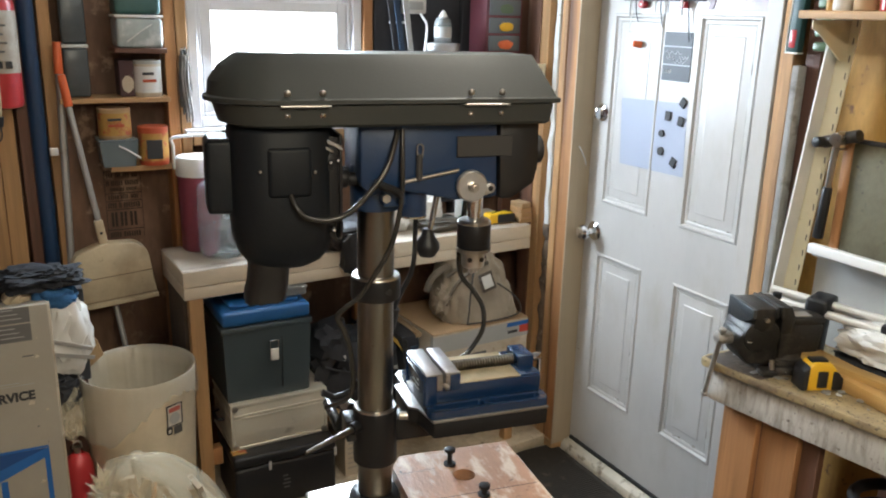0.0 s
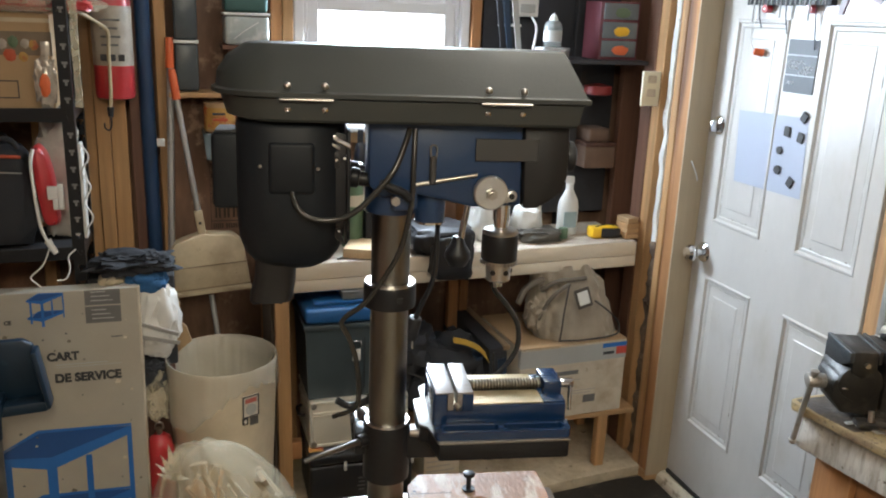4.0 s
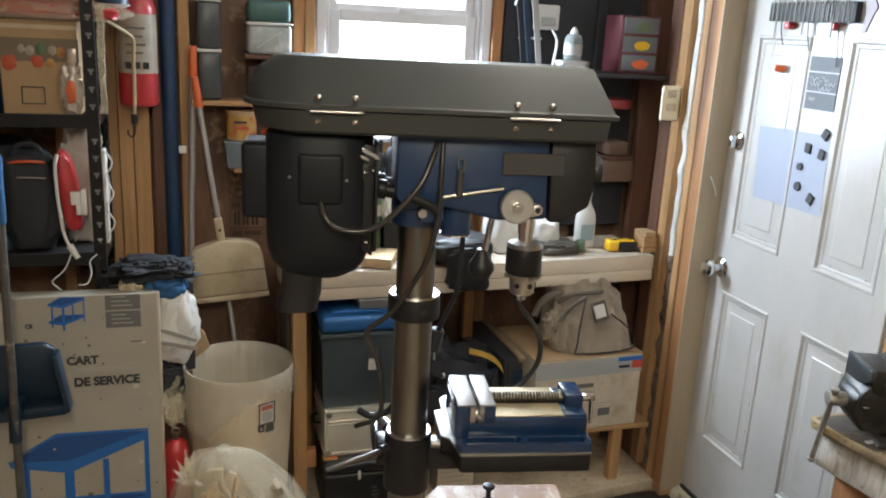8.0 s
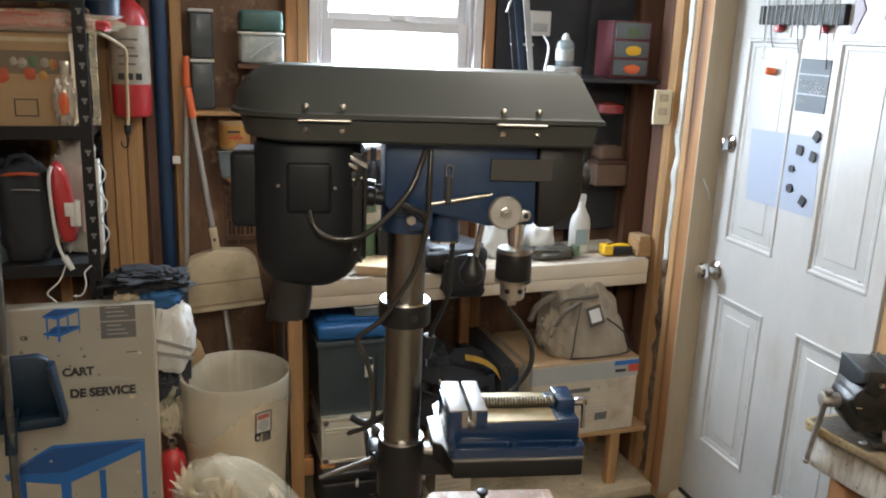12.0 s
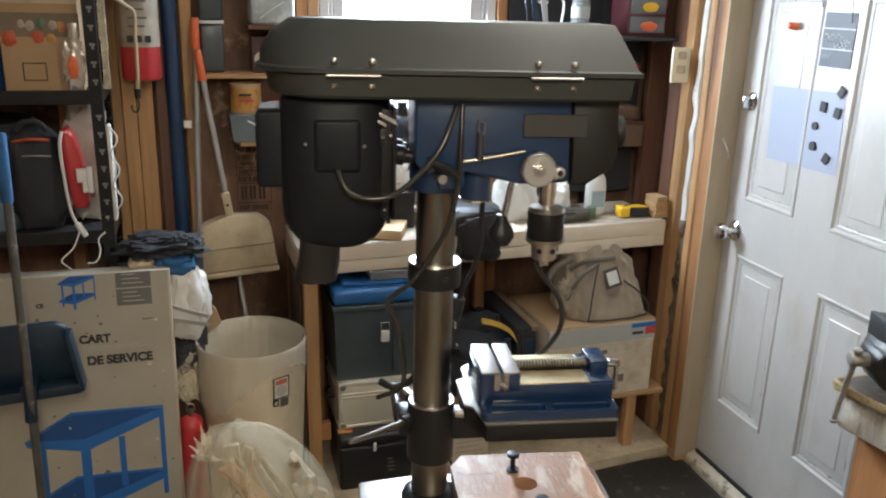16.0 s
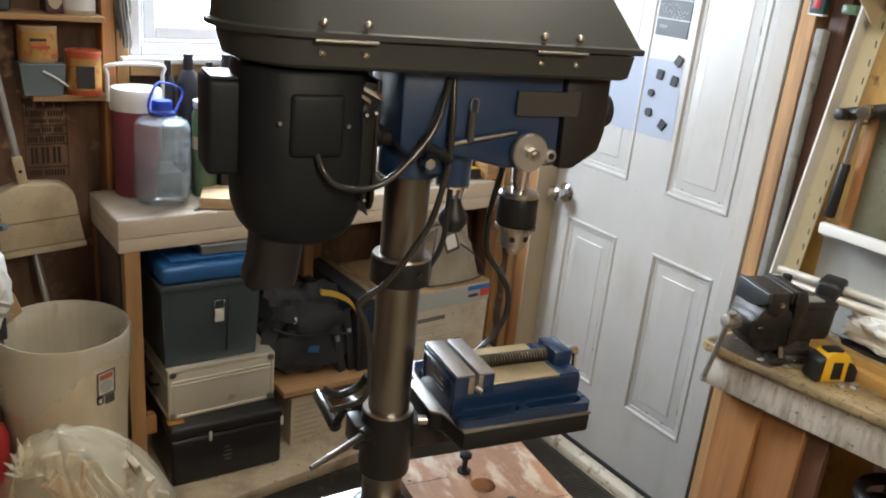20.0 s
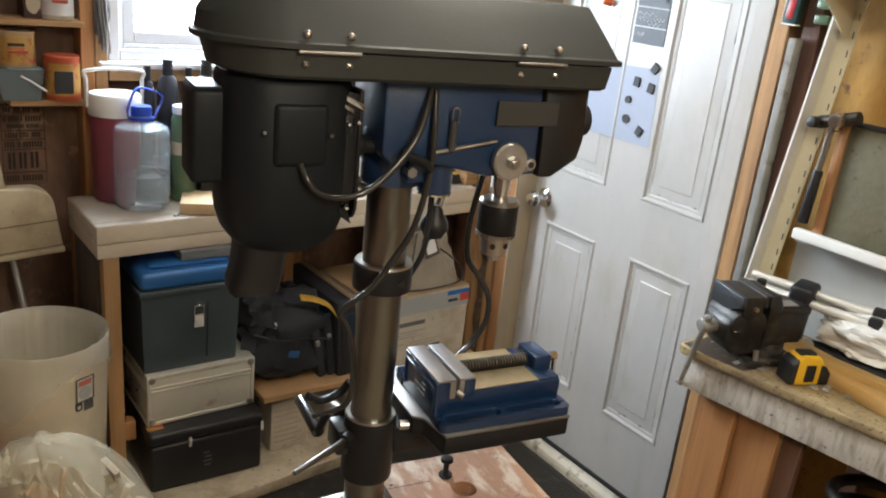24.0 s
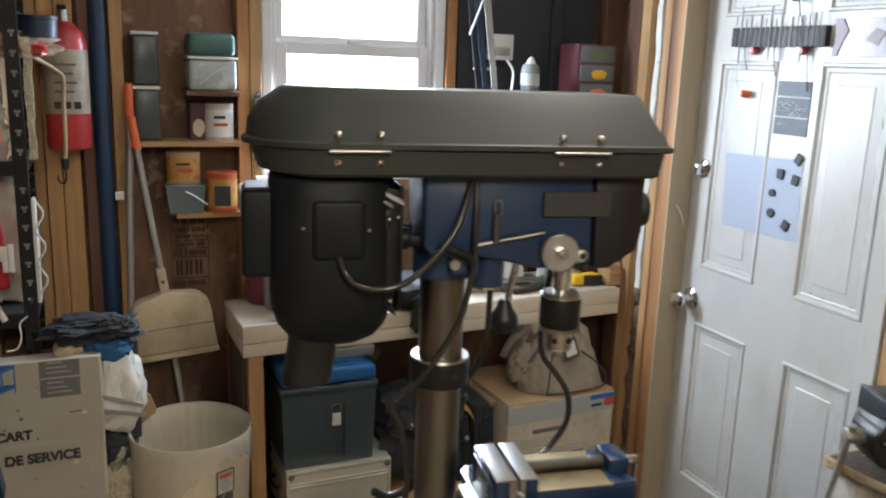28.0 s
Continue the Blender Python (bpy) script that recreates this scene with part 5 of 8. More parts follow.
part("side_flap", lump((1.468, 2.665, 0.668), (0.050, 0.040, 0.060), 0.35, 3.0, 4, 15, None, 0.8, crease=0.16), CANVAS, bag)
part("tag_patch", box((-0.030, -0.004, -0.036), (0.030, 0.0, 0.036), 0.003, 1), surf("dark_patch", (0.09, 0.075, 0.06), 0.8), bag, m=pose(1.600, 2.578, 0.748, -14, -14, 2))
part("tag", box((-0.021, -0.006, -0.024), (0.021, -0.003, 0.024), 0.001, 1), PLASTIC_WHITE, bag, "white woven tag", m=pose(1.600, 2.578, 0.748, -14, -14, 2))
for pts in ([(1.555, 2.605, 0.79), (1.530, 2.580, 0.70), (1.520, 2.570, 0.63), (1.515, 2.572, 0.588)], [(1.655, 2.590, 0.73), (1.710, 2.580, 0.69), (1.755, 2.580, 0.64), (1.750, 2.580, 0.595), (1.62, 2.568, 0.588), (1.515, 2.572, 0.590)]):
    part("piping", tube(pts, 0.0032, 8), surf("dark_piping", (0.05, 0.045, 0.04), 0.8) if "dark_piping" not in bpy.data.materials else bpy.data.materials["dark_piping"], bag)
part("handle", tube([(1.47, 2.66, 0.760), (1.52, 2.64, 0.795), (1.58, 2.635, 0.800), (1.64, 2.645, 0.80)], 0.008, 8), DARK_CANVAS, bag)

# ---- things on the bench ----
TOP = 0.9077


def bench_z(x):
    return TOP + 0.01047 * (x - 0.505) + 0.0006


cool = thing("water_cooler", "maroon cylindrical drink cooler with a white lid and bail", "cooler", pose(0.622, 2.872, bench_z(0.70)))
part("cooler_body", lathe([(0.064, 0), (0.067, 0.004), (0.071, 0.22), (0.072, 0.262)], 36), RED_DULL, cool)
part("cooler_lid", lathe([(0.076, 0.262), (0.077, 0.268), (0.076, 0.318), (0.070, 0.326), (0.0, 0.328)], 36, close=False), PLASTIC_WHITE, cool)
part("bail", tube([(-0.079, 0, 0.285), (-0.080, 0, 0.36), (-0.074, 0, 0.392), (0.074, 0, 0.392), (0.080, 0, 0.36), (0.079, 0, 0.285)], 0.0058, 10, 5), PLASTIC_WHITE, cool)
jug = thing("water_jug", "clear plastic water jug with a blue cap, part full", "jug", pose(0.668, 2.762, bench_z(0.78)))
prof = [(0.058, 0.0), (0.072, 0.003), (0.079, 0.014)]
for i in range(7):
    z = 0.024 + 0.026 * i
    prof += [(0.080, z), (0.0805, z + 0.008), (0.080, z + 0.016), (0.0768, z + 0.019), (0.0768, z + 0.022)]
prof += [(0.081, 0.214), (0.080, 0.230), (0.073, 0.245), (0.055, 0.256), (0.036, 0.262), (0.030, 0.266), (0.030, 0.282)]
part("jug_shell", lathe(prof, 48), WATER, jug, angle=24)
part("water", lathe([(0.052, 0.003), (0.070, 0.006), (0.0755, 0.016), (0.0745, 0.060), (0.0745, 0.105), (0.0, 0.1052)], 40, close=False), POND, jug, "clear water, less than half full")
part("jug_collar", lathe([(0.031, 0.266), (0.036, 0.268), (0.036, 0.274), (0.031, 0.276)], 28), JUG_BLUE, jug)
cap = part("jug_cap", lathe([(0.028, 0.276), (0.029, 0.279), (0.0285, 0.302), (0.0265, 0.307), (0.0, 0.3075)], 32, close=False), JUG_BLUE, jug)
for i in range(24):
    part("cap_rib", box((-0.0009, -0.0297, 0.281), (0.0009, -0.0280, 0.301)), JUG_BLUE, cap, m=pose(0, 0, 0, 0, 0, 15 * i))
band = []
for p in spline([(-0.036, 0.002, 0.270), (-0.037, 0.004, 0.296), (-0.022, 0.008, 0.338), (-0.010, 0.010, 0.353), (0.004, 0.010, 0.358), (0.044, 0.008, 0.346), (0.060, 0.006, 0.334), (0.059, 0.004, 0.318), (0.046, 0.003, 0.292), (0.036, 0.002, 0.270)], 5):
    band.append([(p.x, p.y - 0.009, p.z - 0.0018), (p.x, p.y + 0.009, p.z - 0.0018), (p.x * 1.05, p.y + 0.009, p.z + 0.0022), (p.x * 1.05, p.y - 0.009, p.z + 0.0022)])
part("jug_handle", loft(band), JUG_BLUE, jug, "flat blue carrying strap")
offcut = solo("wood_offcut", box((-0.052, -0.075, 0), (0.052, 0.075, 0.034), 0.003), surf("fresh_pine", (0.62, 0.45, 0.26), 0.65, 0, 0.15, 24, 120, 0.06, stretch=(1, 0.06, 1)), "pale offcut of pine on the bench", "wood block", pose(0.820, 2.700, bench_z(0.93), 0, 0, -22))
solo("pencil", rod((0, 0, 0.004), (0.09, 0.075, 0.004), 0.0038, seg=8), GREY_STEEL, "dark grey scriber lying on the bench", "tool", pose(0.722, 2.634, bench_z(0.82)))
for x, y, r, hh, mt in ((0.722, 2.885, 0.022, 0.405, NYLON), (0.783, 2.880, 0.032, 0.425, NYLON), (0.850, 2.885, 0.022, 0.400, BLACK), (0.905, 2.88, 0.036, 0.425, NYLON)):
    b = thing("spray_can", "dark spray can standing below the window", "can", pose(x, y, bench_z(x + 0.1)), "cans below the window")
    part("can", lathe([(r * 0.9, 0), (r, 0.006), (r, hh * 0.78), (r * 0.8, hh * 0.86), (r * 0.45, hh * 0.89)], 24), mt, b)
    part("cap", lathe([(r * 0.48, hh * 0.88), (r * 0.5, hh * 0.9), (r * 0.46, hh), (0, hh)], 20, close=False), BLACK, b)
gj = thing("glass_jar", "greenish jar with a white lid and pale label", "jar", pose(0.805, 2.795, bench_z(0.9)))
part("jar_body", lathe([(0.034, 0), (0.038, 0.005), (0.038, 0.255), (0.030, 0.275)], 26), GREEN, gj)
part("jar_lid", lathe([(0.033, 0.275), (0.034, 0.278), (0.034, 0.298), (0.0, 0.300)], 26, close=False), PLASTIC_WHITE, gj)
part("jar_label", lathe([(0.0384, 0.15), (0.0384, 0.19)], 26, close=False), CARTON_WHITE, gj)
pb = thing("parts_bin", "black plastic parts bin on the bench", "bin", pose(0.885, 2.795, bench_z(0.97)))
part("bin_body", prism([(-0.034, 0.0), (0.034, 0.0), (0.042, 0.13), (0.038, 0.13), (0.031, 0.006), (-0.031, 0.006), (-0.038, 0.13), (-0.042, 0.13)], -0.035, 0.035, "y", 0.001), BLACK, pb)
part("bin_end", box((-0.038, -0.037, 0.0), (0.038, -0.034, 0.128), 0.001, 1), BLACK, pb)
part("bin_end", box((-0.038, 0.034, 0.0), (0.038, 0.037, 0.128), 0.001, 1), BLACK, pb)
solo("crumpled_paper", lump((0.872, 2.797, 1.092), (0.036, 0.032, 0.075), 0.35, 3.0, 4, 41, None, 0.9, crease=0.2), PLASTIC_WHITE, "crumpled white paper stuffed in the parts bin", "paper")
nb = thing("note_box", "stack of two small boxes behind the offcut", "box", pose(0.93, 2.80, bench_z(1.0), 0, 0, -12))
part("lower_box", box((0, 0, 0), (0.11, 0.08, 0.045), 0.002), surf("dark_card", (0.16, 0.13, 0.11), 0.7), nb)
part("upper_box", box((0.005, 0.004, 0.0455), (0.108, 0.076, 0.06), 0.002), CARTON_WHITE, nb)
mug = thing("enamel_mug", "white mug with a dark rim on the bench", "mug", pose(0.90, 2.865, bench_z(0.99)))
part("mug_body", lathe([(0.030, 0.0), (0.035, 0.004), (0.037, 0.19), (0.033, 0.19), (0.031, 0.01)], 24), PLASTIC_WHITE, mug)
part("mug_handle", tube([(0.036, 0, 0.15), (0.058, 0, 0.14), (0.058, 0, 0.08), (0.036, 0, 0.07)], 0.005), PLASTIC_WHITE, mug)
tb = thing("tool_bag", "black zipped tool pouch hanging over the bench edge", "pouch")
part("pouch", lump((1.095, 2.70, 0.960), (0.115, 0.105, 0.050), 0.12, 2.0, 4, 21, 0.9145, 0.45, crease=0.03), BLACK, tb)
part("pouch_flap", lump((1.115, 2.600, 0.910), (0.078, 0.022, 0.078), 0.14, 2.0, 4, 23, None, 0.40, crease=0.03), BLACK, tb)
part("zip", tube([(1.07, 2.593, 0.945), (1.12, 2.590, 0.915), (1.165, 2.60, 0.870)], 0.0022, 6), STEEL, tb)
for cx, cy, sx, sy, sz, sd in ((1.315, 2.80, 0.080, 0.06, 0.100, 31), (1.47, 2.79, 0.055, 0.06, 0.080, 33)):
    solo("plastic_bag", lump((0, 0, sz * 0.8), (sx, sy, sz), 0.22, 2.0, 4, sd, 0.0, 0.8, crease=0.05), PLASTIC_WHITE, "crumpled white plastic bag on the bench", "bag", pose(cx, cy, bench_z(cx + 0.06)), "bags on the bench")
clamp = thing("grey_gadget", "dark cast gadget lying on the bench", "tool", pose(1.50, 2.735, bench_z(1.58)))
part("gadget_body", lump((0, 0, 0.022), (0.085, 0.05, 0.026), 0.35, 2.5, 3, 41, 0.0, 0.7), surf("dusty_iron", (0.10, 0.09, 0.075), 0.6, 0.3), clamp)
part("gadget_knob", lathe([(0.016, 0), (0.018, 0.01), (0.012, 0.05), (0.0, 0.055)], 18, pose(-0.03, 0.02, 0.035), close=False), BLACK, clamp)
spray = thing("spray_bottle", "white trigger bottle with a faded label", "bottle", pose(1.645, 2.80, bench_z(1.69)) @ Matrix.Diagonal((1, 1, 0.88, 1)))
part("bottle_body", loft([[(r * math.cos(a) * 0.042, r * math.sin(a) * 0.028, z) for a in [2 * math.pi * i / 24 for i in range(24)]] for r, z in ((0.9, 0), (1.0, 0.01), (1.0, 0.12), (0.9, 0.15), (0.5, 0.185), (0.36, 0.20))]), PLASTIC_WHITE, spray)
part("neck", rod((0, 0, 0.20), (0, 0, 0.225), 0.015), PLASTIC_WHITE, spray)
part("trigger_head", prism([(-0.014, 0.225), (0.016, 0.225), (0.014, 0.255), (-0.03, 0.258), (-0.03, 0.245)], -0.009, 0.009, "y", 0.002), PLASTIC_WHITE, spray)
part("label", box((-0.028, -0.0295, 0.035), (0.024, -0.0262, 0.105)), surf("teal_label", (0.35, 0.45, 0.48), 0.5), spray)
solo("green_tin", lathe([(0.017, 0), (0.018, 0.003), (0.018, 0.036), (0.015, 0.040), (0.0, 0.040)], 20, close=False), GREEN, "small green tin beside the spray bottle", "tin", pose(1.605, 2.745, bench_z(1.66)))
dmm = thing("yellow_multimeter", "yellow meter with a dark face lying on its back", "meter", pose(1.705, 2.705, bench_z(1.80), 0, 0, -4))
part("meter_case", box((0, 0, 0), (0.115, 0.055, 0.042), 0.010, 3), YELLOW, dmm)
part("meter_face", box((0.038, -0.004, 0.003), (0.1165, 0.008, 0.0395), 0.006), BLACK, dmm)
part("test_lead", tube([(0.02, 0.02, 0.042), (0.05, 0.0, 0.055), (0.09, 0.02, 0.048), (0.12, 0.03, 0.02), (0.125, 0.0, 0.004)], 0.002, 8), LINE, dmm)
for i, (dx, w, mt) in enumerate(((0.0, 0.058, STUD_X), (0.004, 0.055, STUD_X), (0.002, 0.057, STUD_X), (0.006, 0.05, CARTON))):
    solo("wood_slip", box((0, 0, 0), (w, 0.07, 0.0195), 0.002, 1), mt, "short slip of pine in a small stack", "wood block", pose(1.832 + dx, 2.675, bench_z(1.885) + i * 0.0202, 0, 0, 3 * i), "stack of slips")

# ---- shelf bay left of the window ----
solo("wall_shelf", box((0.211, 2.90, 1.418), (0.550, 3.045, 1.434), 0.002, 1), STUD_X, "pine shelf fixed between two studs", "shelf")
solo("wall_ledge", box((0.345, 2.905, 1.19), (0.550, 3.045, 1.208), 0.002, 1), STUD_X, "short pine ledge under a shelf", "shelf")


def tin(name, x, y, z, r, hh, body, label_mat, label, cat, lid=None, lines=2):
    t = thing(name, label, cat, pose(x, y, z + 0.0006))
    part("tin_body", lathe([(r * 0.97, 0), (r, 0.003), (r, hh * 0.93), (r * 0.98, hh)], 30), body, t)
    part("tin_label", lathe([(r * 1.006, hh * 0.12), (r * 1.006, hh * 0.86)], 30, close=False), label_mat, t)
    part("tin_lid", lathe([(r * 1.02, hh * 0.93), (r * 1.03, hh * 0.95), (r * 1.0, hh * 1.02), (0, hh * 1.02)], 30, close=False), lid or body, t)
    for i in range(lines):
        part("print_bar", box((-r * 0.5, -r * 1.03, hh * (0.42 + 0.2 * i)), (r * (0.45 - 0.15 * i), -r * 0.88, hh * (0.50 + 0.2 * i)), 0.0), INK if i else TIN_RED, t)
    return t


tray2 = thing("plastic_bin", "smoky clear plastic bin on the ledge", "bin", pose(0.312, 2.885, 1.2086))
part("bin_body", loft([[(0.012, 0.01, 0), (0.112, 0.01, 0), (0.112, 0.12, 0), (0.012, 0.12, 0)], [(0.002, 0, 0.088), (0.122, 0, 0.088), (0.122, 0.13, 0.088), (0.002, 0.13, 0.088)]]), SMOKE, tray2)
part("bin_rim", box((0, -0.002, 0.086), (0.124, 0.132, 0.091), 0.002), SMOKE, tray2)
part("bail_wire", tube([(0.06, -0.003, 0.072), (0.09, -0.008, 0.055), (0.125, -0.010, 0.030)], 0.003, 8), PLASTIC_WHITE, tray2)
tin("coffee_tin", 0.372, 2.945, 1.300, 0.052, 0.098, CARTON, TIN_YELLOW, "worn yellow and red round tin", "tin")
tub = tin("paint_tub", 0.489, 2.925, 1.2085, 0.049, 0.125, TIN_RED, TIN_YELLOW, "red tub with a yellow and black label", "tub", TIN_RED, 0)
for da, w, mt in ((-6, 0.050, INK), (-36, 0.010, TIN_YELLOW), (24, 0.010, TIN_YELLOW)):
    part("label_strip", box((-w / 2, 0.0, -0.032), (w / 2, 0.006, 0.032), 0.001, 1), mt, tub, m=pose(0, 0, 0, 0, 0, da) @ pose(0, -0.0505, 0.055))
jar = tin("white_jar", 0.488, 2.945, 1.434, 0.044, 0.115, CARTON_WHITE, PLASTIC_WHITE, "white jar with a written label", "jar", GREY_PANEL)
mb = thing("maroon_carton", "dark maroon carton with a pale picture on its face", "box", pose(0.398, 2.94, 1.4346))
part("carton", box((0, 0, 0), (0.048, 0.09, 0.118), 0.002, 1), surf("maroon_card", (0.07, 0.03, 0.032), 0.6), mb)
part("pale_picture", lump((0.026, -0.0005, 0.040), (0.018, 0.0015, 0.028), 0.2, 2.0, 3, 55, None, 0.9), CARTON_WHITE, mb)
hb = thing("hanging_bin", "smoky clear bin with a lid on an upper shelf", "bin", pose(0.395, 2.90, 1.5925))
part("bin_body", box((0, 0, 0.0), (0.145, 0.13, 0.095), 0.012, 3), MILKY, hb)
part("bin_lid", box((-0.003, -0.003, 0.095), (0.148, 0.133, 0.104), 0.003), PLASTIC_WHITE, hb)
part("wire_handle", tube([(0.03, -0.004, 0.02), (0.07, -0.006, 0.05), (0.11, -0.004, 0.075)], 0.0018, 6), PLASTIC_WHITE, hb)
part("green_tub", box((0.0, 0.0, 0.105), (0.142, 0.12, 0.175), 0.014, 3), surf("sea_green_plastic", (0.05, 0.12, 0.11), 0.4), hb)
solo("upper_ledge", box((0.385, 2.90, 1.576), (0.550, 3.045, 1.592), 0.002, 1), DARK_WOOD_Z, "narrow dark ledge carrying a bin", "shelf")
for z, hh in ((1.4346, 0.157), (1.6022, 0.152)):
    jr = thing("square_jar", "tall smoky square jar with a white lid", "jar", pose(0.232, 2.935, z), "jars in the bay")
    part("jar_body", box((0.002, 0.002, 0.0), (0.078, 0.100, hh), 0.010, 3), DARK_JAR, jr)
    part("jar_lid", box((0.0, 0.0, hh), (0.080, 0.102, hh + 0.010), 0.002), PLASTIC_WHITE, jr)
# printed stencil on the plywood
STENCIL = surf("faded_stencil_ink", (0.055, 0.035, 0.026), 0.8, 0, 0.3, rnd=0)
for z in (1.168, 1.0885, 1.061, 1.0305, 0.958):
    part("stencil_rule", box((0.336, 3.047, z - 0.0012), (0.456, 3.0497, z + 0.0012)), STENCIL, wall_back)
for x in (0.335, 0.4555):
    part("stencil_rule", box((x, 3.0472, 0.925), (x + 0.0016, 3.0496, 1.168)), STENCIL, wall_back)
for z0, z1, spans in ((1.144, 1.160, ((0.343, 0.366), (0.374, 0.392), (0.398, 0.420), (0.427, 0.447))), (1.117, 1.134, ((0.341, 0.352), (0.357, 0.397), (0.404, 0.449))), (1.097, 1.108, ((0.352, 0.400), (0.406, 0.442))),
                      (1.067, 1.083, ((0.345, 0.381), (0.386, 0.412), (0.420, 0.446))), (1.036, 1.055, ((0.342, 0.372), (0.378, 0.388), (0.394, 0.450))), (0.970, 1.021, ((0.350, 0.374), (0.380, 0.406), (0.412, 0.440))), (0.930, 0.949, ((0.343, 0.380), (0.388, 0.446)))):
    for x0, x1 in spans:
        n = max(2, round((x1 - x0) / (0.42 * (z1 - z0))))
        for j in range(n):
            a, w = x0 + (x1 - x0) * j / n, (x1 - x0) / n
            part("stencil_bar", box((a, 3.0474, z0), (a + 0.62 * w, 3.0494, z1)), STENCIL, wall_back)
hang = thing("tool_roll", "grey rope and tools hanging on the window stud", "tools")
part("roll", lump((0.607, 2.93, 1.475), (0.020, 0.022, 0.115), 0.35, 3.0, 4, 51, None, 0.9, crease=0.2), surf("grey_rope", (0.13, 0.13, 0.125), 0.8), hang)
for dx in (-0.008, 0.0, 0.010):
    part("strand", tube([(0.607 + dx, 2.915, 1.57), (0.602 + dx, 2.905, 1.48), (0.612 + dx, 2.91, 1.38), (0.615 + dx, 2.925, 1.345)], 0.003, 8), GREY_STEEL, hang)
part("nail", rod((0.607, 2.962, 1.578), (0.607, 2.90, 1.585), 0.003, seg=8), STEEL, hang)

# ---- broom, upright dust pan and the boards in the corner ----
pole = thing("broom_pole", "grey broom pole with an orange grip leaning on the wall", "broom")
part("pole", rod((0.160, 2.80, 0.02), (0.219, 2.938, 1.52), 0.0115, seg=16), GREY_STEEL, pole)
part("grip", rod((0.2175, 2.935, 1.51), (0.2205, 2.941, 1.61), 0.0145, 0.0125, 16, 0.003), ORANGE, pole)
part("pole_collar", rod((0.186, 2.862, 0.68 + 0.0), (0.188, 2.867, 0.74), 0.0135, seg=16), GREY_STEEL, pole)
part("pole_clip", box((0.165, 2.868, 1.262), (0.190, 2.886, 1.286), 0.002), PLASTIC_WHITE, pole)
part("broom_head", box((0.08, 2.74, 0.0), (0.24, 2.80, 0.06), 0.01), BLACK, pole)
dp = thing("upright_dustpan", "dusty beige upright dust pan with an orange grip, hung up", "dustpan")
part("handle_tube", rod((0.2335, 2.905, 1.42), (0.288, 2.860, 1.03), 0.010, seg=16), GREY_STEEL, dp)
part("grip", rod((0.2225, 2.914, 1.51), (0.2345, 2.904, 1.41), 0.0125, 0.0145, 16, 0.003), ORANGE, dp)
sk = part("socket", box((-0.014, -0.012, -0.10), (0.014, 0.012, 0.015), 0.005), TAN_PLASTIC, dp, m=pose(0.287, 2.858, 1.030, 0, -8, 0))
part("socket_hole", rod((0, -0.0115, -0.028), (0, -0.0135, -0.028), 0.005, seg=12), BLACK, sk)
pan = [(0.186, 0.905), (0.208, 0.936), (0.278, 0.962), (0.300, 0.966), (0.395, 0.962), (0.424, 0.940), (0.434, 0.920), (0.456, 0.766), (0.186, 0.744)]
part("pan_shell", prism(pan, 2.835, 2.90, "y", 0.010), TAN_PLASTIC, dp)
GRIME_LINE = surf("grime_line", (0.2, 0.15, 0.1), 0.8)
part("pan_seam", prism([(0.190, 0.846), (0.442, 0.866), (0.442, 0.8635), (0.190, 0.8435)], 2.8325, 2.836, "y"), GRIME_LINE, dp)
part("pan_lip", prism([(0.187, 0.760), (0.455, 0.782), (0.456, 0.766), (0.186, 0.744)], 2.826, 2.8345, "y", 0.002), TAN_PLASTIC, dp, "worn lower lip")
part("lip_line", prism([(0.190, 0.7655), (0.453, 0.7875), (0.453, 0.7855), (0.190, 0.7635)], 2.8322, 2.836, "y"), GRIME_LINE, dp)
part("lower_pole", rod((0.320, 2.875, 0.735), (0.345, 2.80, 0.50), 0.0095, seg=14), GREY_STEEL, dp)

for x, y, z0, z1, w, dy in ((-0.062, 2.94, 0.02, 2.0, 0.040, 0.02), (-0.020, 2.935, 0.02, 1.9, 0.042, 0.025), (0.024, 2.938, 0.02, 2.05, 0.050, 0.02)):
    solo("pine_plank", box((x, y - dy, z0), (x + w, y, z1), 0.002, 1), PLANK_Z, "pine plank leaning upright in the corner", "plank", None, "planks in the corner")
solo("blue_pole", rod((0.145, 2.925, 0.0), (0.138, 2.93, 2.2), 0.024, seg=20), surf("navy_pole_paint", (0.013, 0.042, 0.105), 0.45), "dark blue steel pole standing in the corner", "pole")
solo("dark_board", box((0.085, 2.93, 0.0), (0.128, 2.957, 2.1), 0.002, 1), DARK_WOOD_Z, "dark wooden board standing in the corner", "board")

ext = thing("fire_extinguisher", "red fire extinguisher with a white label, hung on the wall", "extinguisher", pose(0.050, 2.865, 1.418))
part("cylinder", lathe([(0.045, 0), (0.056, 0.004), (0.060, 0.015), (0.060, 0.300), (0.050, 0.335), (0.026, 0.358), (0.018, 0.362)], 36), RED, ext)
part("label", lathe([(0.0605, 0.105), (0.0605, 0.285)], 36, close=False), LABEL_GREY, ext, "aged white instruction label")
for i in range(3):
    part("pictogram", box((-0.034 + i * 0.026, -0.0615, 0.120), (-0.016 + i * 0.026, -0.045, 0.140)), INK, ext)
for i in range(4):
    part("print_bar", box((-0.03, -0.0615, 0.165 + i * 0.025), (0.02 + 0.008 * (i % 2), -0.05, 0.171 + i * 0.025)), GREY_INK, ext)
part("valve", rod((0, 0, 0.36), (0, 0, 0.40), 0.014), STEEL, ext)
part("lever", box((-0.012, -0.09, 0.395), (0.012, 0.02, 0.405), 0.003), BLACK, ext)
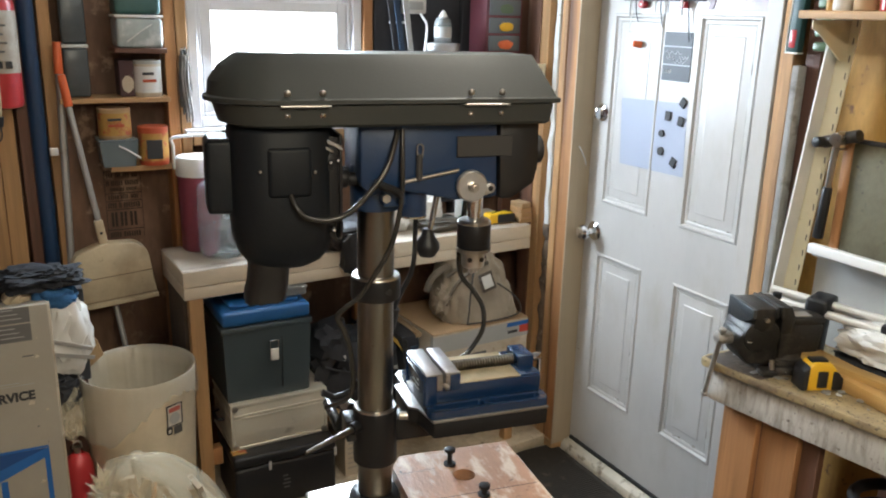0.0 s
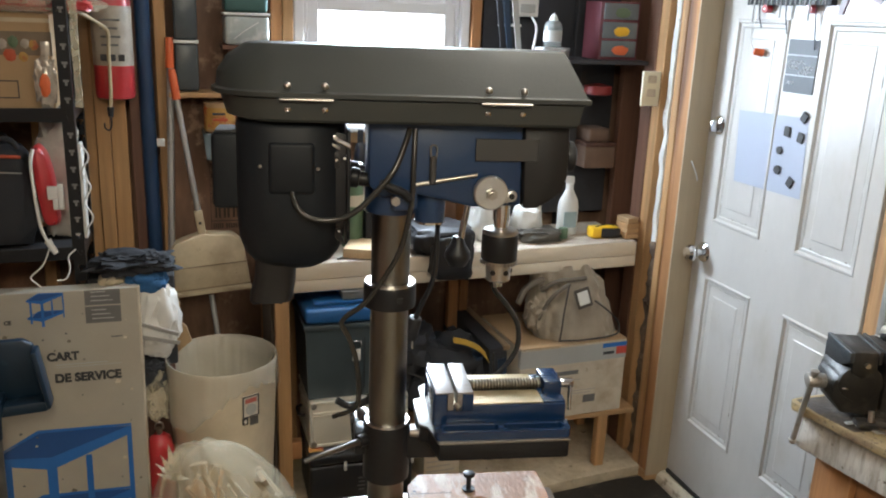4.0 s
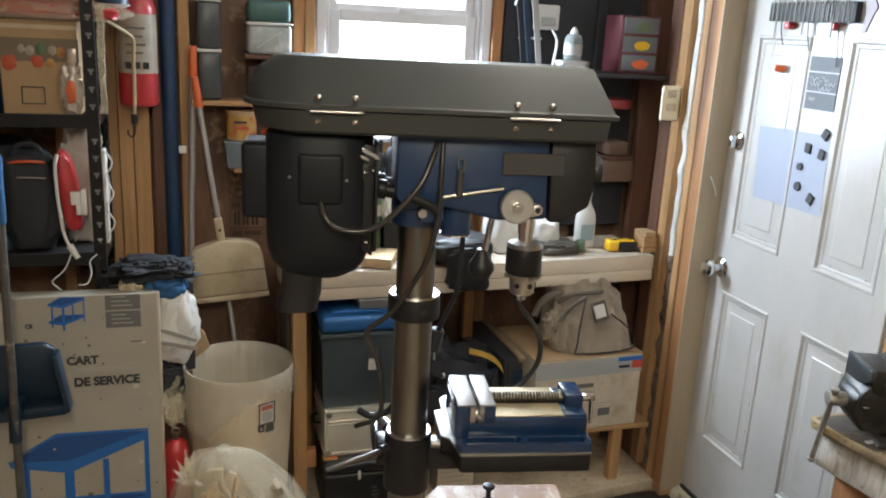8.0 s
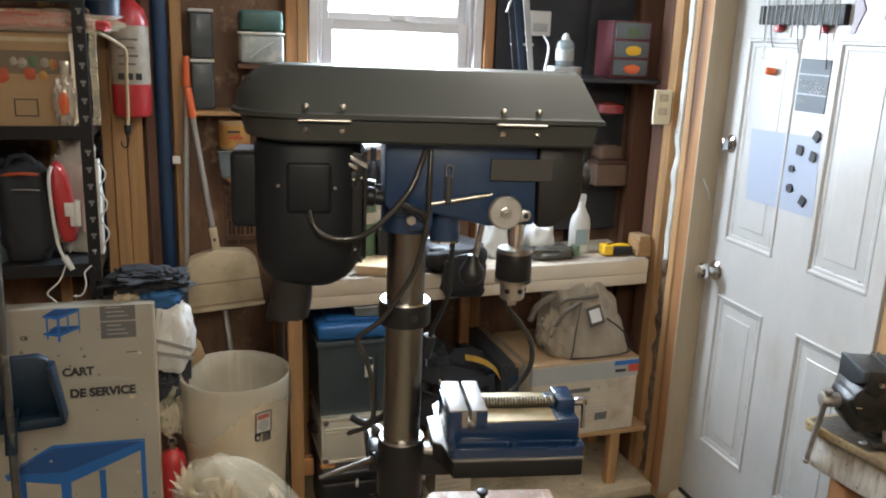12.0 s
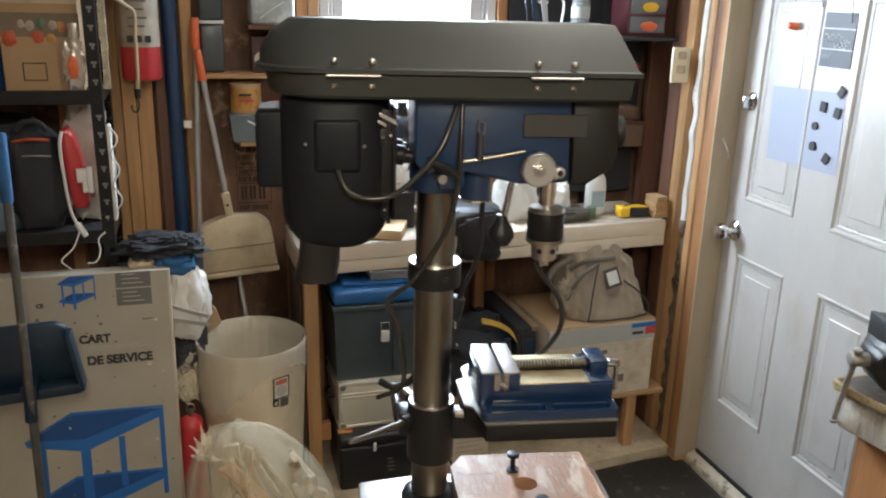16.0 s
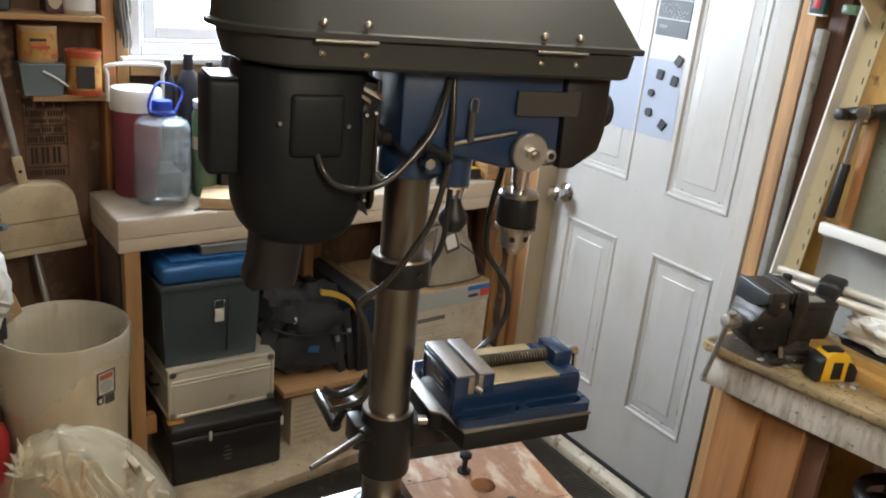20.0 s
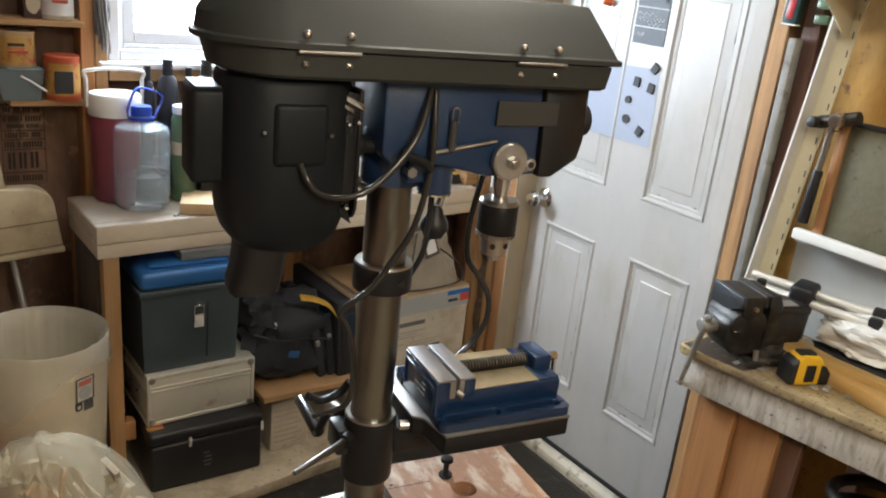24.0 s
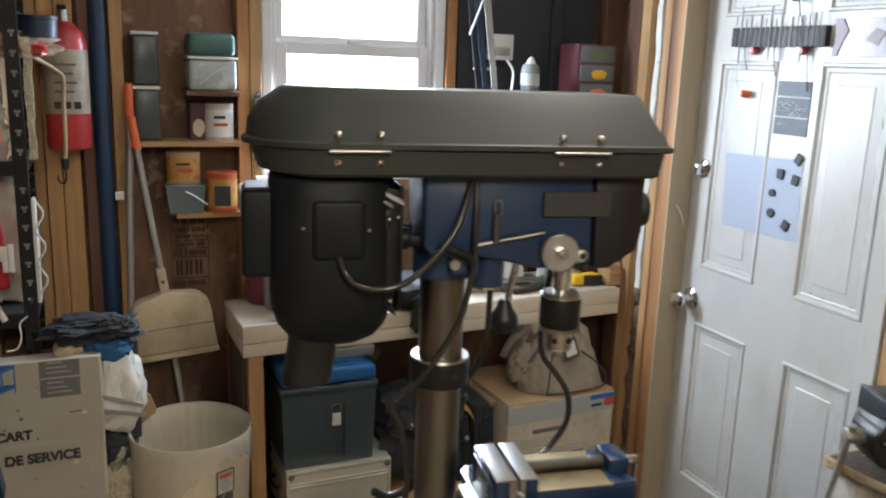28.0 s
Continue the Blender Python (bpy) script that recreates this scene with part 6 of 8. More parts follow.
part("hose", tube([(-0.095, -0.195, 0.272), (-0.060, -0.150, 0.254), (-0.020, -0.100, 0.226), (-0.006, -0.085, 0.205), (-0.008, -0.076, 0.15), (-0.010, -0.070, 0.03), (-0.014, -0.066, -0.02)], 0.0055, 10), surf("tan_hose", (0.45, 0.36, 0.22), 0.6), ext)
part("nozzle", rod((-0.014, -0.066, -0.02), (-0.015, -0.066, -0.05), 0.011, 0.008, 14), BLACK, ext)
part("hook", tube([(-0.015, -0.066, -0.045), (-0.014, -0.066, -0.075), (-0.022, -0.066, -0.092), (-0.034, -0.066, -0.085), (-0.035, -0.066, -0.07)], 0.0025, 8), BLACK, ext)
part("wall_bracket", box((-0.02, 0.058, 0.1), (0.02, 0.085, 0.3), 0.003), STEEL, ext)


# ---- bin, sacks and boxes in the corner ----
bin_ = thing("trash_bin", "off-white plastic bin with a grimy side and a printed warning", "bin", pose(0.335, 2.585, 0.0))
part("bin_shell", lathe([(0.135, 0.0), (0.145, 0.006), (0.157, 0.20), (0.170, 0.50), (0.1735, 0.600), (0.1745, 0.612), (0.1748, 0.622), (0.1738, 0.626), (0.1715, 0.626), (0.170, 0.618), (0.165, 0.50), (0.152, 0.20), (0.135, 0.02), (0.05, 0.012)], 56), BIN_WHITE, bin_)
lab = part("warning_label", box((-0.028, -0.0020, -0.038), (0.028, 0.004, 0.038), 0.001, 1), surf("label_paper", (0.58, 0.53, 0.45), 0.6), bin_, "small red and black warning label", m=pose(0, 0, 0, 0, 0, 26) @ pose(0, -0.1712, 0.508, 1.6, 0, 0))
part("label_border", frame_of(-0.029, 0.029, -0.036, 0.039, 0.0042, -0.0036, -0.0012, bv=0.001), INK, lab)
part("border_tab", box((-0.030, -0.0036, -0.058), (-0.012, -0.0012, -0.034), 0.004), INK, lab)
part("tab_paper", box((-0.027, -0.0040, -0.055), (-0.015, -0.0012, -0.040), 0.003), bpy.data.materials["label_paper"], lab)
part("label_red", box((-0.020, -0.0030, 0.014), (0.020, -0.0015, 0.029)), surf("label_red_ink", (0.5, 0.12, 0.09), 0.6), lab)
part("label_sign", rod((0, -0.0015, -0.009), (0, -0.0030, -0.009), 0.019, seg=28), GREY_PANEL, lab)
for i in range(6):
    part("print_bar", box((-0.002 + i * 0.005, -0.0030, -0.066), (0.0005 + i * 0.005, 0.003, -0.040)), GREY_INK, lab)

liner = []
for i, (z, r) in enumerate(((0.575, 0.1805), (0.590, 0.1810), (0.606, 0.1785), (0.620, 0.1775), (0.6285, 0.1745), (0.624, 0.1675), (0.57, 0.1600), (0.48, 0.1570), (0.36, 0.150))):
    ring = []
    for j in range(96):
        a = 2 * math.pi * j / 96
        fold = noise.noise((math.cos(a) * 9, math.sin(a) * 9, i * 0.13))
        low = noise.noise((math.cos(a) * 1.6 + 5, math.sin(a) * 1.6, 2.0))
        drop = min(1.0, 1.3 - 1.3 * math.cos(a + radians(52)))
        dz = (0.02 * fold + 0.03 * low - 0.15 * drop) * (1 - i / 3.0) if i < 3 else 0.0
        rr = r + (0.0035 * abs(fold) if i < 5 else -0.007 * abs(fold))
        ring.append((rr * math.cos(a), rr * math.sin(a), z + dz))
    liner.append(ring)
part("bin_liner", loft(liner, caps=False), LINER, bin_, "clear plastic liner folded over the rim", angle=60)

sack = thing("clear_sack", "tied clear plastic sack full of pale scrap", "sack", pose(0.33, 2.27, 0.0))
k = bmesh.new()
knot = Vector((-0.13, -0.05, 0.43))
rings = []
for i in range(26):
    t = i / 25
    ring = []
    for j in range(72):
        a = 2 * math.pi * j / 72
        fold = 0.05 * noise.noise((math.cos(a) * 2.6, math.sin(a) * 2.6, t * 1.2)) + (0.05 + 0.07 * t) * noise.noise((math.cos(a) * 8, math.sin(a) * 8, t * 2.6 + 4))
        r = (0.90 + 0.16 * math.sin(math.pi * min(1, t * 1.25))) * math.sqrt(max(0.0, 1 - max(0.0, (t - 0.35) / 0.65) ** 2.2)) + fold * (1 if t < 0.97 else 0.2)
        c = Vector((0, 0, 0)).lerp(knot, max(0.0, t - 0.45) * 1.1)
        ring.append((c.x + 0.205 * r * math.cos(a), c.y + 0.17 * r * math.sin(a), 0.002 + 0.50 * t + 0.02 * noise.noise((math.cos(a) * 2, math.sin(a) * 2, t * 3)) * t))
    rings.append(ring)
part("sack_film", loft(rings, k), POLY, sack, angle=60)
for i in range(30):
    w, l = 0.005 + 0.014 * random.random(), 0.10 + 0.16 * random.random()
    part("scrap_piece", box((-w, -0.008, -l / 2), (w, 0.008, l / 2), 0.002, 1), (CARTON_WHITE, TAN_PLASTIC, STUD_X)[i % 3], sack, m=pose(0.115 * math.cos(i * 2.1), 0.08 * math.sin(i * 2.1) - 0.03, 0.14 + 0.0075 * i, 35 * math.sin(i), 30 * math.cos(1.7 * i), 50 * i))
for i in range(6):
    a = radians(60 + 26 * i)
    tip = Vector((-0.145 + 0.06 * math.cos(a), -0.06 + 0.012 * (i % 3), 0.44 + 0.085 * math.sin(a)))
    base1, base2 = Vector((-0.170 + 0.008 * i, -0.06, 0.41)), Vector((-0.145 + 0.008 * i, -0.055, 0.405))
    mid = (base1 + tip) / 2 + Vector((-0.008, -0.01, 0))
    k = bmesh.new()
    back = [k.verts.new(p + Vector((0, 0.002, 0))) for p in (base1, base2, tip, mid)]
    front = [k.verts.new(p) for p in (base1, base2, tip, mid)]
    k.faces.new(front), k.faces.new(back[::-1])
    for j in range(4):
        k.faces.new((front[j], back[j], back[(j + 1) % 4], front[(j + 1) % 4]))
    part("sack_ear", k, POLY, sack)
for i in range(6):
    x = -0.10 + i * 0.045
    part("film_fold", tube([(x, -0.165 + 0.02 * abs(i - 2.5), 0.12), (x * 0.8 - 0.01, -0.150 + 0.015 * abs(i - 2.5), 0.28), (x * 0.5 - 0.05, -0.10, 0.40)], 0.003, 6), POLY, sack)

cart = thing("cart_carton", "tall printed carton of a blue service cart, leaning", "box", pose(0.100, 2.405, 0.002, -6.0, 0, 0))
CW, CH = 0.56, 0.905
part("carton", box((-CW, 0, 0), (-0.004, 0.085, CH), 0.003, 1), CARTON_GREY, cart)
part("carton_side", box((-0.0045, 0.001, 0.001), (0.0, 0.084, CH - 0.001), 0.001, 1), CARTON_WHITE, cart, "paler worn edge")


def on_box(x0, x1, z0, z1, mt, name="print_patch", d=0.0006):
    return part(name, box((x0, -d, z0), (x1, 0.002, z1)), mt, cart)


for z0, z1 in ((0.803, 0.853), (0.857, 0.902)):
    on_box(-0.152, -0.054, z0, z1, GREY_INK)
    for j in range(3):
        on_box(-0.135, -0.075 - 0.01 * j, z0 + 0.012 + j * 0.013, z0 + 0.0145 + j * 0.013, GREY_PANEL, "print_line", 0.0010)
on_box(-0.085, -0.055, 0.756, 0.760, GREY_INK, "print_line")
on_box(-0.24, -0.10, 0.681, 0.684, GREY_PANEL, "print_line")
on_box(-0.24, -0.062, 0.674, 0.676, GREY_PANEL, "print_line")
words("CART", 0.0335, pose(-0.264, -0.0012, 0.697, 90, 0, 0), INK, cart)
words("DE SERVICE", 0.0355, pose(-0.247, -0.0012, 0.630, 90, 0, 0), INK, cart)
words("CE", 0.016, pose(-0.369, -0.0012, 0.814, 90, 0, 0), INK, cart)
for i in range(46):
    rx, rz = -0.03 - 0.36 * random.random(), 0.18 + 0.66 * random.random()
    w = 0.003 + 0.012 * random.random() ** 2
    part("scuff", prism([(rx, rz), (rx + w, rz - 0.001), (rx + 1.3 * w, rz + 0.5 * w), (rx + 0.4 * w, rz + 0.9 * w)], -0.0007, 0.001, "y"), (SOOT, CARTON_WHITE, GREY_INK)[i % 3], cart)


def cart_picture(x0, z0, s, light, dark):
    """Flat printed picture of a two-tray cart seen from above one corner."""
    flat = lambda name, poly, mt, d: part(name, prism([(x0 + s * a, z0 + s * b) for a, b in poly], -d, 0.001, "y"), mt, cart)
    for low in (0.0, -0.52):
        flat("tray_floor", [(0.02, 0.0 + low), (0.36, 0.18 + low), (1.0, 0.16 + low), (0.42, -0.04 + low)], dark, 0.0006)
        flat("tray_rim", [(0.0, 0.0 + low), (0.02, -0.05 + low), (0.42, -0.13 + low), (0.42, -0.03 + low)], light, 0.0009)
        flat("tray_rim", [(0.42, -0.13 + low), (1.0, 0.10 + low), (1.0, 0.165 + low), (0.42, -0.03 + low)], light, 0.0010)
        flat("tray_rim", [(0.0, 0.0 + low), (0.35, 0.17 + low), (1.0, 0.165 + low), (1.0, 0.18 + low), (0.34, 0.195 + low)], light, 0.0008)
    for a0, a1, top, bot in ((0.095, 0.145, -0.06, -0.70), (0.385, 0.455, -0.12, -0.80), (0.66, 0.705, -0.04, -0.45), (0.965, 1.0, 0.10, -0.56)):
        flat("cart_leg", [(a0, top), (a1, top), (a1, bot), (a0, bot)], light, 0.0012)


PRINT_NAVY = surf("dark_blue_print", (0.012, 0.07, 0.24), 0.5, 0, 0.08, rnd=0)
cart_picture(-0.308, 0.882, 0.100, PRINT_BLUE, PRINT_NAVY)
cart_picture(-0.438, 0.411, 0.393, PRINT_BLUE, PRINT_NAVY)

nd = thing("blue_dustpan", "navy plastic dust pan on a long bare metal pole", "dustpan")
part("pan_back", prism([(-0.42, 0.64), (-0.42, 0.835), (-0.19, 0.845), (-0.165, 0.83), (-0.132, 0.665), (-0.14, 0.65)], 2.275, 2.300, "y", 0.008), DEEP_NAVY, nd)
part("pan_lip", prism([(-0.42, 0.635), (-0.135, 0.655), (-0.130, 0.685), (-0.42, 0.668)], 2.225, 2.280, "y", 0.006), DEEP_NAVY, nd)
part("pan_side", prism([(-0.165, 0.825), (-0.150, 0.828), (-0.125, 0.665), (-0.135, 0.66)], 2.22, 2.28, "y", 0.004), DEEP_NAVY, nd)
part("pole", rod((-0.262, 2.19, 0.0), (-0.252, 2.215, 1.235), 0.011, seg=16), POLE_DARK, nd)
part("pole_grip", rod((-0.2525, 2.213, 1.19), (-0.2515, 2.217, 1.36), 0.0145, seg=16, bevel=0.003), CLOTH_BLUE, nd)
part("pole_socket", rod((-0.2605, 2.205, 0.60), (-0.2575, 2.212, 0.70), 0.016, seg=16), DEEP_NAVY, nd)
part("pan_bracket", box((-0.28, 2.205, 0.66), (-0.24, 2.285, 0.70), 0.004), DEEP_NAVY, nd)

rb = thing("red_bottle", "red gas bottle with a steel valve, half hidden", "bottle", pose(0.133, 2.51, 0.002))
part("bottle_body", lathe([(0.030, 0), (0.040, 0.005), (0.042, 0.30), (0.042, 0.36), (0.034, 0.39), (0.016, 0.405)], 28), RED, rb)
part("valve", rod((0, 0, 0.402), (0, 0, 0.425), 0.009), STEEL, rb)
part("valve_ring", tube([(-0.012, 0, 0.42), (-0.010, 0, 0.438), (0.0, 0, 0.444), (0.010, 0, 0.438), (0.012, 0, 0.42)], 0.003, 8), STEEL, rb)
wrap = thing("crumpled_wrapper", "crumpled film and card stuffed beside the bin", "rubbish", pose(0.0, 0.0, 0.0))
part("film", lump((0.132, 2.545, 0.530), (0.040, 0.030, 0.082), 0.4, 2.8, 4, 141, None, 0.8, crease=0.22), POLY, wrap)
part("torn_card", lump((0.122, 2.555, 0.500), (0.034, 0.020, 0.060), 0.45, 2.6, 4, 143, None, 0.7, crease=0.2), CARTON_WHITE, wrap)
part("dark_rag", lump((0.118, 2.550, 0.590), (0.045, 0.030, 0.050), 0.35, 2.6, 4, 145, None, 0.75, crease=0.2), NYLON, wrap)
crate = solo("wood_crate", box((-0.05, 2.60, 0.0), (0.19, 2.80, 0.60), 0.004), BROWN_Z, "dark wooden box behind the carton", "crate")
solo("white_bag", lump((0.135, 2.585, 0.77), (0.075, 0.06, 0.135), 0.22, 2.2, 4, 71, None, 0.85, crease=0.12), PLASTIC_WHITE, "white plastic bag draped over the crate", "bag")
solo("steel_rule", box((-0.06, -0.002, -0.006), (0.075, 0.0, 0.006)), GREY_STEEL, "grey steel rule stuck through a bag", "rule", pose(0.135, 2.522, 0.722, 0, 14, 0))
solo("torn_cardboard", prism([(0.170, 0.60), (0.245, 0.66), (0.230, 0.71), (0.205, 0.735), (0.215, 0.79), (0.175, 0.83), (0.165, 0.75)], 2.64, 2.655, "y", 0.002), CARTON, "torn piece of brown cardboard", "cardboard")
solo("metal_strip", box((-0.075, -0.004, -0.006), (0.075, 0.004, 0.006), 0.001, 1), GREY_STEEL, "thin metal strip stuck through the white bag", "strip", pose(0.135, 2.528, 0.757, 0, 21, 0))
gl = thing("work_gloves", "black and blue work gloves piled on the crate", "gloves")
part("black_glove", lump((0.075, 2.61, 0.944), (0.122, 0.075, 0.036), 0.36, 2.3, 5, 81, None, 0.8, crease=0.16), NYLON, gl)
part("glove_cuff", lump((0.150, 2.585, 0.955), (0.045, 0.04, 0.026), 0.3, 2.8, 4, 82, None, 0.75, crease=0.2), NYLON, gl)
part("blue_glove", lump((0.118, 2.575, 0.892), (0.062, 0.045, 0.034), 0.25, 2.0, 4, 83, None, 0.85, crease=0.06), CLOTH_BLUE, gl, "blue cotton glove")
part("tan_glove", lump((0.018, 2.570, 0.905), (0.035, 0.035, 0.022), 0.35, 2.6, 3, 85, None, 0.85, crease=0.1), TAN_PLASTIC, gl, "tan leather glove")
solo("crate_lid", box((-0.05, 2.60, 0.601), (0.20, 2.80, 0.90), 0.006), BLACK_BOARD, "black box standing on the crate", "box")

# ---- black steel shelving ----
su = thing("steel_shelving", "black slotted steel shelving, crowded", "shelving", pose(0, 0, 0))
SX0, SX1, SY0, SY1 = -1.00, -0.050, 2.60, 2.90


def slotted_post(x, y, sx, sy):
    k = bmesh.new()
    z = 0.0
    box((x, y, 0), (x + sx * 0.006, y + sy * 0.002, 2.05), bm=k)
    box((x + sx * 0.022, y, 0), (x + sx * 0.034, y + sy * 0.002, 2.05), bm=k)
    for i in range(41):
        box((x + sx * 0.006, y, i * 0.05), (x + sx * 0.022, y + sy * 0.002, i * 0.05 + 0.030), bm=k)
        box((x + sx * 0.006, y, i * 0.05 + 0.030), (x + sx * 0.0105, y + sy * 0.002, i * 0.05 + 0.040), bm=k)
        box((x + sx * 0.0175, y, i * 0.05 + 0.030), (x + sx * 0.022, y + sy * 0.002, i * 0.05 + 0.040), bm=k)
        box((x + sx * 0.006, y, i * 0.05 + 0.047), (x + sx * 0.022, y + sy * 0.002, i * 0.05 + 0.050), bm=k)
    box((x, y + sy * 0.002, 0), (x + sx * 0.002, y + sy * 0.034, 2.05), bm=k)
    return k


for x, y, sx, sy in ((SX1, SY0, -1, 1), (SX0, SY0, 1, 1), (SX1, SY1, -1, -1), (SX0, SY1, 1, -1)):
    part("slotted_post", slotted_post(x, y, sx, sy), BLACK_METAL, su)
# sheet added behind the post so its slots show as light specks
part("post_backing", box((SX1 - 0.030, SY0 + 0.0035, 1.05), (SX1 - 0.004, SY0 + 0.0045, 2.04)), surf("slot_backing_grey", (0.30, 0.30, 0.29), 0.7), su, "grey sheet added to make the slots show pale")
for z in (0.20, 0.60, 0.985, 1.398, 1.78):
    sh = part("shelf_rail", box((SX0 + 0.003, SY0 + 0.003, z - 0.022), (SX1 - 0.003, SY0 + 0.008, z + 0.018), 0.002, 1), BLACK_METAL, su)
    part("shelf_deck", box((SX0 + 0.004, SY0 + 0.009, z), (SX1 - 0.004, SY1 - 0.004, z + 0.012)), BLACK_BOARD, sh)
    part("side_rail", box((SX1 - 0.008, SY0 + 0.01, z - 0.022), (SX1 - 0.003, SY1 - 0.004, z + 0.018), 0.002, 1), BLACK_METAL, sh)
sb = thing("shelf_carton", "brown carton with a black printed frame", "box", pose(-0.303, 2.63, 1.4106))
part("carton", box((0, 0, 0), (0.205, 0.22, 0.265), 0.003, 1), CARTON, sb)
part("top_band", box((-0.001, -0.001, 0.15), (0.206, 0.01, 0.215)), surf("faded_print", (0.20, 0.15, 0.10), 0.7), sb)
part("printed_frame", frame_of(0.050, 0.112, 0.03, 0.080, 0.003, -0.0014, 0.002, bv=0), INK, sb)
part("red_print", lump((0.024, -0.001, 0.145), (0.020, 0.002, 0.022), 0.3, 2, 3, 5), TIN_RED, sb)
for i, (x, z, w, mt) in enumerate(((0.058, 0.185, 0.014, LABEL_GREY), (0.080, 0.180, 0.018, LABEL_GREY), (0.108, 0.186, 0.020, GREEN), (0.138, 0.182, 0.016, LABEL_GREY), (0.160, 0.178, 0.018, TIN_YELLOW), (0.098, 0.150, 0.022, TIN_RED), (0.132, 0.146, 0.016, TIN_YELLOW))):
    part("print_picture", lump((x, -0.0008, z), (w * 0.7, 0.0016, w * 0.8), 0.35, 2.5, 3, 60 + i), mt, sb)
part("tape_strip", box((0.0, -0.0014, 0.240), (0.205, 0.004, 0.252)), TAN_PLASTIC, sb)
crt = thing("blue_crate", "blue plastic crate with a ribbed side", "crate", pose(-0.62, 2.625, 1.4106))
part("crate_body", box((0, 0, 0), (0.305, 0.25, 0.285), 0.006), PRINT_BLUE, crt)
for i in range(4):
    part("crate_rib", box((0.004, -0.005, 0.02 + i * 0.075), (0.301, 0.0, 0.030 + i * 0.075), 0.002, 1), PRINT_BLUE, crt)
bkt = thing("dark_rim_bucket", "pale blue bucket with a black rim", "bucket", pose(-0.405, 2.755, 0.9976))
part("bucket_body", lathe([(0.115, 0), (0.120, 0.006), (0.138, 0.285)], 36), surf("pale_blue_plastic", (0.16, 0.24, 0.30), 0.45), bkt)
part("bucket_rim", lathe([(0.136, 0.285), (0.146, 0.288), (0.147, 0.318), (0.140, 0.322), (0.132, 0.30)], 36), BLACK, bkt)
part("paper_band", lathe([(0.1300, 0.13), (0.1325, 0.17)], 36, close=False), CARTON_WHITE, bkt)
wr = thing("snack_bag", "shiny orange foil bag tucked by the post", "bag")
part("foil", lump((-0.118, 2.618, 1.488), (0.030, 0.010, 0.070), 0.3, 3, 4, 91, None, 0.8, crease=0.15), surf("foil_film", (0.55, 0.50, 0.44), 0.2, 0.5), wr)
part("orange_panel", lump((-0.120, 2.609, 1.480), (0.014, 0.004, 0.032), 0.3, 3, 3, 93), ORANGE, wr)
part("foil_ear", box((-0.125, 2.612, 1.56), (-0.100, 2.615, 1.60), 0.001), bpy.data.materials["foil_film"], wr)
rp = thing("red_package", "red package wrapped in clear film on a carton", "package")
part("package", lump((-0.235, 2.70, 1.710), (0.215, 0.075, 0.032), 0.15, 2.0, 4, 95, 1.6765, 0.6, crease=0.05), RED, rp)
part("film", lump((-0.215, 2.69, 1.710), (0.235, 0.084, 0.037), 0.3, 2.6, 4, 97, 1.6762, 0.6, crease=0.14), POLY, rp)
part("red_corner", lump((-0.018, 2.66, 1.700), (0.034, 0.035, 0.016), 0.3, 2.6, 3, 98, None, 0.7, crease=0.1), RED, rp)
bowl = thing("cake_tin", "round dark tin on a white saucer at the shelf end", "tin", pose(-0.008, 2.70, 1.716))
part("saucer", lathe([(0.020, 0.0), (0.034, 0.002), (0.054, 0.010), (0.056, 0.013), (0.050, 0.012), (0.02, 0.006)], 32), PLASTIC_WHITE, bowl)
part("tin_body", lathe([(0.044, 0.012), (0.048, 0.014), (0.049, 0.060), (0.0515, 0.062), (0.0515, 0.070), (0.046, 0.071), (0.045, 0.018)], 34), NAVY, bowl)
film = thing("plastic_strip", "crinkled clear plastic strip hanging on the post", "strip")
part("strip", loft([[(-0.040 + 0.006 * noise.noise((z * 20, 1, 0)), 2.596, z), (-0.022 + 0.008 * noise.noise((z * 17, 3, 0)), 2.592, z), (-0.024 + 0.008 * noise.noise((z * 17, 3, 0)), 2.590, z), (-0.042 + 0.006 * noise.noise((z * 20, 1, 0)), 2.594, z)] for z in [1.42 + i * 0.012 for i in range(26)]]), POLY, film)
tcase = thing("power_tool_bag", "black tool bag on the middle shelf", "bag")
part("bag", lump((-0.255, 2.68, 1.15), (0.075, 0.06, 0.155), 0.12, 2, 4, 99, 0.998, 0.6), NYLON, tcase)
part("red_trim", tube([(-0.305, 2.640, 1.268), (-0.255, 2.622, 1.276), (-0.205, 2.628, 1.272)], 0.005, 8), TIN_RED, tcase, "faded red trim")
part("zip", tube([(-0.300, 2.636, 1.225), (-0.255, 2.616, 1.230), (-0.205, 2.624, 1.226)], 0.0025, 6), GREY_STEEL, tcase)
part("bag_handle", tube([(-0.29, 2.63, 1.30), (-0.27, 2.62, 1.325), (-0.23, 2.62, 1.325), (-0.21, 2.63, 1.30)], 0.008, 8), NYLON, tcase)
rl = thing("red_lantern", "red plastic lantern with a white bracket and cord", "lantern")
part("lantern_body", prism([(-0.176, 1.296), (-0.166, 1.308), (-0.152, 1.304), (-0.136, 1.275), (-0.125, 1.222), (-0.118, 1.150), (-0.116, 1.074), (-0.128, 1.067), (-0.154, 1.067), (-0.163, 1.100), (-0.174, 1.20)], 2.612, 2.69, "y", 0.012), RED, rl)
part("bracket", box((-0.140, 2.600, 1.150), (-0.112, 2.613, 1.190), 0.002), PLASTIC_WHITE, rl)
part("bracket_arm", box((-0.126, 2.598, 1.120), (-0.112, 2.612, 1.152), 0.002), PLASTIC_WHITE, rl)
part("bracket_side", box((-0.1115, 2.596, 1.12), (-0.096, 2.62, 1.198), 0.002), PLASTIC_WHITE, rl)
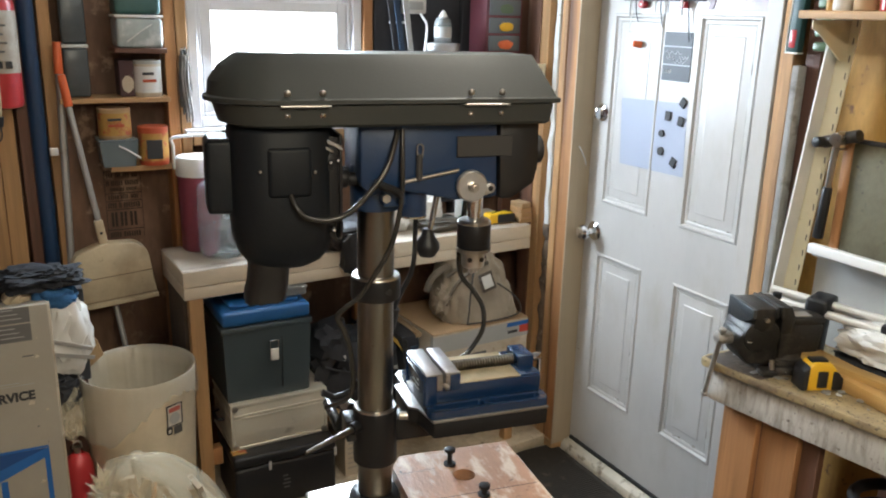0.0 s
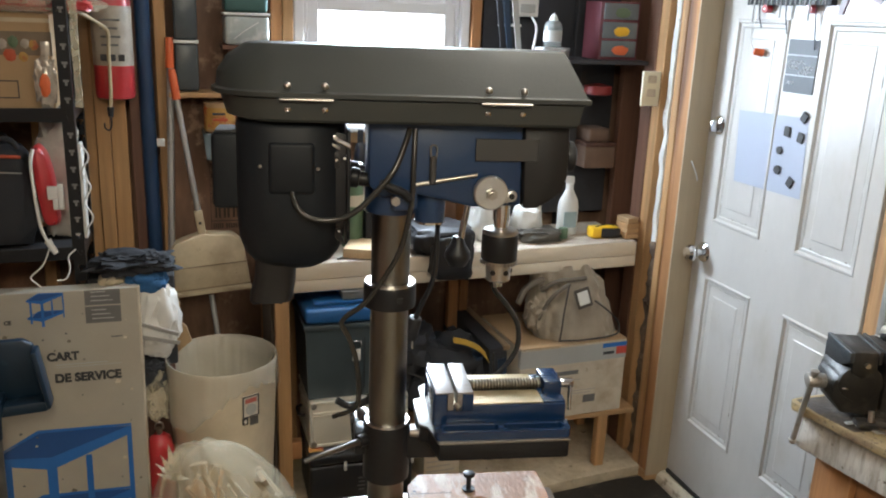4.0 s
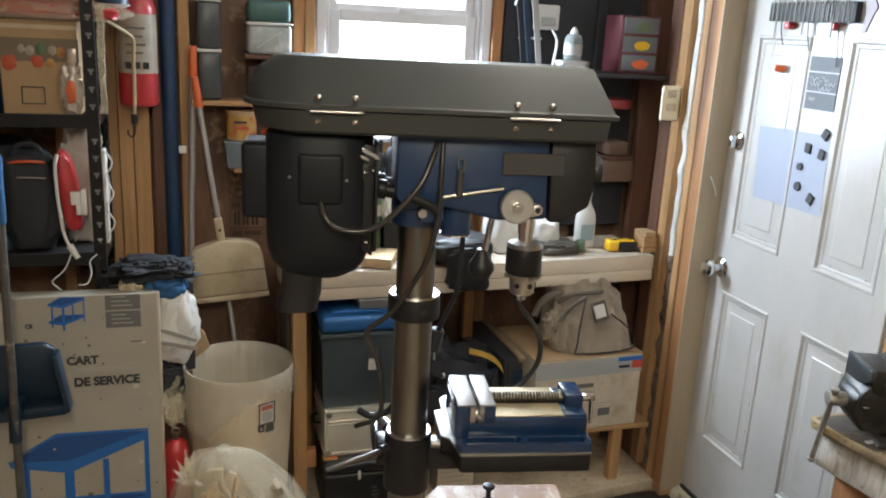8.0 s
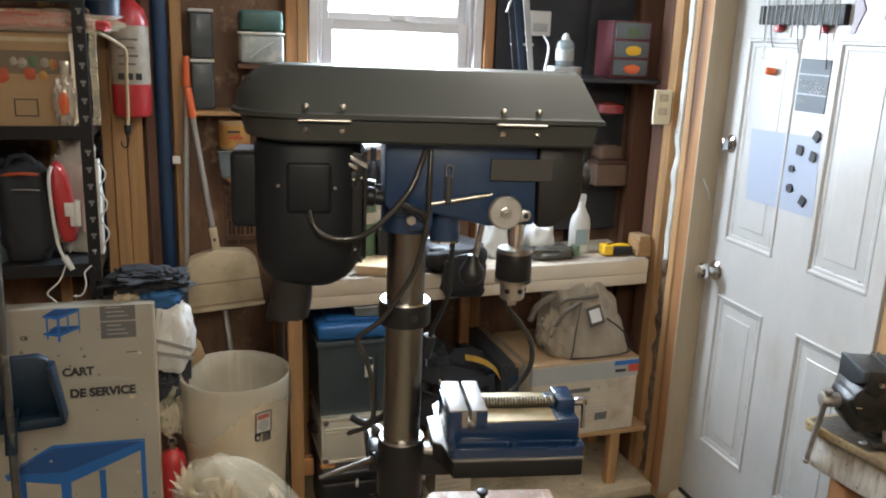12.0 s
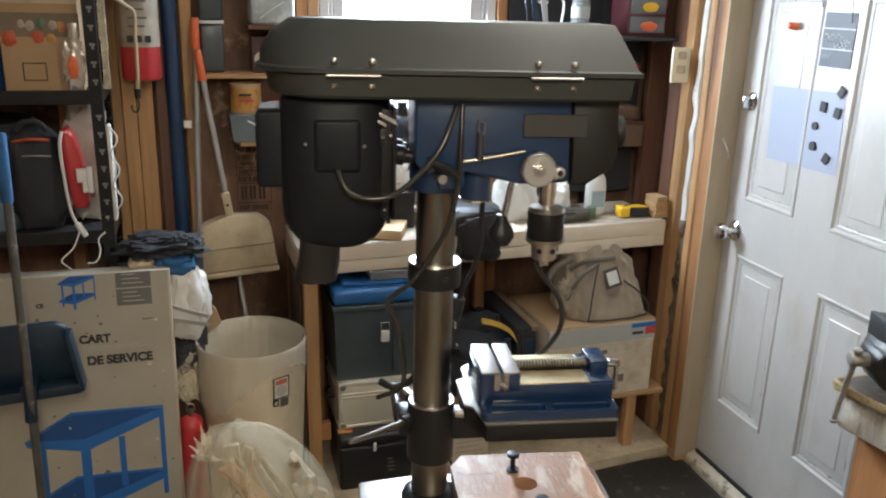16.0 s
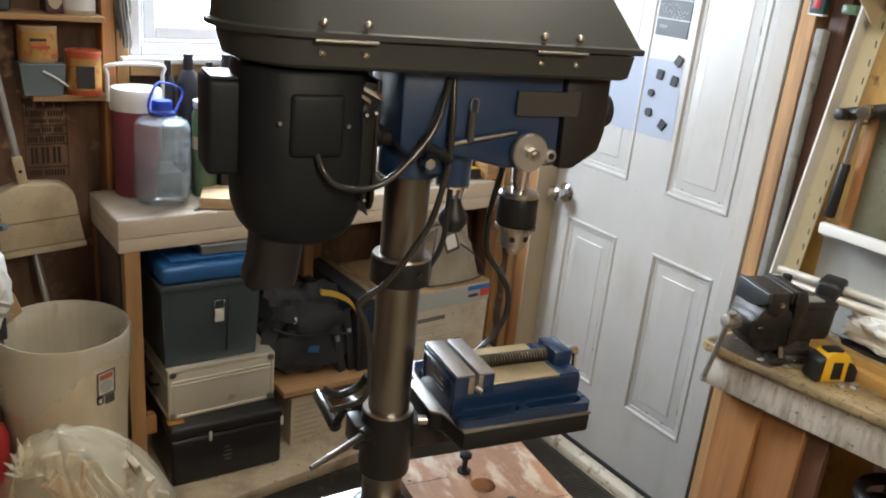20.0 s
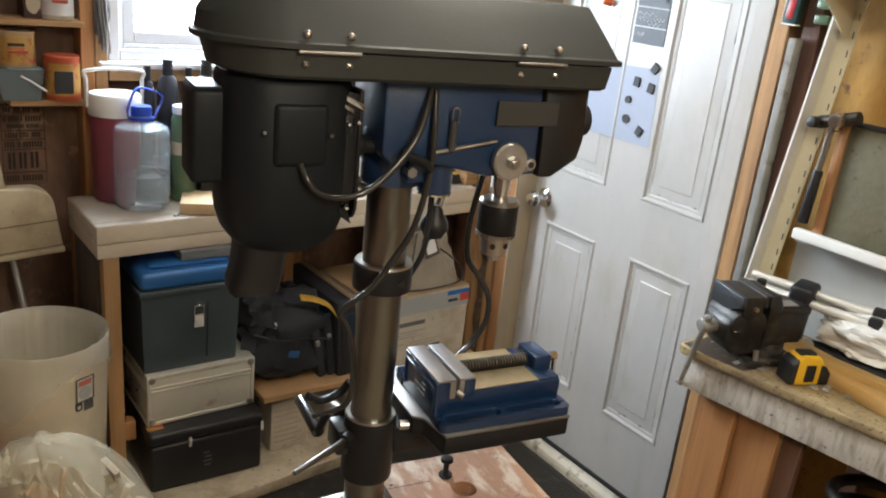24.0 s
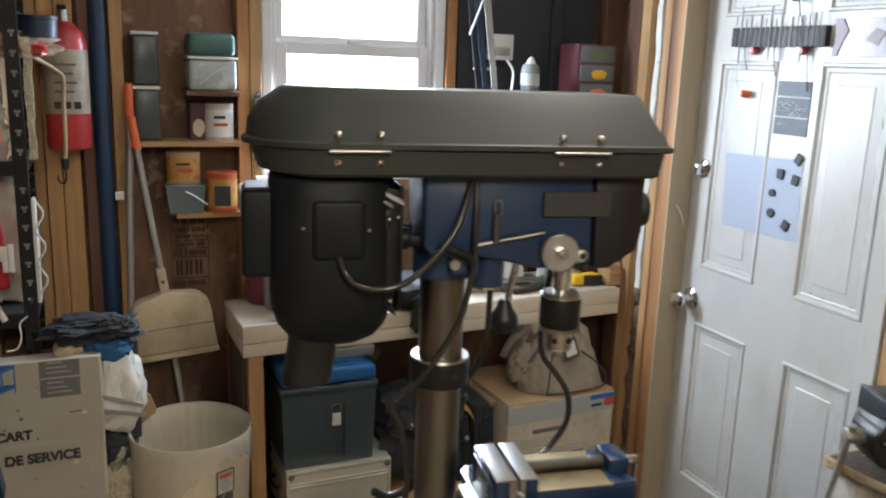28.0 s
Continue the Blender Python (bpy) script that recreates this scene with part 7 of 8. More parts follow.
part("white_bar", tube([(-0.168, 2.605, 1.30), (-0.176, 2.60, 1.25), (-0.170, 2.60, 1.12), (-0.160, 2.60, 1.05), (-0.132, 2.59, 0.995)], 0.005, 8), PLASTIC_WHITE, rl)
part("white_plug", rod((-0.150, 2.595, 1.030), (-0.128, 2.588, 0.990), 0.011, 0.008, 12), PLASTIC_WHITE, rl)
part("cord", tube([(-0.14, 2.59, 1.02), (-0.165, 2.58, 0.96), (-0.20, 2.575, 0.925), (-0.185, 2.57, 0.905), (-0.165, 2.57, 0.885)], 0.0025, 8), PLASTIC_WHITE, rl)
part("cord", tube([(-0.075, 2.592, 1.00), (-0.095, 2.585, 0.98), (-0.093, 2.58, 0.945), (-0.105, 2.575, 0.915), (-0.13, 2.575, 0.910)], 0.0025, 8), PLASTIC_WHITE, rl)
solo("shelf_bag", lump((-0.122, 2.76, 1.18), (0.072, 0.05, 0.185), 0.25, 2.2, 4, 101, 0.998, 0.7, crease=0.16), surf("grey_film", (0.55, 0.52, 0.46), 0.45), "grey plastic bag behind the lantern", "bag")
ps = thing("power_strip", "white power strip with a curly cord on the shelf post", "power strip")
part("strip", box((-0.049, 2.60, 1.03), (-0.038, 2.65, 1.315), 0.004), PLASTIC_WHITE, ps)
part("cord", tube([(-0.036, 2.596, 1.31)] + [(-0.030 + 0.010 * math.sin(i * 1.25), 2.594, 1.30 - i * 0.018) for i in range(15)], 0.0028, 8, 5), PLASTIC_WHITE, ps)

# ---- things on the door ----
DFX = DX - 0.0006
sheet = solo("paper_sheet", prism([(2.302, 1.455), (2.286, 1.224), (1.972, 1.228), (1.984, 1.466)], DFX - 0.0006, DFX, "x"), PAPER, "pale blue paper sheet stuck on the door", "paper")
for y, z, sq, rot in ((2.0, 1.467, 1, 30), (2.063, 1.418, 1, 5), (2.004, 1.407, 1, 10), (2.086, 1.358, 0, 0), (2.083, 1.298, 0, 0), (2.021, 1.270, 1, 25)):
    if sq:
        solo("magnet", box((-0.006, -0.013, -0.015), (0, 0.013, 0.015), 0.002, 1), INK, "small square black magnet on the paper", "magnet", pose(DFX - 0.0008, y, z, rot, 0, 0), "magnets on the paper")
    else:
        solo("magnet", rod((0, 0, 0), (-0.006, 0, 0), 0.0135 if z < 1.33 else 0.0115, seg=20), INK, "small round black magnet on the paper", "magnet", pose(DFX - 0.0008, y, z), "magnets on the paper")
note = thing("slate_note", "dark grey note card with pale handwriting on the door", "note")
part("card", box((DFX - 0.002, 1.988, 1.533), (DFX, 2.113, 1.687)), SLATE, note)
for z in (1.582, 1.640):
    part("pale_rule", box((DFX - 0.0026, 1.988, z), (DFX - 0.002, 2.113, z + 0.004)), CHALK, note)
for i, (y0, y1, z) in enumerate(((2.03, 2.105, 1.622), (2.06, 2.10, 1.606), (2.00, 2.04, 1.608), (2.01, 2.06, 1.594), (2.07, 2.10, 1.562))):
    part("scrawl", tube([(DFX - 0.0026, y1 - (y1 - y0) * j / 8, z + 0.006 * math.sin(j * 2.3 + i)) for j in range(9)], 0.0011, 6), CHALK, note)
rack = thing("bit_rack", "black magnetic rack of thin drill bits on the door", "rack")
part("rack_bar", box((DFX - 0.022, 1.945, 1.783), (DFX - 0.001, 2.310, 1.840), 0.003), BLACK, rack)
for i in range(16):
    part("rack_rib", box((DFX - 0.0238, 1.9545 + i * 0.0203, 1.785), (DFX - 0.0218, 1.9595 + i * 0.0203, 1.838), 0.0008, 1), BLACK, rack)
for i in range(17):
    y = 1.965 + i * 0.0203
    zlo = 1.783 - (0.0 if i % 3 else 0.05 * random.random())
    part("drill_bit", rod((DFX - 0.0245, y, 1.732 if i == 15 else zlo), (DFX - 0.0245, y, 1.898 if i in (9, 15) else 1.85 + 0.03 * random.random()), 0.0016 + 0.001 * (i % 2), seg=8), GREY_STEEL, rack)
for y in (2.03, 2.22):
    part("red_plug", rod((DFX - 0.002, y, 1.772), (DFX - 0.024, y, 1.772), 0.012, seg=16), RED, rack)
    part("plug_hole", rod((DFX - 0.0235, y, 1.772), (DFX - 0.025, y, 1.772), 0.004, seg=12), PLASTIC_WHITE, rack)
for y, zb in ((2.005, 1.66), (2.25, 1.715), (2.13, 1.70)):
    part("dangling_wire", tube([(DFX - 0.02, y, 1.79), (DFX - 0.012, y + 0.004, 1.75), (DFX - 0.006, y - 0.004, zb)], 0.0016, 6), LINE, rack)
plug = thing("foam_earplug", "orange foam earplug hanging on a cord", "earplug")
part("plug", rod((DFX - 0.003, 2.222, 1.640), (DFX - 0.030, 2.235, 1.644), 0.0115, 0.0105, 18, 0.003), ORANGE, plug)
part("cord", tube([(DFX - 0.03, 2.235, 1.644), (DFX - 0.02, 2.27, 1.68), (DFX - 0.01, 2.275, 1.74), (DFX - 0.01, 2.268, 1.79)], 0.0012, 6), PLASTIC_WHITE, plug)
pic = thing("glossy_photo", "crumpled glossy picture with pink and dark shapes on the door", "picture")
part("photo", box((DFX - 0.003, 1.705, 1.757), (DFX - 0.001, 1.925, 1.857), 0.0005, 1), surf("pink_print", (0.26, 0.185, 0.23), 0.3, 0, 0.35, 18, 60, 0.05, (0.40, 0.36, 0.36), 0.4, 14, edge=0.25), pic)
part("dark_shape", prism([(1.931, 1.858), (1.905, 1.856), (1.885, 1.825), (1.900, 1.80), (1.915, 1.760), (1.934, 1.757), (1.925, 1.80)], DFX - 0.006, DFX - 0.003, "x"), surf("plum_print", (0.10, 0.035, 0.05), 0.4), pic)
part("dark_shape", prism([(1.80, 1.83), (1.83, 1.80), (1.79, 1.785), (1.77, 1.82)], DFX - 0.005, DFX - 0.003, "x"), bpy.data.materials["plum_print"], pic)
solo("wall_wire", tube([(1.935, 2.458, 1.255), (1.92, 2.44, 1.262), (1.915, 2.42, 1.25), (1.92, 2.405, 1.225), (1.925, 2.40, 1.20)], 0.0022, 6), GREY_STEEL, "bent wire sticking out beside the door frame", "wire")

# ---- corner right of the window ----
out = thing("wall_outlet", "ivory double outlet on a metal box", "outlet")
part("outlet_box", box((1.862, 2.655, 1.44), (1.899, 2.72, 1.545), 0.002), STEEL, out)
part("cover_plate", box((1.820, 2.640, 1.428), (1.890, 2.6545, 1.550), 0.003), CREAM_METAL, out)
for z in (1.462, 1.51):
    part("socket", box((1.838, 2.6375, z), (1.872, 2.641, z + 0.026), 0.004), CARTON_WHITE, out)
solo("corner_shelf", box((1.34, 2.74, 1.565), (1.895, 2.984, 1.580), 0.002, 1), BLACK_BOARD, "dark shelf across the corner", "shelf")
bo = thing("parts_organizer", "red framed drawer organizer with yellow and orange drawers", "organizer", pose(1.705, 2.78, 1.5806))
part("organizer_frame", box((0, 0.004, 0), (0.160, 0.13, 0.205), 0.003), surf("faded_red_plastic", (0.13, 0.03, 0.04), 0.5), bo)
for r in range(3):
    d = part("drawer", box((0.010, -0.004, 0.010 + r * 0.066), (0.150, 0.006, 0.068 + r * 0.066), 0.003), SMOKE, bo)
    part("drawer_content", lump((0.085, -0.006, 0.034 + r * 0.066), (0.032, 0.004, 0.017), 0.2, 2, 3, 111 + r), (RED, YELLOW, GREEN)[r] if r != 0 else ORANGE, d)
tn = thing("round_tin", "flat round tin under a glass bottle", "tin", pose(1.535, 2.815, 1.5806))
part("tin_body", lathe([(0.062, 0), (0.064, 0.003), (0.064, 0.026), (0.066, 0.028), (0.066, 0.036), (0.0, 0.037)], 34, close=False), ALU, tn)
gb2 = thing("glass_bottle", "clear bottle with a pale label and pointed cap", "bottle", pose(1.535, 2.815, 1.6182))
part("bottle", lathe([(0.030, 0), (0.033, 0.004), (0.033, 0.072), (0.026, 0.088), (0.014, 0.094)], 28), clear("bottle_glass", (0.85, 0.92, 0.92), 0.08, 1.3, 0.8), gb2)
part("cap", lathe([(0.015, 0.093), (0.016, 0.095), (0.010, 0.110), (0.0, 0.118)], 20, close=False), PLASTIC_WHITE, gb2)
part("label", lathe([(0.0334, 0.02), (0.0334, 0.058)], 28, close=False), GREY_PANEL, gb2)
ad = thing("wall_adapter", "white plug-in adapter with a cable on the board", "adapter")
part("adapter", box((1.44, 2.94, 1.72), (1.53, 2.984, 1.81), 0.006), PLASTIC_WHITE, ad)
part("face", box((1.455, 2.936, 1.735), (1.515, 2.941, 1.765), 0.003), GREY_PANEL, ad)
part("cable", tube([(1.50, 2.93, 1.72), (1.49, 2.86, 1.68), (1.455, 2.80, 1.61), (1.44, 2.78, 1.582)], 0.0045, 8), PLASTIC_WHITE, ad)
part("bar", box((1.37, 2.93, 1.683), (1.46, 2.94, 1.692), 0.002), PLASTIC_WHITE, ad)
sq = thing("sheet_bundle", "dark curled sheets leaning beside the window", "sheets")
for i, (dx, mt) in enumerate(((0.0, BLACK_BOARD), (0.02, NAVY), (0.05, GREY_PANEL))):
    part("sheet", prism([(1.318 + dx, 1.95), (1.345 + dx, 1.95), (1.395 + dx, 1.585), (1.375 + dx, 1.585)], 2.90 - 0.012 * i, 2.905 - 0.012 * i, "y"), mt, sq)
part("bright_edge", rod((1.325, 2.88, 1.80), (1.42, 2.87, 2.05), 0.004, seg=8), PLASTIC_WHITE, sq)
rlamp = thing("red_pilot", "dim red plastic lid on the corner shelf", "lid", pose(1.76, 2.86, 1.445))
part("lid", lathe([(0.040, 0), (0.052, 0.004), (0.052, 0.035), (0.0, 0.045)], 28, close=False), surf("dim_red_plastic", (0.22, 0.025, 0.022), 0.4), rlamp)
part("bracket", box((-0.01, 0.0, -0.01), (0.01, 0.184, 0.0)), BLACK, rlamp)

DUSTY_BROWN = surf("dusty_brown_card", (0.16, 0.10, 0.07), 0.8, 0, 0.2)
cbx = thing("corner_box", "dusty brown box fixed in the dark corner", "box", pose(1.80, 2.90, 1.16))
part("box_body", box((-0.065, -0.03, 0.0), (0.065, 0.146, 0.085), 0.004), DUSTY_BROWN, cbx)
part("box_lid", box((-0.068, -0.033, 0.085), (0.068, 0.146, 0.10), 0.003), BROWN_Z, cbx)
part("paper_wrap", box((-0.05, -0.02, 0.10), (0.045, 0.12, 0.155), 0.012, 3), DUSTY_BROWN, cbx)

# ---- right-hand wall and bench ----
part("ochre_panel", box((1.932, -0.9, 0.0), (1.946, 1.45, 2.44)), SHEATH_LIT, wall_right, "plywood lining, its ochre partly painted-in warm light")
rbench = thing("side_workbench", "old workbench with a stained top and chipped white edge", "workbench")
edge = [(1.560, 1.400), (1.537, 1.396), (1.527, 1.380), (1.600, 0.92), (1.70, -0.6), (1.898, -0.6), (1.898, 1.40)]
part("benchtop", prism(edge, 0.884, 0.904, "z", 0.003), OLD_TOP, rbench)
part("front_apron", prism([(1.548, 1.372), (1.612, 0.92), (1.712, -0.6), (1.735, -0.6), (1.635, 0.92), (1.584, 1.372)], 0.795, 0.8835, "z", 0.003), OLD_WHITE, rbench)
part("end_apron", prism([(1.584, 1.372), (1.586, 1.350), (1.897, 1.350), (1.897, 1.372)], 0.795, 0.8835, "z", 0.003), OLD_WHITE, rbench)
for y0, y1, mt in ((1.245, 1.352, ORANGE_Z), (1.135, 1.240, ORANGE_Z), (1.085, 1.132, DARK_WOOD_Z)):
    xa = 1.584 + (1.372 - y1) * 0.126 + 0.004
    part("side_board", box((xa, y0, 0.0), (xa + 0.022, y1, 0.795), 0.002, 1), mt, rbench)
for y in (0.62, -0.5):
    part("leg", box((1.66 + (0.6 - y) * 0.06, y, 0.0), (1.74 + (0.6 - y) * 0.06, y + 0.09, 0.795), 0.003), ORANGE_Z, rbench)
part("rear_leg", box((1.82, 1.28, 0.0), (1.88, 1.345, 0.795), 0.003), DARK_WOOD_Z, rbench)
hose = solo("coiled_hose", tube([(1.72 + 0.11 * math.cos(a * 0.5), 0.93 + 0.10 * math.sin(a * 0.5), 0.52 + a * 0.004) for a in range(0, 50)], 0.014, 10, 2), BLACK, "coiled black hose on a box under the bench", "hose")
solo("low_box", box((1.64, 0.78, 0.0), (1.86, 1.06, 0.50), 0.004), CARTON, "brown carton under the bench", "box")

GREASE = surf("soaked_grease", (0.055, 0.042, 0.032), 0.45, 0, 0.4, 20, 90, 0.2, (0.20, 0.155, 0.10), 0.36, 26, edge=0.25)
k = bmesh.new()
rim = []
for i in range(56):
    a = 2 * math.pi * i / 56
    r = 1 + 0.22 * noise.noise((2.2 * math.cos(a), 2.2 * math.sin(a), 3.0)) + 0.10 * noise.noise((7 * math.cos(a), 7 * math.sin(a), 5.0))
    rim.append((min(0.13, max(-0.063 - 0.16 * min(0.0, 0.10 * r * math.sin(a)), 0.12 * r * math.cos(a))) + 1.605, min(1.388, 1.318 + 0.10 * r * math.sin(a))))
part("grease_stain", prism(rim, 0.9041, 0.9044, "z"), GREASE, rbench, "dark greasy stain round the vise")
bv = thing("bench_vise", "heavy dark iron bench vise with a bright handle", "vise", pose(1.572, 1.316, 0.9045, 0, 0, -20))
bv.scale = (0.94, 0.94, 0.84)
HANDLE = surf("worn_bright_steel", (0.46, 0.44, 0.41), 0.34, 0.65, 0.2, 12, 120, 0.05, (0.2, 0.17, 0.14), 0.3, 30)
JAW_IRON = surf("blue_grey_iron", (0.075, 0.085, 0.095), 0.38, 0.5, 0.25, 12, 120, 0.1, (0.12, 0.09, 0.06), 0.3, 14)
part("vise_base", lathe([(0.078, 0.0), (0.079, 0.004), (0.074, 0.016), (0.060, 0.022), (0.052, 0.05)], 32, pose(0.125, 0.0, 0)), DARK_IRON, bv)
part("base_ear", box((0.03, -0.085, 0.0), (0.075, -0.045, 0.018), 0.006), DARK_IRON, bv)
part("front_jaw", prism([(0.002, 0.198), (0.004, 0.140), (0.030, 0.125), (0.060, 0.150), (0.060, 0.198)], -0.058, 0.058, "y", 0.004), DARK_IRON, bv)
shield = prism([(-0.064, 0.199), (0.064, 0.199), (0.064, 0.132), (0.052, 0.136), (0.030, 0.140), (0.000, 0.142), (-0.026, 0.150), (-0.046, 0.160), (-0.064, 0.172)], -0.008, 0.004, "x", 0.003)
part("jaw_shield", shield, JAW_IRON, bv, "worn blue-grey jaw front")
part("front_neck", prism([(0.004, 0.150), (-0.014, 0.128), (-0.026, 0.112), (-0.026, 0.064), (0.000, 0.026), (0.083, 0.022), (0.083, 0.130), (0.055, 0.160)], -0.050, 0.050, "y", 0.008), DARK_IRON, bv)
part("round_cheek", rod((0.032, -0.055, 0.112), (0.032, 0.055, 0.112), 0.050, seg=36, bevel=0.004), DARK_IRON, bv)
part("jaw_web", prism([(0.010, 0.185), (0.055, 0.185), (0.064, 0.150), (0.080, 0.120), (0.010, 0.120)], -0.0545, 0.0545, "y", 0.004), DARK_IRON, bv)
part("maker_plate", box((-0.010, -0.0585, 0.096), (0.004, -0.0545, 0.101), 0.0008), CHROME, bv)
part("jaw_face", box((0.058, -0.061, 0.168), (0.066, 0.061, 0.203), 0.0015), DARK_IRON, bv)
part("rear_jaw_face", box((0.072, -0.061, 0.168), (0.080, 0.061, 0.203), 0.0015), DARK_IRON, bv)
part("rear_jaw", prism([(0.080, 0.200), (0.080, 0.120), (0.110, 0.118), (0.118, 0.165), (0.104, 0.200)], -0.056, 0.056, "y", 0.004), DARK_IRON, bv)
part("rear_body", prism([(0.086, 0.150), (0.087, 0.018), (0.175, 0.018), (0.200, 0.060), (0.208, 0.135), (0.190, 0.152)], -0.048, 0.048, "y", 0.009), DARK_IRON, bv)
part("anvil", box((0.112, -0.052, 0.142), (0.205, 0.044, 0.164), 0.004), DARK_IRON, bv)
part("swivel_ring", lathe([(0.062, 0.020), (0.066, 0.022), (0.066, 0.034), (0.060, 0.038)], 32, pose(0.125, 0.0, 0)), DARK_IRON, bv)
part("anvil_plate", box((0.125, -0.044, 0.164), (0.170, -0.010, 0.168), 0.001, 1), GREY_STEEL, bv)
part("slide_bar", box((0.03, -0.022, 0.048), (0.205, 0.022, 0.088), 0.005), DARK_IRON, bv)
part("main_screw", rod((-0.060, 0, 0.090), (0.04, 0, 0.090), 0.014, seg=20), STEEL, bv)
part("screw_boss", rod((-0.066, 0, 0.090), (-0.024, 0, 0.090), 0.019, seg=22, bevel=0.003), HANDLE, bv)
hd = part("handle_bar", rod((-0.055, -0.010, 0.114), (-0.055, 0.046, -0.110), 0.0068, seg=14), HANDLE, bv, "bright sliding handle")
part("handle_end", rod((-0.055, 0.0455, -0.108), (-0.055, 0.048, -0.119), 0.0098, seg=16, bevel=0.002), HANDLE, hd)
part("handle_end", rod((-0.055, -0.0095, 0.112), (-0.055, -0.012, 0.123), 0.0098, seg=16, bevel=0.002), HANDLE, hd)
part("lock_knob", lathe([(0.006, 0), (0.006, 0.02), (0.012, 0.024), (0.012, 0.04), (0.0, 0.043)], 16, pose(0.120, 0.048, 0.164), close=False), BLACK, bv)
part("jaw_bolt", rod((0.035, -0.058, 0.165), (0.035, -0.066, 0.165), 0.006, seg=12), STEEL, bv)
part("swivel_bolt", rod((0.06, -0.072, 0.018), (0.06, -0.066, 0.045), 0.007, seg=12), STEEL, bv)
part("swivel_lever", rod((0.12, -0.088, 0.045), (0.165, -0.105, 0.052), 0.007, seg=12), CHROME, bv)
for i in range(5):
    solo("metal_offcut", box((-0.012, -0.006, 0), (0.012 - 0.003 * (i % 3), 0.006, 0.003), 0.001, 1), STEEL if i % 2 else GREY_STEEL, "small scrap of metal on the old bench", "scrap", pose(1.578 + 0.012 * i, 1.262 - 0.022 * i + 0.012 * (i % 2), 0.9046, 0, 0, 47 * i), "scraps by the vise")
plank = solo("bench_plank", box((0, 0, 0), (0.085, 0.55, 0.032), 0.003), surf("ochre_plank", (0.50, 0.30, 0.10), 0.65, 0, 0.25, 14, 120, 0.08, (0.22, 0.12, 0.05), 0.35, 8, (1, 0.08, 1)), "short ochre plank lying on the old bench", "plank", pose(1.706, 1.262, 0.9048, 0, 0, 171.5) @ pose(-0.085, 0, 0))

tm = thing("tape_measure", "yellow and black tape measure on the bench", "tape measure", pose(1.645, 1.142, 0.9045, 0, 0, -24))
part("tape_case", prism([(-0.042, 0.0), (0.040, 0.0), (0.042, 0.012), (0.040, 0.045), (0.022, 0.068), (-0.020, 0.070), (-0.040, 0.052), (-0.045, 0.020)], -0.024, 0.024, "y", 0.006), YELLOW, tm)
part("front_grip", prism([(-0.049, 0.002), (-0.032, 0.002), (-0.031, 0.050), (-0.030, 0.062), (-0.045, 0.050)], -0.0258, 0.0258, "y", 0.004), BLACK, tm)
part("side_panel", box((-0.012, -0.0262, 0.008), (0.014, 0.0262, 0.050), 0.003), BLACK, tm)
part("rear_grip", prism([(0.024, 0.002), (0.052, 0.002), (0.052, 0.030), (0.040, 0.046), (0.024, 0.052)], -0.0258, 0.0258, "y", 0.004), BLACK, tm)
part("top_lock", box((-0.024, -0.014, 0.066), (0.016, 0.014, 0.074), 0.003), BLACK, tm)
part("tape_hook", box((0.051, -0.010, 0.002), (0.056, 0.010, 0.018), 0.001), STEEL, tm)
solo("bench_plank", box((0, -0.038, 0), (0.72, 0.0, 0.048), 0.003), wood("yellow_pine", (0.50, 0.31, 0.10), 0, dirt=(0.25, 0.13, 0.05), amount=0.3), "yellow pine plank lying on the bench", "plank", pose(1.726, 1.262, 0.9045, 0, 0, -86))
for i in range(26):
    y = 0.95 + 0.44 * random.random()
    x = 1.57 + (1.372 - y) * 0.13 + 0.03 + 0.13 * random.random()
    s = 0.003 + 0.006 * random.random()
    solo("metal_shaving", lump((0, 0, s * 0.5), (s * 1.6, s, s * 0.6), 0.4, 2, 1, i, 0.0), ALU if i % 2 else GREY_STEEL, "tiny metal scrap on the bench", "scrap", pose(x, y, 0.9045, 0, 0, 40 * i), "scraps on the bench")
tri = thing("tripod", "folded silver camera tripod lying on the bench", "tripod", pose(1.752, 1.372, 1.060, 0, 2, -72))
for dy, dz in ((0.0, 0.0), (-0.030, -0.016), (0.024, -0.022)):
    leg = part("leg", rod((-0.01, dy, dz), (0.60, dy * 1.2, dz - 0.004), 0.0105, seg=16), SILVER, tri, "silver tube leg")
    part("leg_clamp", box((0.27, dy - 0.014, dz - 0.014), (0.30, dy + 0.014, dz + 0.014), 0.004), BLACK, leg)
part("shoulder", box((0.090, -0.045, -0.036), (0.145, 0.040, 0.018), 0.010, 3), BLACK, tri)
part("prop_foot", box((0.115, -0.02, -0.150), (0.14, 0.02, -0.040), 0.006), BLACK, tri)
part("prop_foot", box((0.52, -0.02, -0.134), (0.56, 0.02, -0.040), 0.006), BLACK, tri)
solo("grocery_bag", lump((1.835, 1.06, 0.985), (0.075, 0.165, 0.062), 0.22, 2.3, 5, 131, 0.954, 0.85, crease=0.12), PLASTIC_WHITE, "white plastic bag bundled on the bench", "bag")
solo("folded_cloth", lump((1.83, 1.04, 0.93), (0.06, 0.17, 0.028), 0.25, 2.3, 4, 133, 0.9046, 0.8), NYLON, "black cloth bundle under a white bag", "cloth")

up = thing("shelf_upright", "cream slotted steel shelf upright leaning on the wall", "upright")


def upright_ring(t):
    z = 0.905 + t * 1.10
    y0 = 1.461 - 0.105 * t
    y1 = y0 - 0.047
    return z, y0, y1


rings = []
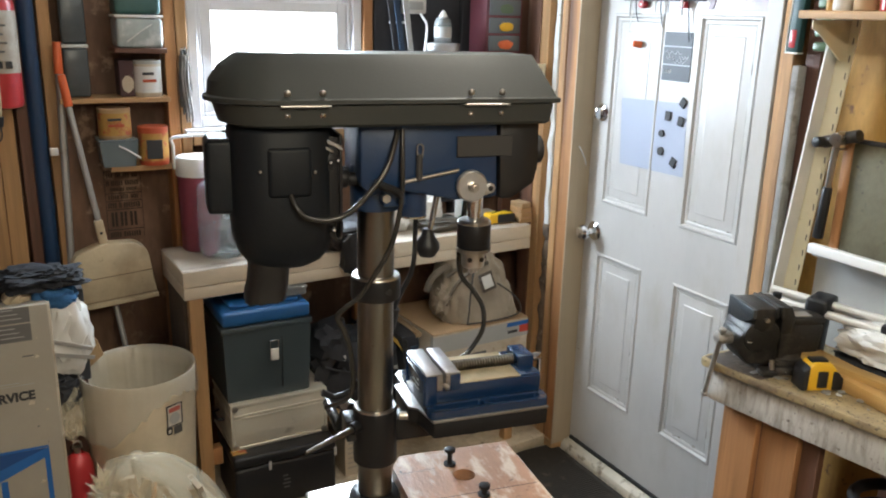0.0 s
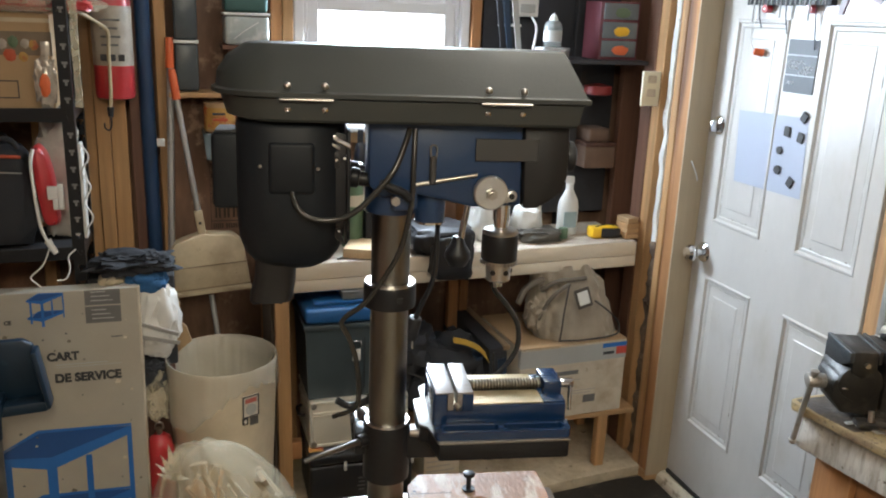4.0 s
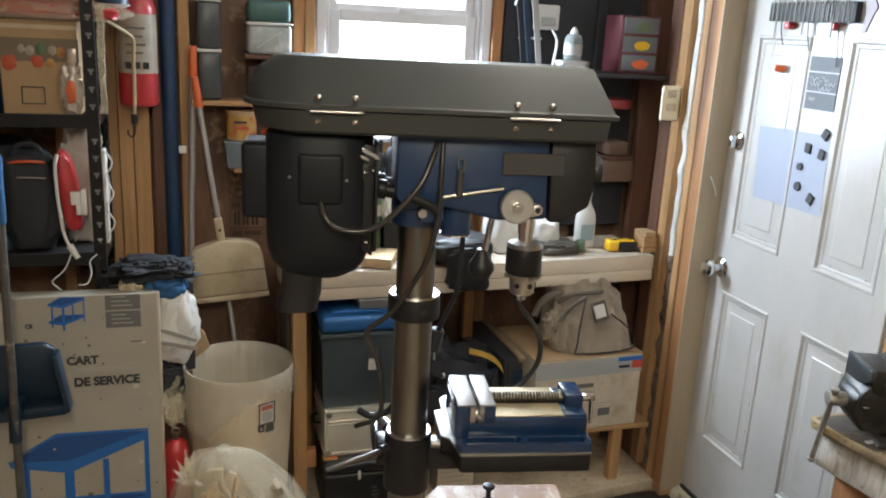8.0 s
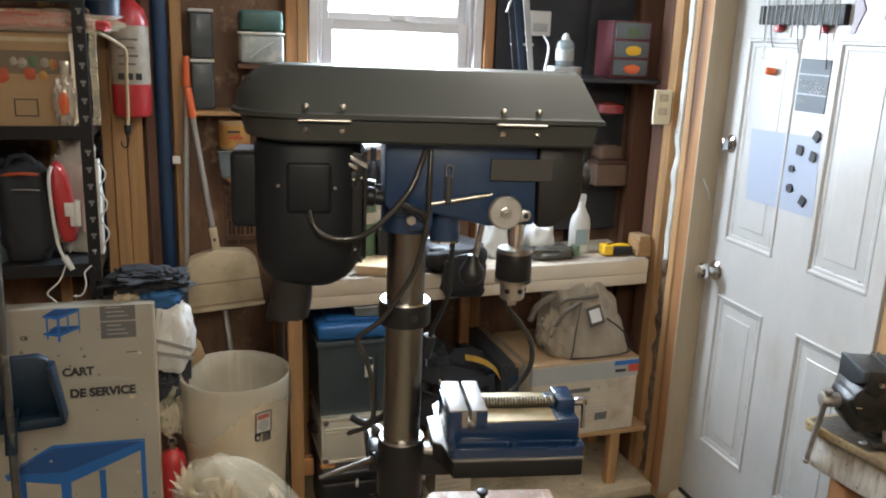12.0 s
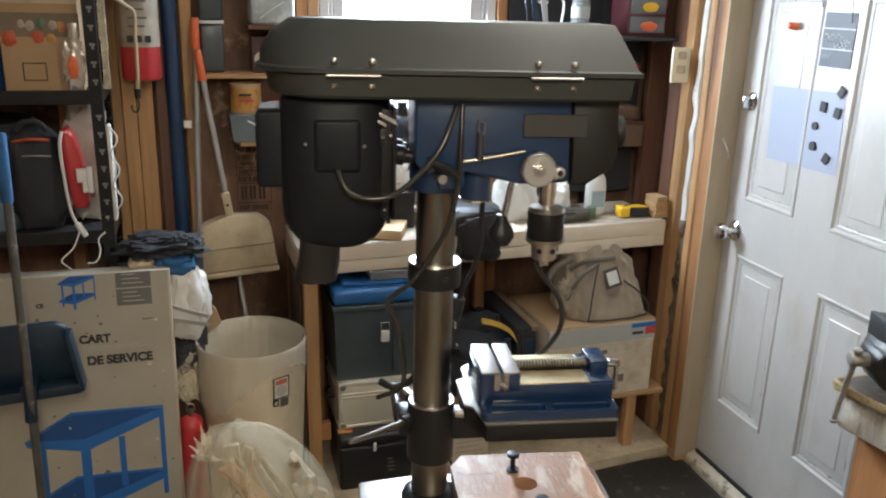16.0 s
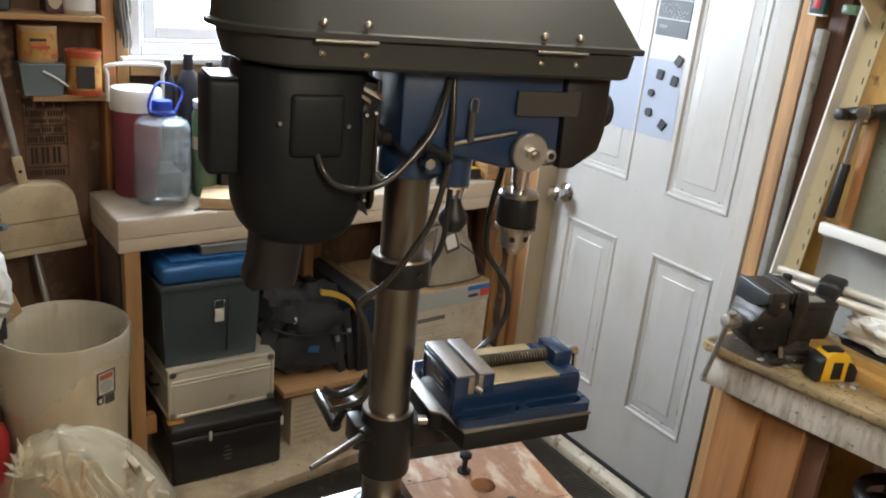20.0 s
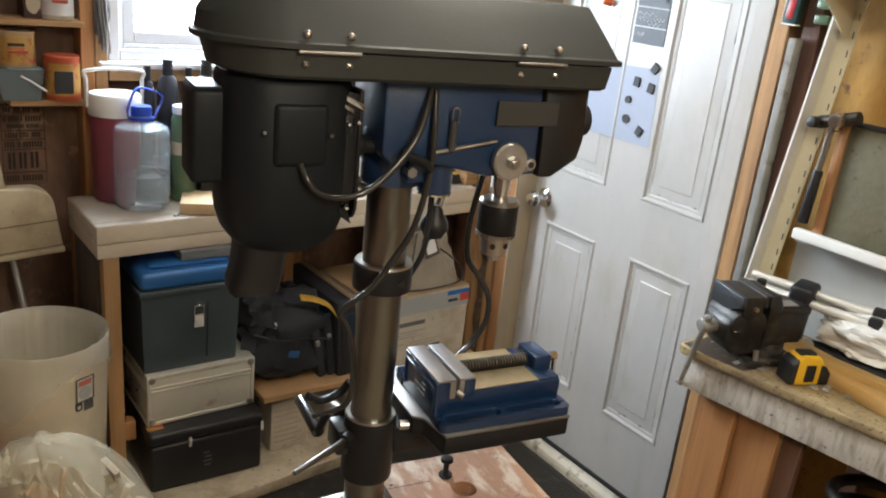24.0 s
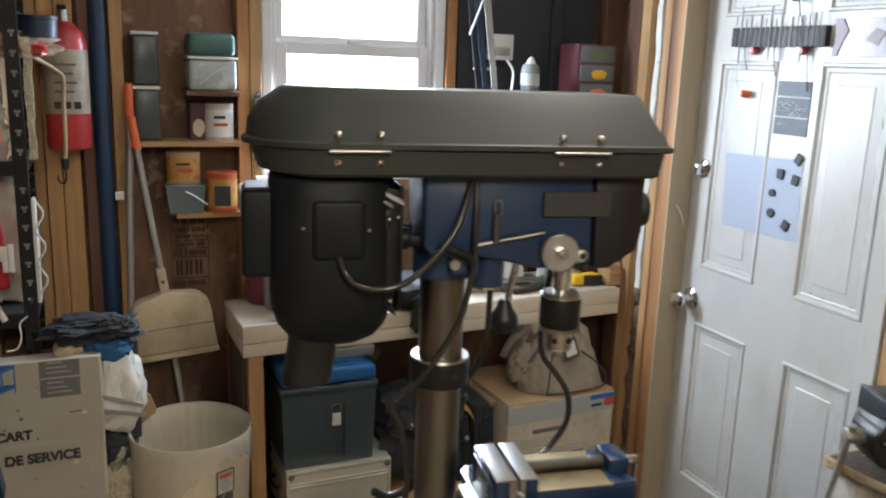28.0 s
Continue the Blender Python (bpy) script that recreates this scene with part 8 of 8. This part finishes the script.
for i in range(12):
    z, y0, y1 = upright_ring(i / 11)
    rings.append([(1.829, y0, z), (1.876, y0, z), (1.876, y1, z), (1.873, y1, z), (1.873, y0 - 0.003, z), (1.829, y0 - 0.003, z)])
part("web", loft(rings), CREAM_METAL, up)
rings = [[(1.8285, y0 + 0.001, z), (1.8285, y0 - 0.0045, z), (1.872, y0 - 0.0045, z), (1.872, y0 - 0.0035, z), (1.8295, y0 - 0.0035, z), (1.8295, y0 + 0.001, z)] for z, y0, y1 in [upright_ring(i / 11) for i in range(12)]]
part("flange", loft(rings), WHITE_METAL, up, "bright white flange")
for i in range(26):
    z, y0, y1 = upright_ring((i + 0.5) / 26)
    part("slot", box((1.8724, y1 + 0.007, z - 0.008), (1.8732, y1 + 0.0098, z + 0.008)), INK, up)
wsh = thing("side_shelf", "tan wooden shelf on a cream bracket with odds and ends", "shelf")
part("shelf_board", box((1.72, 0.40, 1.738), (1.898, 1.395, 1.757), 0.003), STUD_Y, wsh)
part("bracket", prism([(1.735, 1.736), (1.872, 1.736), (1.872, 1.640), (1.850, 1.640), (1.76, 1.705), (1.735, 1.716)], 1.360, 1.364, "y", 0.001), CREAM_METAL, wsh)
for i, (y, r, hh, mt) in enumerate(((1.33, 0.022, 0.06, PLASTIC_WHITE), (1.27, 0.026, 0.045, CARTON), (1.20, 0.03, 0.05, RED), (1.12, 0.03, 0.09, GREY_PANEL), (1.36, 0.012, 0.05, TIN_YELLOW))):
    c = thing("small_pot", "small pot among odds and ends on the shelf", "pot", pose(1.79, y, 1.7576), "pots on the side shelf")
    part("pot", lathe([(r * 0.9, 0), (r, 0.003), (r, hh * 0.8)], 20), mt, c)
    part("pot_lid", lathe([(r * 1.04, hh * 0.8), (r * 1.04, hh * 0.95), (0, hh)], 20, close=False), PLASTIC_WHITE, c)
part("brown_board", box((1.902, 1.458, 1.02), (1.930, 1.500, 2.43), 0.002, 1), BROWN_Z, wall_right, "dark brown upright board")
hm = thing("hammer", "ball hammer with a black rubber grip hung on the wall", "hammer")
part("hammer_head", rod((1.862, 1.392, 1.440), (1.858, 1.292, 1.470), 0.0155, seg=18, bevel=0.003), DARK_IRON, hm)
part("striking_face", rod((1.862, 1.34, 1.458), (1.815, 1.326, 1.458), 0.0165, seg=22, bevel=0.002), STEEL, hm)
part("peen", rod((1.86, 1.39, 1.441), (1.832, 1.394, 1.441), 0.014, seg=18, bevel=0.003), DARK_IRON, hm)
part("shaft", rod((1.858, 1.352, 1.45), (1.862, 1.362, 1.32), 0.008, seg=14), STEEL, hm)
part("grip", rod((1.862, 1.361, 1.33), (1.864, 1.370, 1.195), 0.012, 0.014, 16, 0.003), BLACK, hm)
part("nail", rod((1.93, 1.345, 1.425), (1.84, 1.345, 1.430), 0.003, seg=8), STEEL, hm)
slab = thing("stone_slab", "grey-green stone slab in a wooden edge, leaning", "slab")
part("slab", box((1.872, 0.80, 1.1645), (1.890, 1.300, 1.446), 0.004), CONCRETE, slab)
part("wood_edge", box((1.872, 1.301, 1.1645), (1.892, 1.328, 1.444), 0.003), ORANGE_Z, slab)
part("top_rag", box((1.870, 0.95, 1.4465), (1.893, 1.30, 1.456), 0.003), BLACK_BOARD, slab)
led = thing("steel_ledge", "white enamelled steel shelf edge over a grey panel", "shelf")
part("ledge_lip", box((1.815, 0.55, 1.160), (1.835, 1.346, 1.186), 0.003), WHITE_METAL, led)
part("ledge_deck", box((1.8355, 0.55, 1.150), (1.925, 1.346, 1.162), 0.002), GREY_PANEL, led)
part("grey_panel", box((1.895, 0.55, 0.906), (1.905, 1.37, 1.149)), GREY_PANEL, led)
hm.location = (-0.012, -0.022, 0.0)
hk = thing("door_hanger", "dark rounded hanger with a black cord on the door", "hanger")
part("hanger_body", lump((DFX - 0.022, 2.062, 1.945), (0.020, 0.040, 0.038), 0.2, 2.5, 3, 77, None, 0.9), BLACK, hk)
part("cord", tube([(DFX - 0.02, 2.055, 1.912), (DFX - 0.024, 2.045, 1.88), (DFX - 0.026, 2.030, 1.85), (DFX - 0.026, 2.032, 1.80)], 0.0018, 6), LINE, hk)
lv = thing("spirit_level", "dark green level with a red end hung by the door", "level", pose(1.868, 1.522, 1.652, 2, 0, 0))
part("level_body", box((0, -0.020, 0.0), (0.025, 0.018, 0.62), 0.005), surf("dark_green_paint", (0.02, 0.06, 0.06), 0.45), lv)
part("red_end", box((-0.0015, -0.010, 0.012), (0.004, 0.010, 0.058), 0.003), RED, lv)
part("level_rim", box((-0.001, 0.0165, 0.0), (0.026, 0.0195, 0.62), 0.001, 1), WHITE_METAL, lv)
part("rim_end", box((-0.001, -0.0205, -0.003), (0.026, 0.0195, 0.001), 0.001, 1), WHITE_METAL, lv)
solo("grey_lath", box((1.865, 1.487, 0.906), (1.898, 1.508, 1.62), 0.003), surf("weathered_grey", (0.30, 0.29, 0.28), 0.7, 0, 0.3, 12, 90, 0.15, (0.12, 0.10, 0.09), 0.4, 12), "weathered grey lath standing behind the vise", "lath")
fin = thing("louvre_panel", "dull green slatted panel hung high on the wall", "panel")
for i in range(7):
    part("slat", box((1.86, 1.415, 1.66 + i * 0.035), (1.89, 1.452, 1.682 + i * 0.035), 0.004), GREEN, fin)
